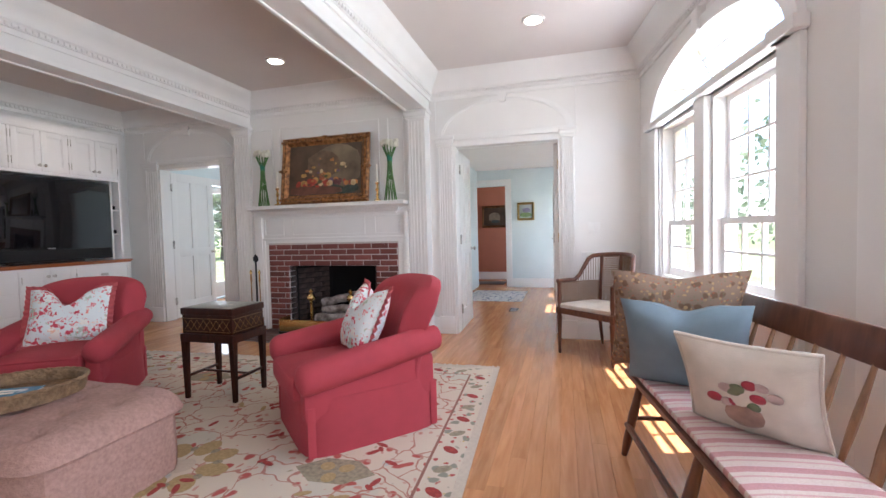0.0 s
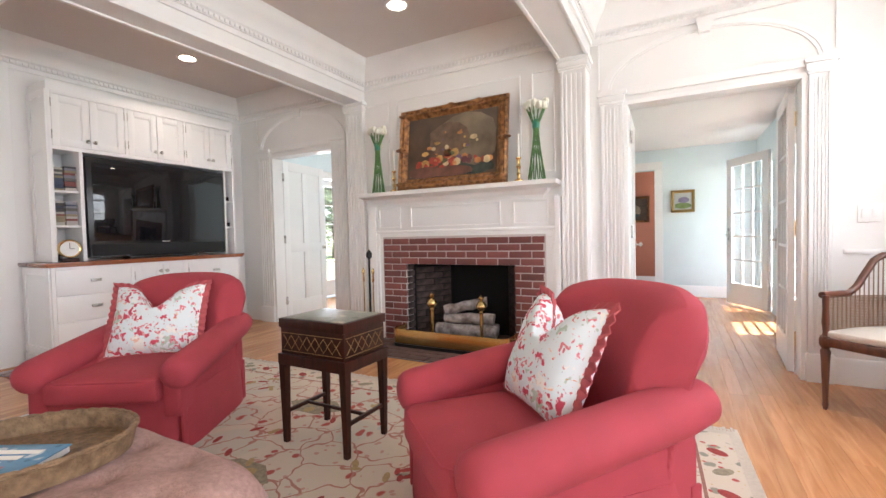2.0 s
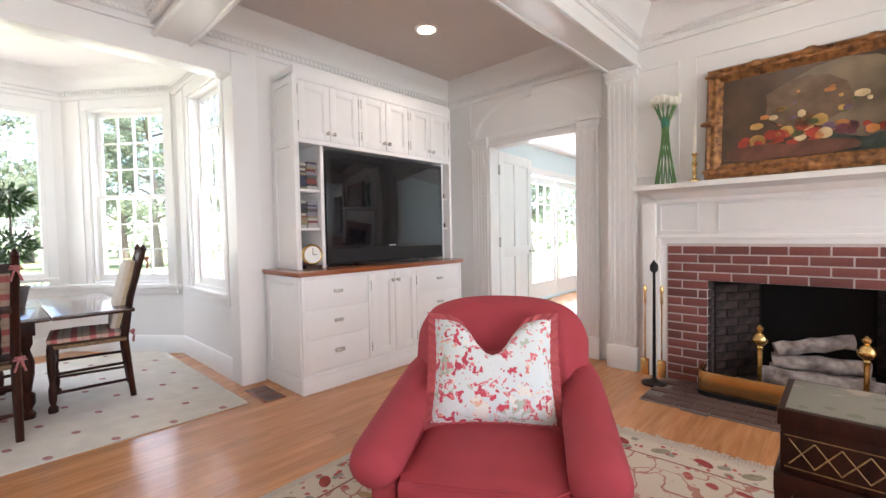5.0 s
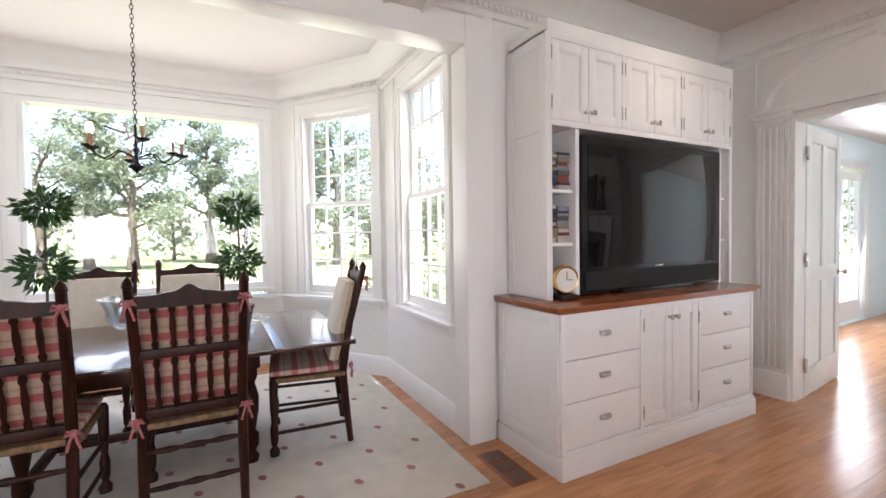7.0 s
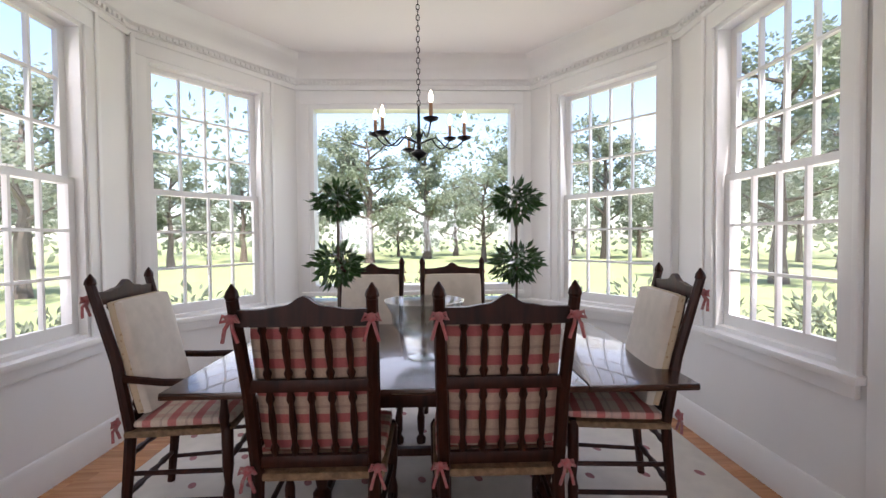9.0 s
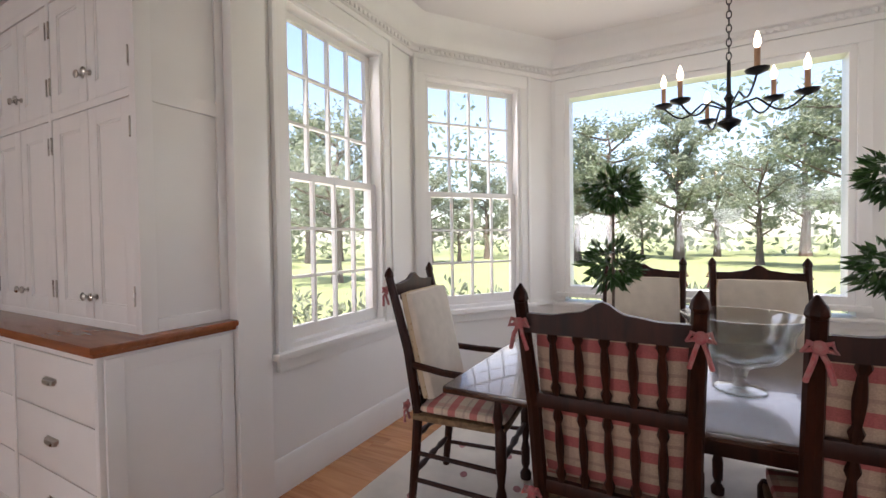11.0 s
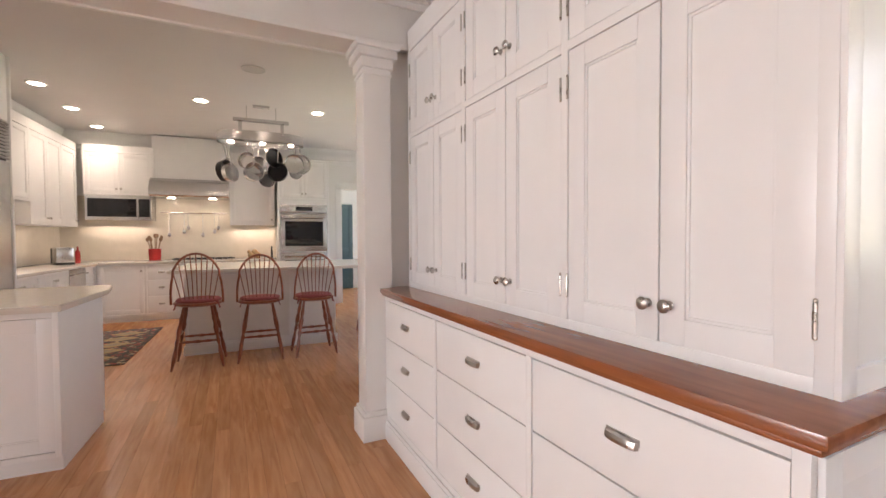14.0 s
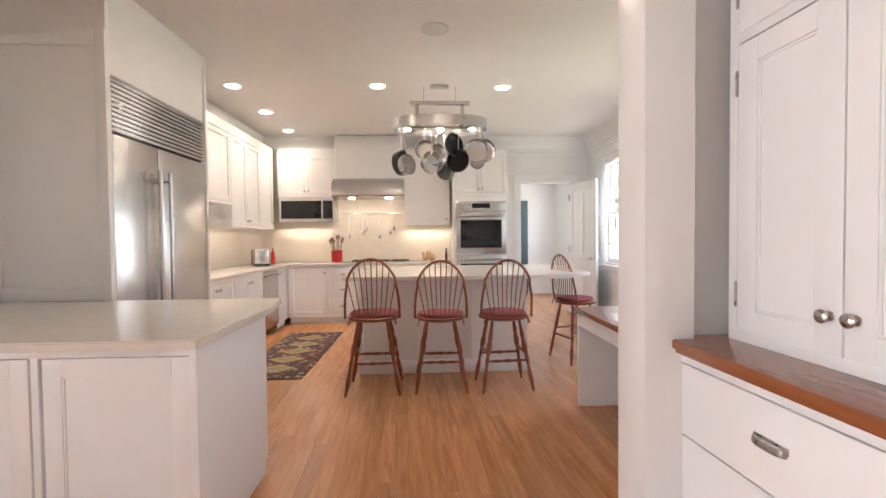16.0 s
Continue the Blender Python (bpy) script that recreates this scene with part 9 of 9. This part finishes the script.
POTS = [(-0.47, 0.05, 2.08, 0.13, 0.10, 1), (-0.44, -0.15, 2.18, 0.10, 0.05, 0), (-0.40, 0.16, 2.05, 0.11, 0.08, 0), (-0.12, 0.18, 2.06, 0.11, 0.12, 0), (-0.02, 0.12, 2.16, 0.11, 0.07, 0), (-0.16, 0.20, 2.20, 0.10, 0.06, 0), (0.12, 0.2, 2.25, 0.12, 0.05, 1), (0.2, 0.2, 2.08, 0.12, 0.07, 1), (0.05, -0.1, 2.02, 0.10, 0.05, 0), (0.38, 0.18, 2.20, 0.12, 0.04, 0), (0.46, 0.1, 2.20, 0.13, 0.06, 0), (0.42, -0.12, 2.12, 0.08, 0.07, 0)]
for k, (x, y, z, r, d, dark) in enumerate(POTS):
    t = thing("hanging_pan", RK @ pose(-x, y, z, 0, 0, random.uniform(-40, 40) + (80 if k < 3 else 0)), "dark frying pan hanging from the rack" if dark else "polished steel pan hanging from the rack", "pan", "pans on the rack")
    bm = bmesh.new()
    bm_lathe(bm, [(0.001, 0), (r * 0.85, 0.0), (r * 0.95, 0.012), (r, d), (r + 0.006, d), (r * 0.96, 0.014), (r * 0.84, 0.004), (0.001, 0.004)], 22, Matrix.Rotation(radians(-82), 4, "X"))
    part("pan_body", bm, M_PANDARK if dark else M_STEEL, t)
    bm = bmesh.new()
    bm_tube(bm, [(0, d * 0.7, r), (0, d * 0.7 + 0.005, r + 0.03), (0, d * 0.5, r + 0.15), (0, 0.0, max(2.47 - z, r + 0.16))], 0.007, 6, radii=[0.01, 0.008, 0.008, 0.004])
    part("pan_handle", bm, M_STEEL, t)

# kitchen rug, speaker, desk
t = thing("kitchen_rug", pose(-2.45, -7.35, 0, 0, 0, 0), "dark patterned runner rug in the kitchen", "rug")
M_KR = spotted("dark_runner", (0.06, 0.05, 0.045), [((0.42, 0.34, 0.24), 1.0, 0.30), ((0.30, 0.06, 0.05), 1.3, 0.34), ((0.34, 0.2, 0.09), 1.9, 0.24)], 10.0, 0.95)
pbox("rug_weave", (-0.35, -1.05, 0.001), (0.35, 1.05, 0.010), M_KR, t, 0.003)
for y in (-0.7, -0.35, 0.0, 0.35, 0.7):
    flat_shape("diamond_motif", [(0.2, y), (0, y + 0.15), (-0.2, y), (0, y - 0.15)], 0.0102, M_RUGGOLD, t)
    flat_shape("diamond_motif", [(0.12, y), (0, y + 0.09), (-0.12, y), (0, y - 0.09)], 0.0112, M_OLIVE, t)
t = thing("ceiling_speaker", pose(-4.06, -5.74, CEIL), "round white ceiling speaker grille", "speaker")
bm = bmesh.new()
bm_lathe(bm, [(0.115, -0.001), (0.115, -0.008), (0.105, -0.010), (0.10, -0.006), (0.001, -0.005)], 28)
part("grille", bm, material("speaker_grille", (0.66, 0.65, 0.63), 0.6, vary=0.05, scale=200), t)
t = thing("kitchen_desk", pose(0, 0, 0), "small built-in desk with cherry top", "desk")
pbox("desk_top", (-5.53, -5.5, 0.72), (-5.10, -3.95, 0.755), M_CHERRY, t, 0.008)
pbox("leg_panel", (-5.165, -4.56, 0), (-5.125, -4.50, 0.72), M_CAB, t, 0.003)
pbox("apron", (-5.155, -5.5, 0.62), (-5.125, -4.56, 0.72), M_CAB, t, 0.003)
pbox("end_panel", (-5.53, -3.98, 0), (-5.13, -3.95, 0.72), M_CAB, t, 0.003)
pbox("end_panel", (-5.53, -5.5, 0), (-5.13, -5.47, 0.72), M_CAB, t, 0.003)
pbox("back_panel", (-5.55, -5.5, 0), (-5.52, -3.95, 0.72), M_CAB, t, 0.003)

ROOM[0] = HERE

# ---- hall pieces ----
def small_picture(name, m, w, h, fmat, base, blobs, label):
    return fruit_picture(name, m, w, h, 0.045, fmat, base, blobs, label)


M_GOLDFRAME = material("gold_frame", (0.50, 0.33, 0.10), 0.4, 0.4, vary=0.1, scale=20)
small_picture("landscape_picture", pose(-0.12, 8.895, 1.37), 0.34, 0.36, M_GOLDFRAME, paint("paint_sky", (0.5, 0.55, 0.55), 0.1, 8), [("brush_patch", 0.0, 0.11, 0.12, 0.05, paint("paint_meadow", (0.20, 0.30, 0.10))), ("brush_patch", 0.01, 0.2, 0.08, 0.05, paint("paint_violet", (0.25, 0.22, 0.36)))], "small bright landscape in a gold frame")
small_picture("dark_picture", pose(-0.98, 10.295, 1.25), 0.60, 0.52, M_GILT, P_DARK, [("brush_patch", 0.0, 0.24, 0.14, 0.12, paint("paint_stone", (0.35, 0.28, 0.2))), ("brush_patch", 0.02, 0.14, 0.10, 0.04, PC[6])], "dark landscape in a heavy gilt frame")
M_CHECK = spotted("checked_hall_rug", (0.55, 0.52, 0.48), [((0.10, 0.12, 0.17), 1.0, 0.36), ((0.30, 0.18, 0.16), 1.5, 0.2)], 11.0, 0.95)
for nm, m, hx, hy in (("hall_rug", pose(-0.55, 7.65, 0), 0.50, 0.62), ("sunroom_rug", pose(-4.35, 7.0, 0, 0, 0, 8), 0.45, 0.9), ("sunroom_rug", pose(-4.75, 9.6, 0, 0, 0, 4), 0.5, 0.5)):
    t = thing(nm, m, "blue and grey checked flat-woven rug", "rug")
    pbox("weave", (-hx, -hy, 0.001), (hx, hy, 0.008), M_CHECK, t, 0.002)
t = thing("hall_mat", pose(-0.95, 9.5, 0), "dark door mat on the floor", "mat")
pbox("mat", (-0.3, -0.25, 0.001), (0.3, 0.25, 0.010), M_IRON, t, 0.002)

# ---- garden ----
M_GRASS = material("lawn", (0.17, 0.21, 0.08), 0.95, vary=0.25, scale=1.5, color2=(0.23, 0.25, 0.11), bump=0.8, bump_scale=60)
M_TREELEAF = material("tree_leaf", (0.25, 0.285, 0.19), 0.6, vary=0.35, scale=0.8, color2=(0.13, 0.17, 0.095))
M_TREELEAF2 = material("tree_leaf_pale", (0.30, 0.33, 0.24), 0.6, vary=0.35, scale=0.8, color2=(0.16, 0.20, 0.12))
bm = bmesh.new()
bm_box(bm, (-400, -400, -0.75), (400, 400, -0.45))
solid("ground", bm, M_GRASS, "mown green lawn around the house", "lawn", "structure")


def let_light_through(m, amount):
    """Leaves: part of the light that falls on them passes to the other side."""
    nt = m.node_tree
    out, b = nt.nodes["Material Output"], nt.nodes["Principled BSDF"]
    tr, mx = nt.nodes.new("ShaderNodeBsdfTranslucent"), nt.nodes.new("ShaderNodeMixShader")
    nt.links.new(b.inputs["Base Color"].links[0].from_socket, tr.inputs[0])
    mx.inputs[0].default_value = amount
    nt.links.new(b.outputs[0], mx.inputs[1])
    nt.links.new(tr.outputs[0], mx.inputs[2])
    nt.links.new(mx.outputs[0], out.inputs[0])


let_light_through(M_TREELEAF, 0.45)
let_light_through(M_TREELEAF2, 0.45)


def tree_meshes(seed, h, spread, leaf):
    rnd = random.Random(seed)
    bm = bmesh.new()
    pts = [Vector((0, 0, 0))]
    for k in range(1, 8):
        pts.append(Vector((rnd.uniform(-0.12, 0.12) * k * 0.3, rnd.uniform(-0.12, 0.12) * k * 0.3, h * 0.8 * k / 7)))
    bm_tube(bm, pts, 0.2, 8, radii=[0.028 * h * (1 - 0.85 * k / 7) * (1.25 if k == 0 else 1) for k in range(8)])
    centres = []
    for k in range(16):
        f = 0.28 + 0.65 * k / 15
        base = pts[min(7, int(f * 8))].copy()
        base.z = h * 0.8 * f
        a = k * 2.4 + rnd.uniform(-0.4, 0.4)
        ln_ = spread * (1.05 - 0.62 * abs(f - 0.42)) * rnd.uniform(0.6, 1.05)
        tip = base + Vector((math.cos(a) * ln_, math.sin(a) * ln_, h * rnd.uniform(0.06, 0.17)))
        mid = base.lerp(tip, 0.5) + Vector((0, 0, -0.1))
        bm_tube(bm, [base, mid, tip], 0.05, 5, radii=[0.009 * h, 0.006 * h, 0.002 * h])
        centres += [(mid + Vector((0, 0, 0.3)), 0.5), (tip, 0.75), (base.lerp(tip, 0.78) + Vector((rnd.uniform(-0.5, 0.5), rnd.uniform(-0.5, 0.5), 0.2)), 0.65)]
    centres.append((pts[-1] + Vector((0, 0, 0.4)), 1.0))
    trunk = finish(bm, "trunk", M_BARK)
    verts, faces = [], []
    for c, r in centres:
        rr = r * spread * 0.42
        for q in range(120):
            z = rnd.uniform(-1, 1)
            a = rnd.uniform(0, 6.283)
            s = math.sqrt(1 - z * z)
            p = c + Vector((s * math.cos(a), s * math.sin(a), z * 0.7)) * rr * rnd.uniform(0.35, 1.1)
            u = Vector((rnd.uniform(-1, 1), rnd.uniform(-1, 1), rnd.uniform(-0.7, 0.5))).normalized()
            w = u.cross(Vector((rnd.uniform(-1, 1), rnd.uniform(-1, 1), rnd.uniform(-1, 1)))).normalized()
            l_ = rnd.uniform(0.07, 0.15) * (h / 9)
            i = len(verts)
            verts += [p, p + u * l_ + w * l_ * 0.45, p + u * l_ * 2.0, p + u * l_ - w * l_ * 0.45]
            faces.append((i, i + 1, i + 2, i + 3))
    me = bpy.data.meshes.new("crown")
    me.from_pydata([tuple(v) for v in verts], [], faces)
    me.materials.append(leaf)
    return trunk, me


KINDS = [tree_meshes(1, 9.0, 2.6, M_TREELEAF), tree_meshes(2, 11.0, 2.3, M_TREELEAF2), tree_meshes(3, 7.0, 2.4, M_TREELEAF2)]


def tree(x, y, kind, s, rz):
    t = thing("tree", pose(x, y, -0.46, 0, 0, rz) @ Matrix.Scale(s, 4), "leafy broad tree standing on the lawn", "tree", "garden trees")
    for nm, me in zip(("trunk", "crown"), KINDS[kind]):
        o = new(nm, me)
        o.parent = t


random.seed(77)
spots = []
for k in range(34):
    a = radians(118 + k * 3.9)
    r = random.uniform(27, 44)
    spots.append((-5 + r * math.cos(a), 0.5 + r * math.sin(a)))
for k in range(16):
    a = radians(-55 + k * 7.5)
    r = random.uniform(16, 28)
    spots.append((2 + r * math.cos(a), 2 + r * math.sin(a)))
spots += [(-17.5, -12.0), (-19.0, 13.0)]
for k, (x, y) in enumerate(spots):
    tree(x, y, k % 3, random.uniform(0.75, 1.25), random.uniform(0, 360))
# far woods behind, joined
rnd = random.Random(9)
verts, faces = [], []
for k in range(34000):
    a = rnd.uniform(0, 6.283)
    r = rnd.uniform(40, 62)
    hmax = 13 + 4 * math.sin(a * 9) + 2.5 * math.sin(a * 23 + 1)
    p = Vector((-4 + r * math.cos(a), r * math.sin(a), rnd.uniform(-0.4, hmax) * rnd.uniform(0.6, 1.0)))
    u = Vector((rnd.uniform(-1, 1), rnd.uniform(-1, 1), rnd.uniform(-0.8, 0.8))).normalized()
    w = u.cross(Vector((rnd.uniform(-1, 1), rnd.uniform(-1, 1), rnd.uniform(-1, 1)))).normalized()
    l_ = rnd.uniform(0.22, 0.5)
    i = len(verts)
    verts += [p, p + u * l_ + w * l_ * 0.5, p + u * l_ * 2, p + u * l_ - w * l_ * 0.5]
    faces.append((i, i + 1, i + 2, i + 3))
me = bpy.data.meshes.new("far_woods")
me.from_pydata([tuple(v) for v in verts], [], faces)
me.materials.append(M_TREELEAF)
tagged(new("far_woods", me), "distant leafy woods behind the lawn", "woods", "", "stuff")
# shrubs below the bay windows
for k in range(16):
    a = radians(100 + k * 11)
    x, y = -6.8 + 3.1 * math.cos(a), 0.4 + 4.3 * math.sin(a)
    if -2.2 < y < 3.0 and x > -9.0 and k % 3:
        continue
    t = thing("shrub", pose(x, y, -0.46), "low rounded green garden shrub", "shrub", "shrubs")
    bm = bmesh.new()
    rr = random.Random(k)
    for q in range(6):
        leaf_cluster(bm, (rr.uniform(-0.3, 0.3), rr.uniform(-0.3, 0.3), 0.45 + rr.uniform(-0.15, 0.45)), 0.34, 110, rr, 0.11)
    part("foliage", bm, M_TREELEAF2, t, smooth=False)
    bm = bmesh.new()
    bm_tube(bm, [(0, 0, 0), (0.03, 0, 0.5)], 0.03, 6)
    part("stem", bm, M_BARK, t)

# ---- floor boards ----
BWD = 0.082
random.seed(13)
near, rest_ = [], []
lens = (0.9, 1.2, 1.5, 1.9, 2.4)
BOARD = {}
for ln_ in lens:
    bm = bmesh.new()
    bm_box(bm, (-BWD / 2 + 0.0003, -ln_ / 2 + 0.0003, -0.014), (BWD / 2 - 0.0003, ln_ / 2 - 0.0003, 0.0))
    bmesh.ops.bevel(bm, geom=[e for e in bm.edges if all(v.co.z > -0.001 for v in e.verts)], offset=0.0006, segments=1, affect="EDGES")
    BOARD[ln_] = finish(bm, "floor_board", M_FLOOR, False)
count = 0
rv, rf = [], []
nx = int((3.0 + 8.1) / BWD)
for i in range(nx):
    x = -8.1 + (i + 0.5) * BWD
    y0, y1 = (-1.6, 2.4) if x < W else ((S - 2.6, 11.1) if x < 1.4 else (-3.5, 4.8))
    if x < W and x > -7.55:
        y0 = S - 2.6
        if x > -6.1:
            y1 = 11.1
    y = y0 - random.random()
    while y < y1:
        ln_ = random.choice(lens)
        c = y + ln_ / 2
        if not (-2.95 < x < -1.19 and 3.98 - ln_ / 2 < c < 5.2 + ln_ / 2):
            close = -4.7 < x < -3.0 and -6.2 < c < 0.5
            close = close or (-0.2 < x < 1.0 and 1.5 < c < 4.6)
            if close and count < 300:
                o = new("floor_board", BOARD[ln_])
                o.parent = FLOOR
                o.matrix_basis = pose(x, c, 0)
                count += 1
            else:
                a, b = x - BWD / 2 + 0.0003, x + BWD / 2 - 0.0003
                k = len(rv)
                rv += [(a, y + 0.0003, 0), (b, y + 0.0003, 0), (b, y + ln_ - 0.0003, 0), (a, y + ln_ - 0.0003, 0), (a, y + 0.0003, -0.014), (b, y + 0.0003, -0.014), (b, y + ln_ - 0.0003, -0.014), (a, y + ln_ - 0.0003, -0.014)]
                rf += [(k, k + 1, k + 2, k + 3), (k, k + 4, k + 5, k + 1), (k + 1, k + 5, k + 6, k + 2), (k + 2, k + 6, k + 7, k + 3), (k + 3, k + 7, k + 4, k)]
        else:
            for ya, yb in ((y, min(y + ln_, 3.98)), (max(y, 5.2), y + ln_)):
                if yb - ya > 0.05:
                    a, b = x - BWD / 2 + 0.0003, x + BWD / 2 - 0.0003
                    k = len(rv)
                    rv += [(a, ya, 0), (b, ya, 0), (b, yb, 0), (a, yb, 0)]
                    rf.append((k, k + 1, k + 2, k + 3))
        y += ln_
me = bpy.data.meshes.new("floor_boards_rest")
me.from_pydata(rv, [], rf)
me.materials.append(M_FLOOR_REST)
o = new("floor_boards_rest", me)
o.parent = FLOOR
o["kind"] = "stuff"
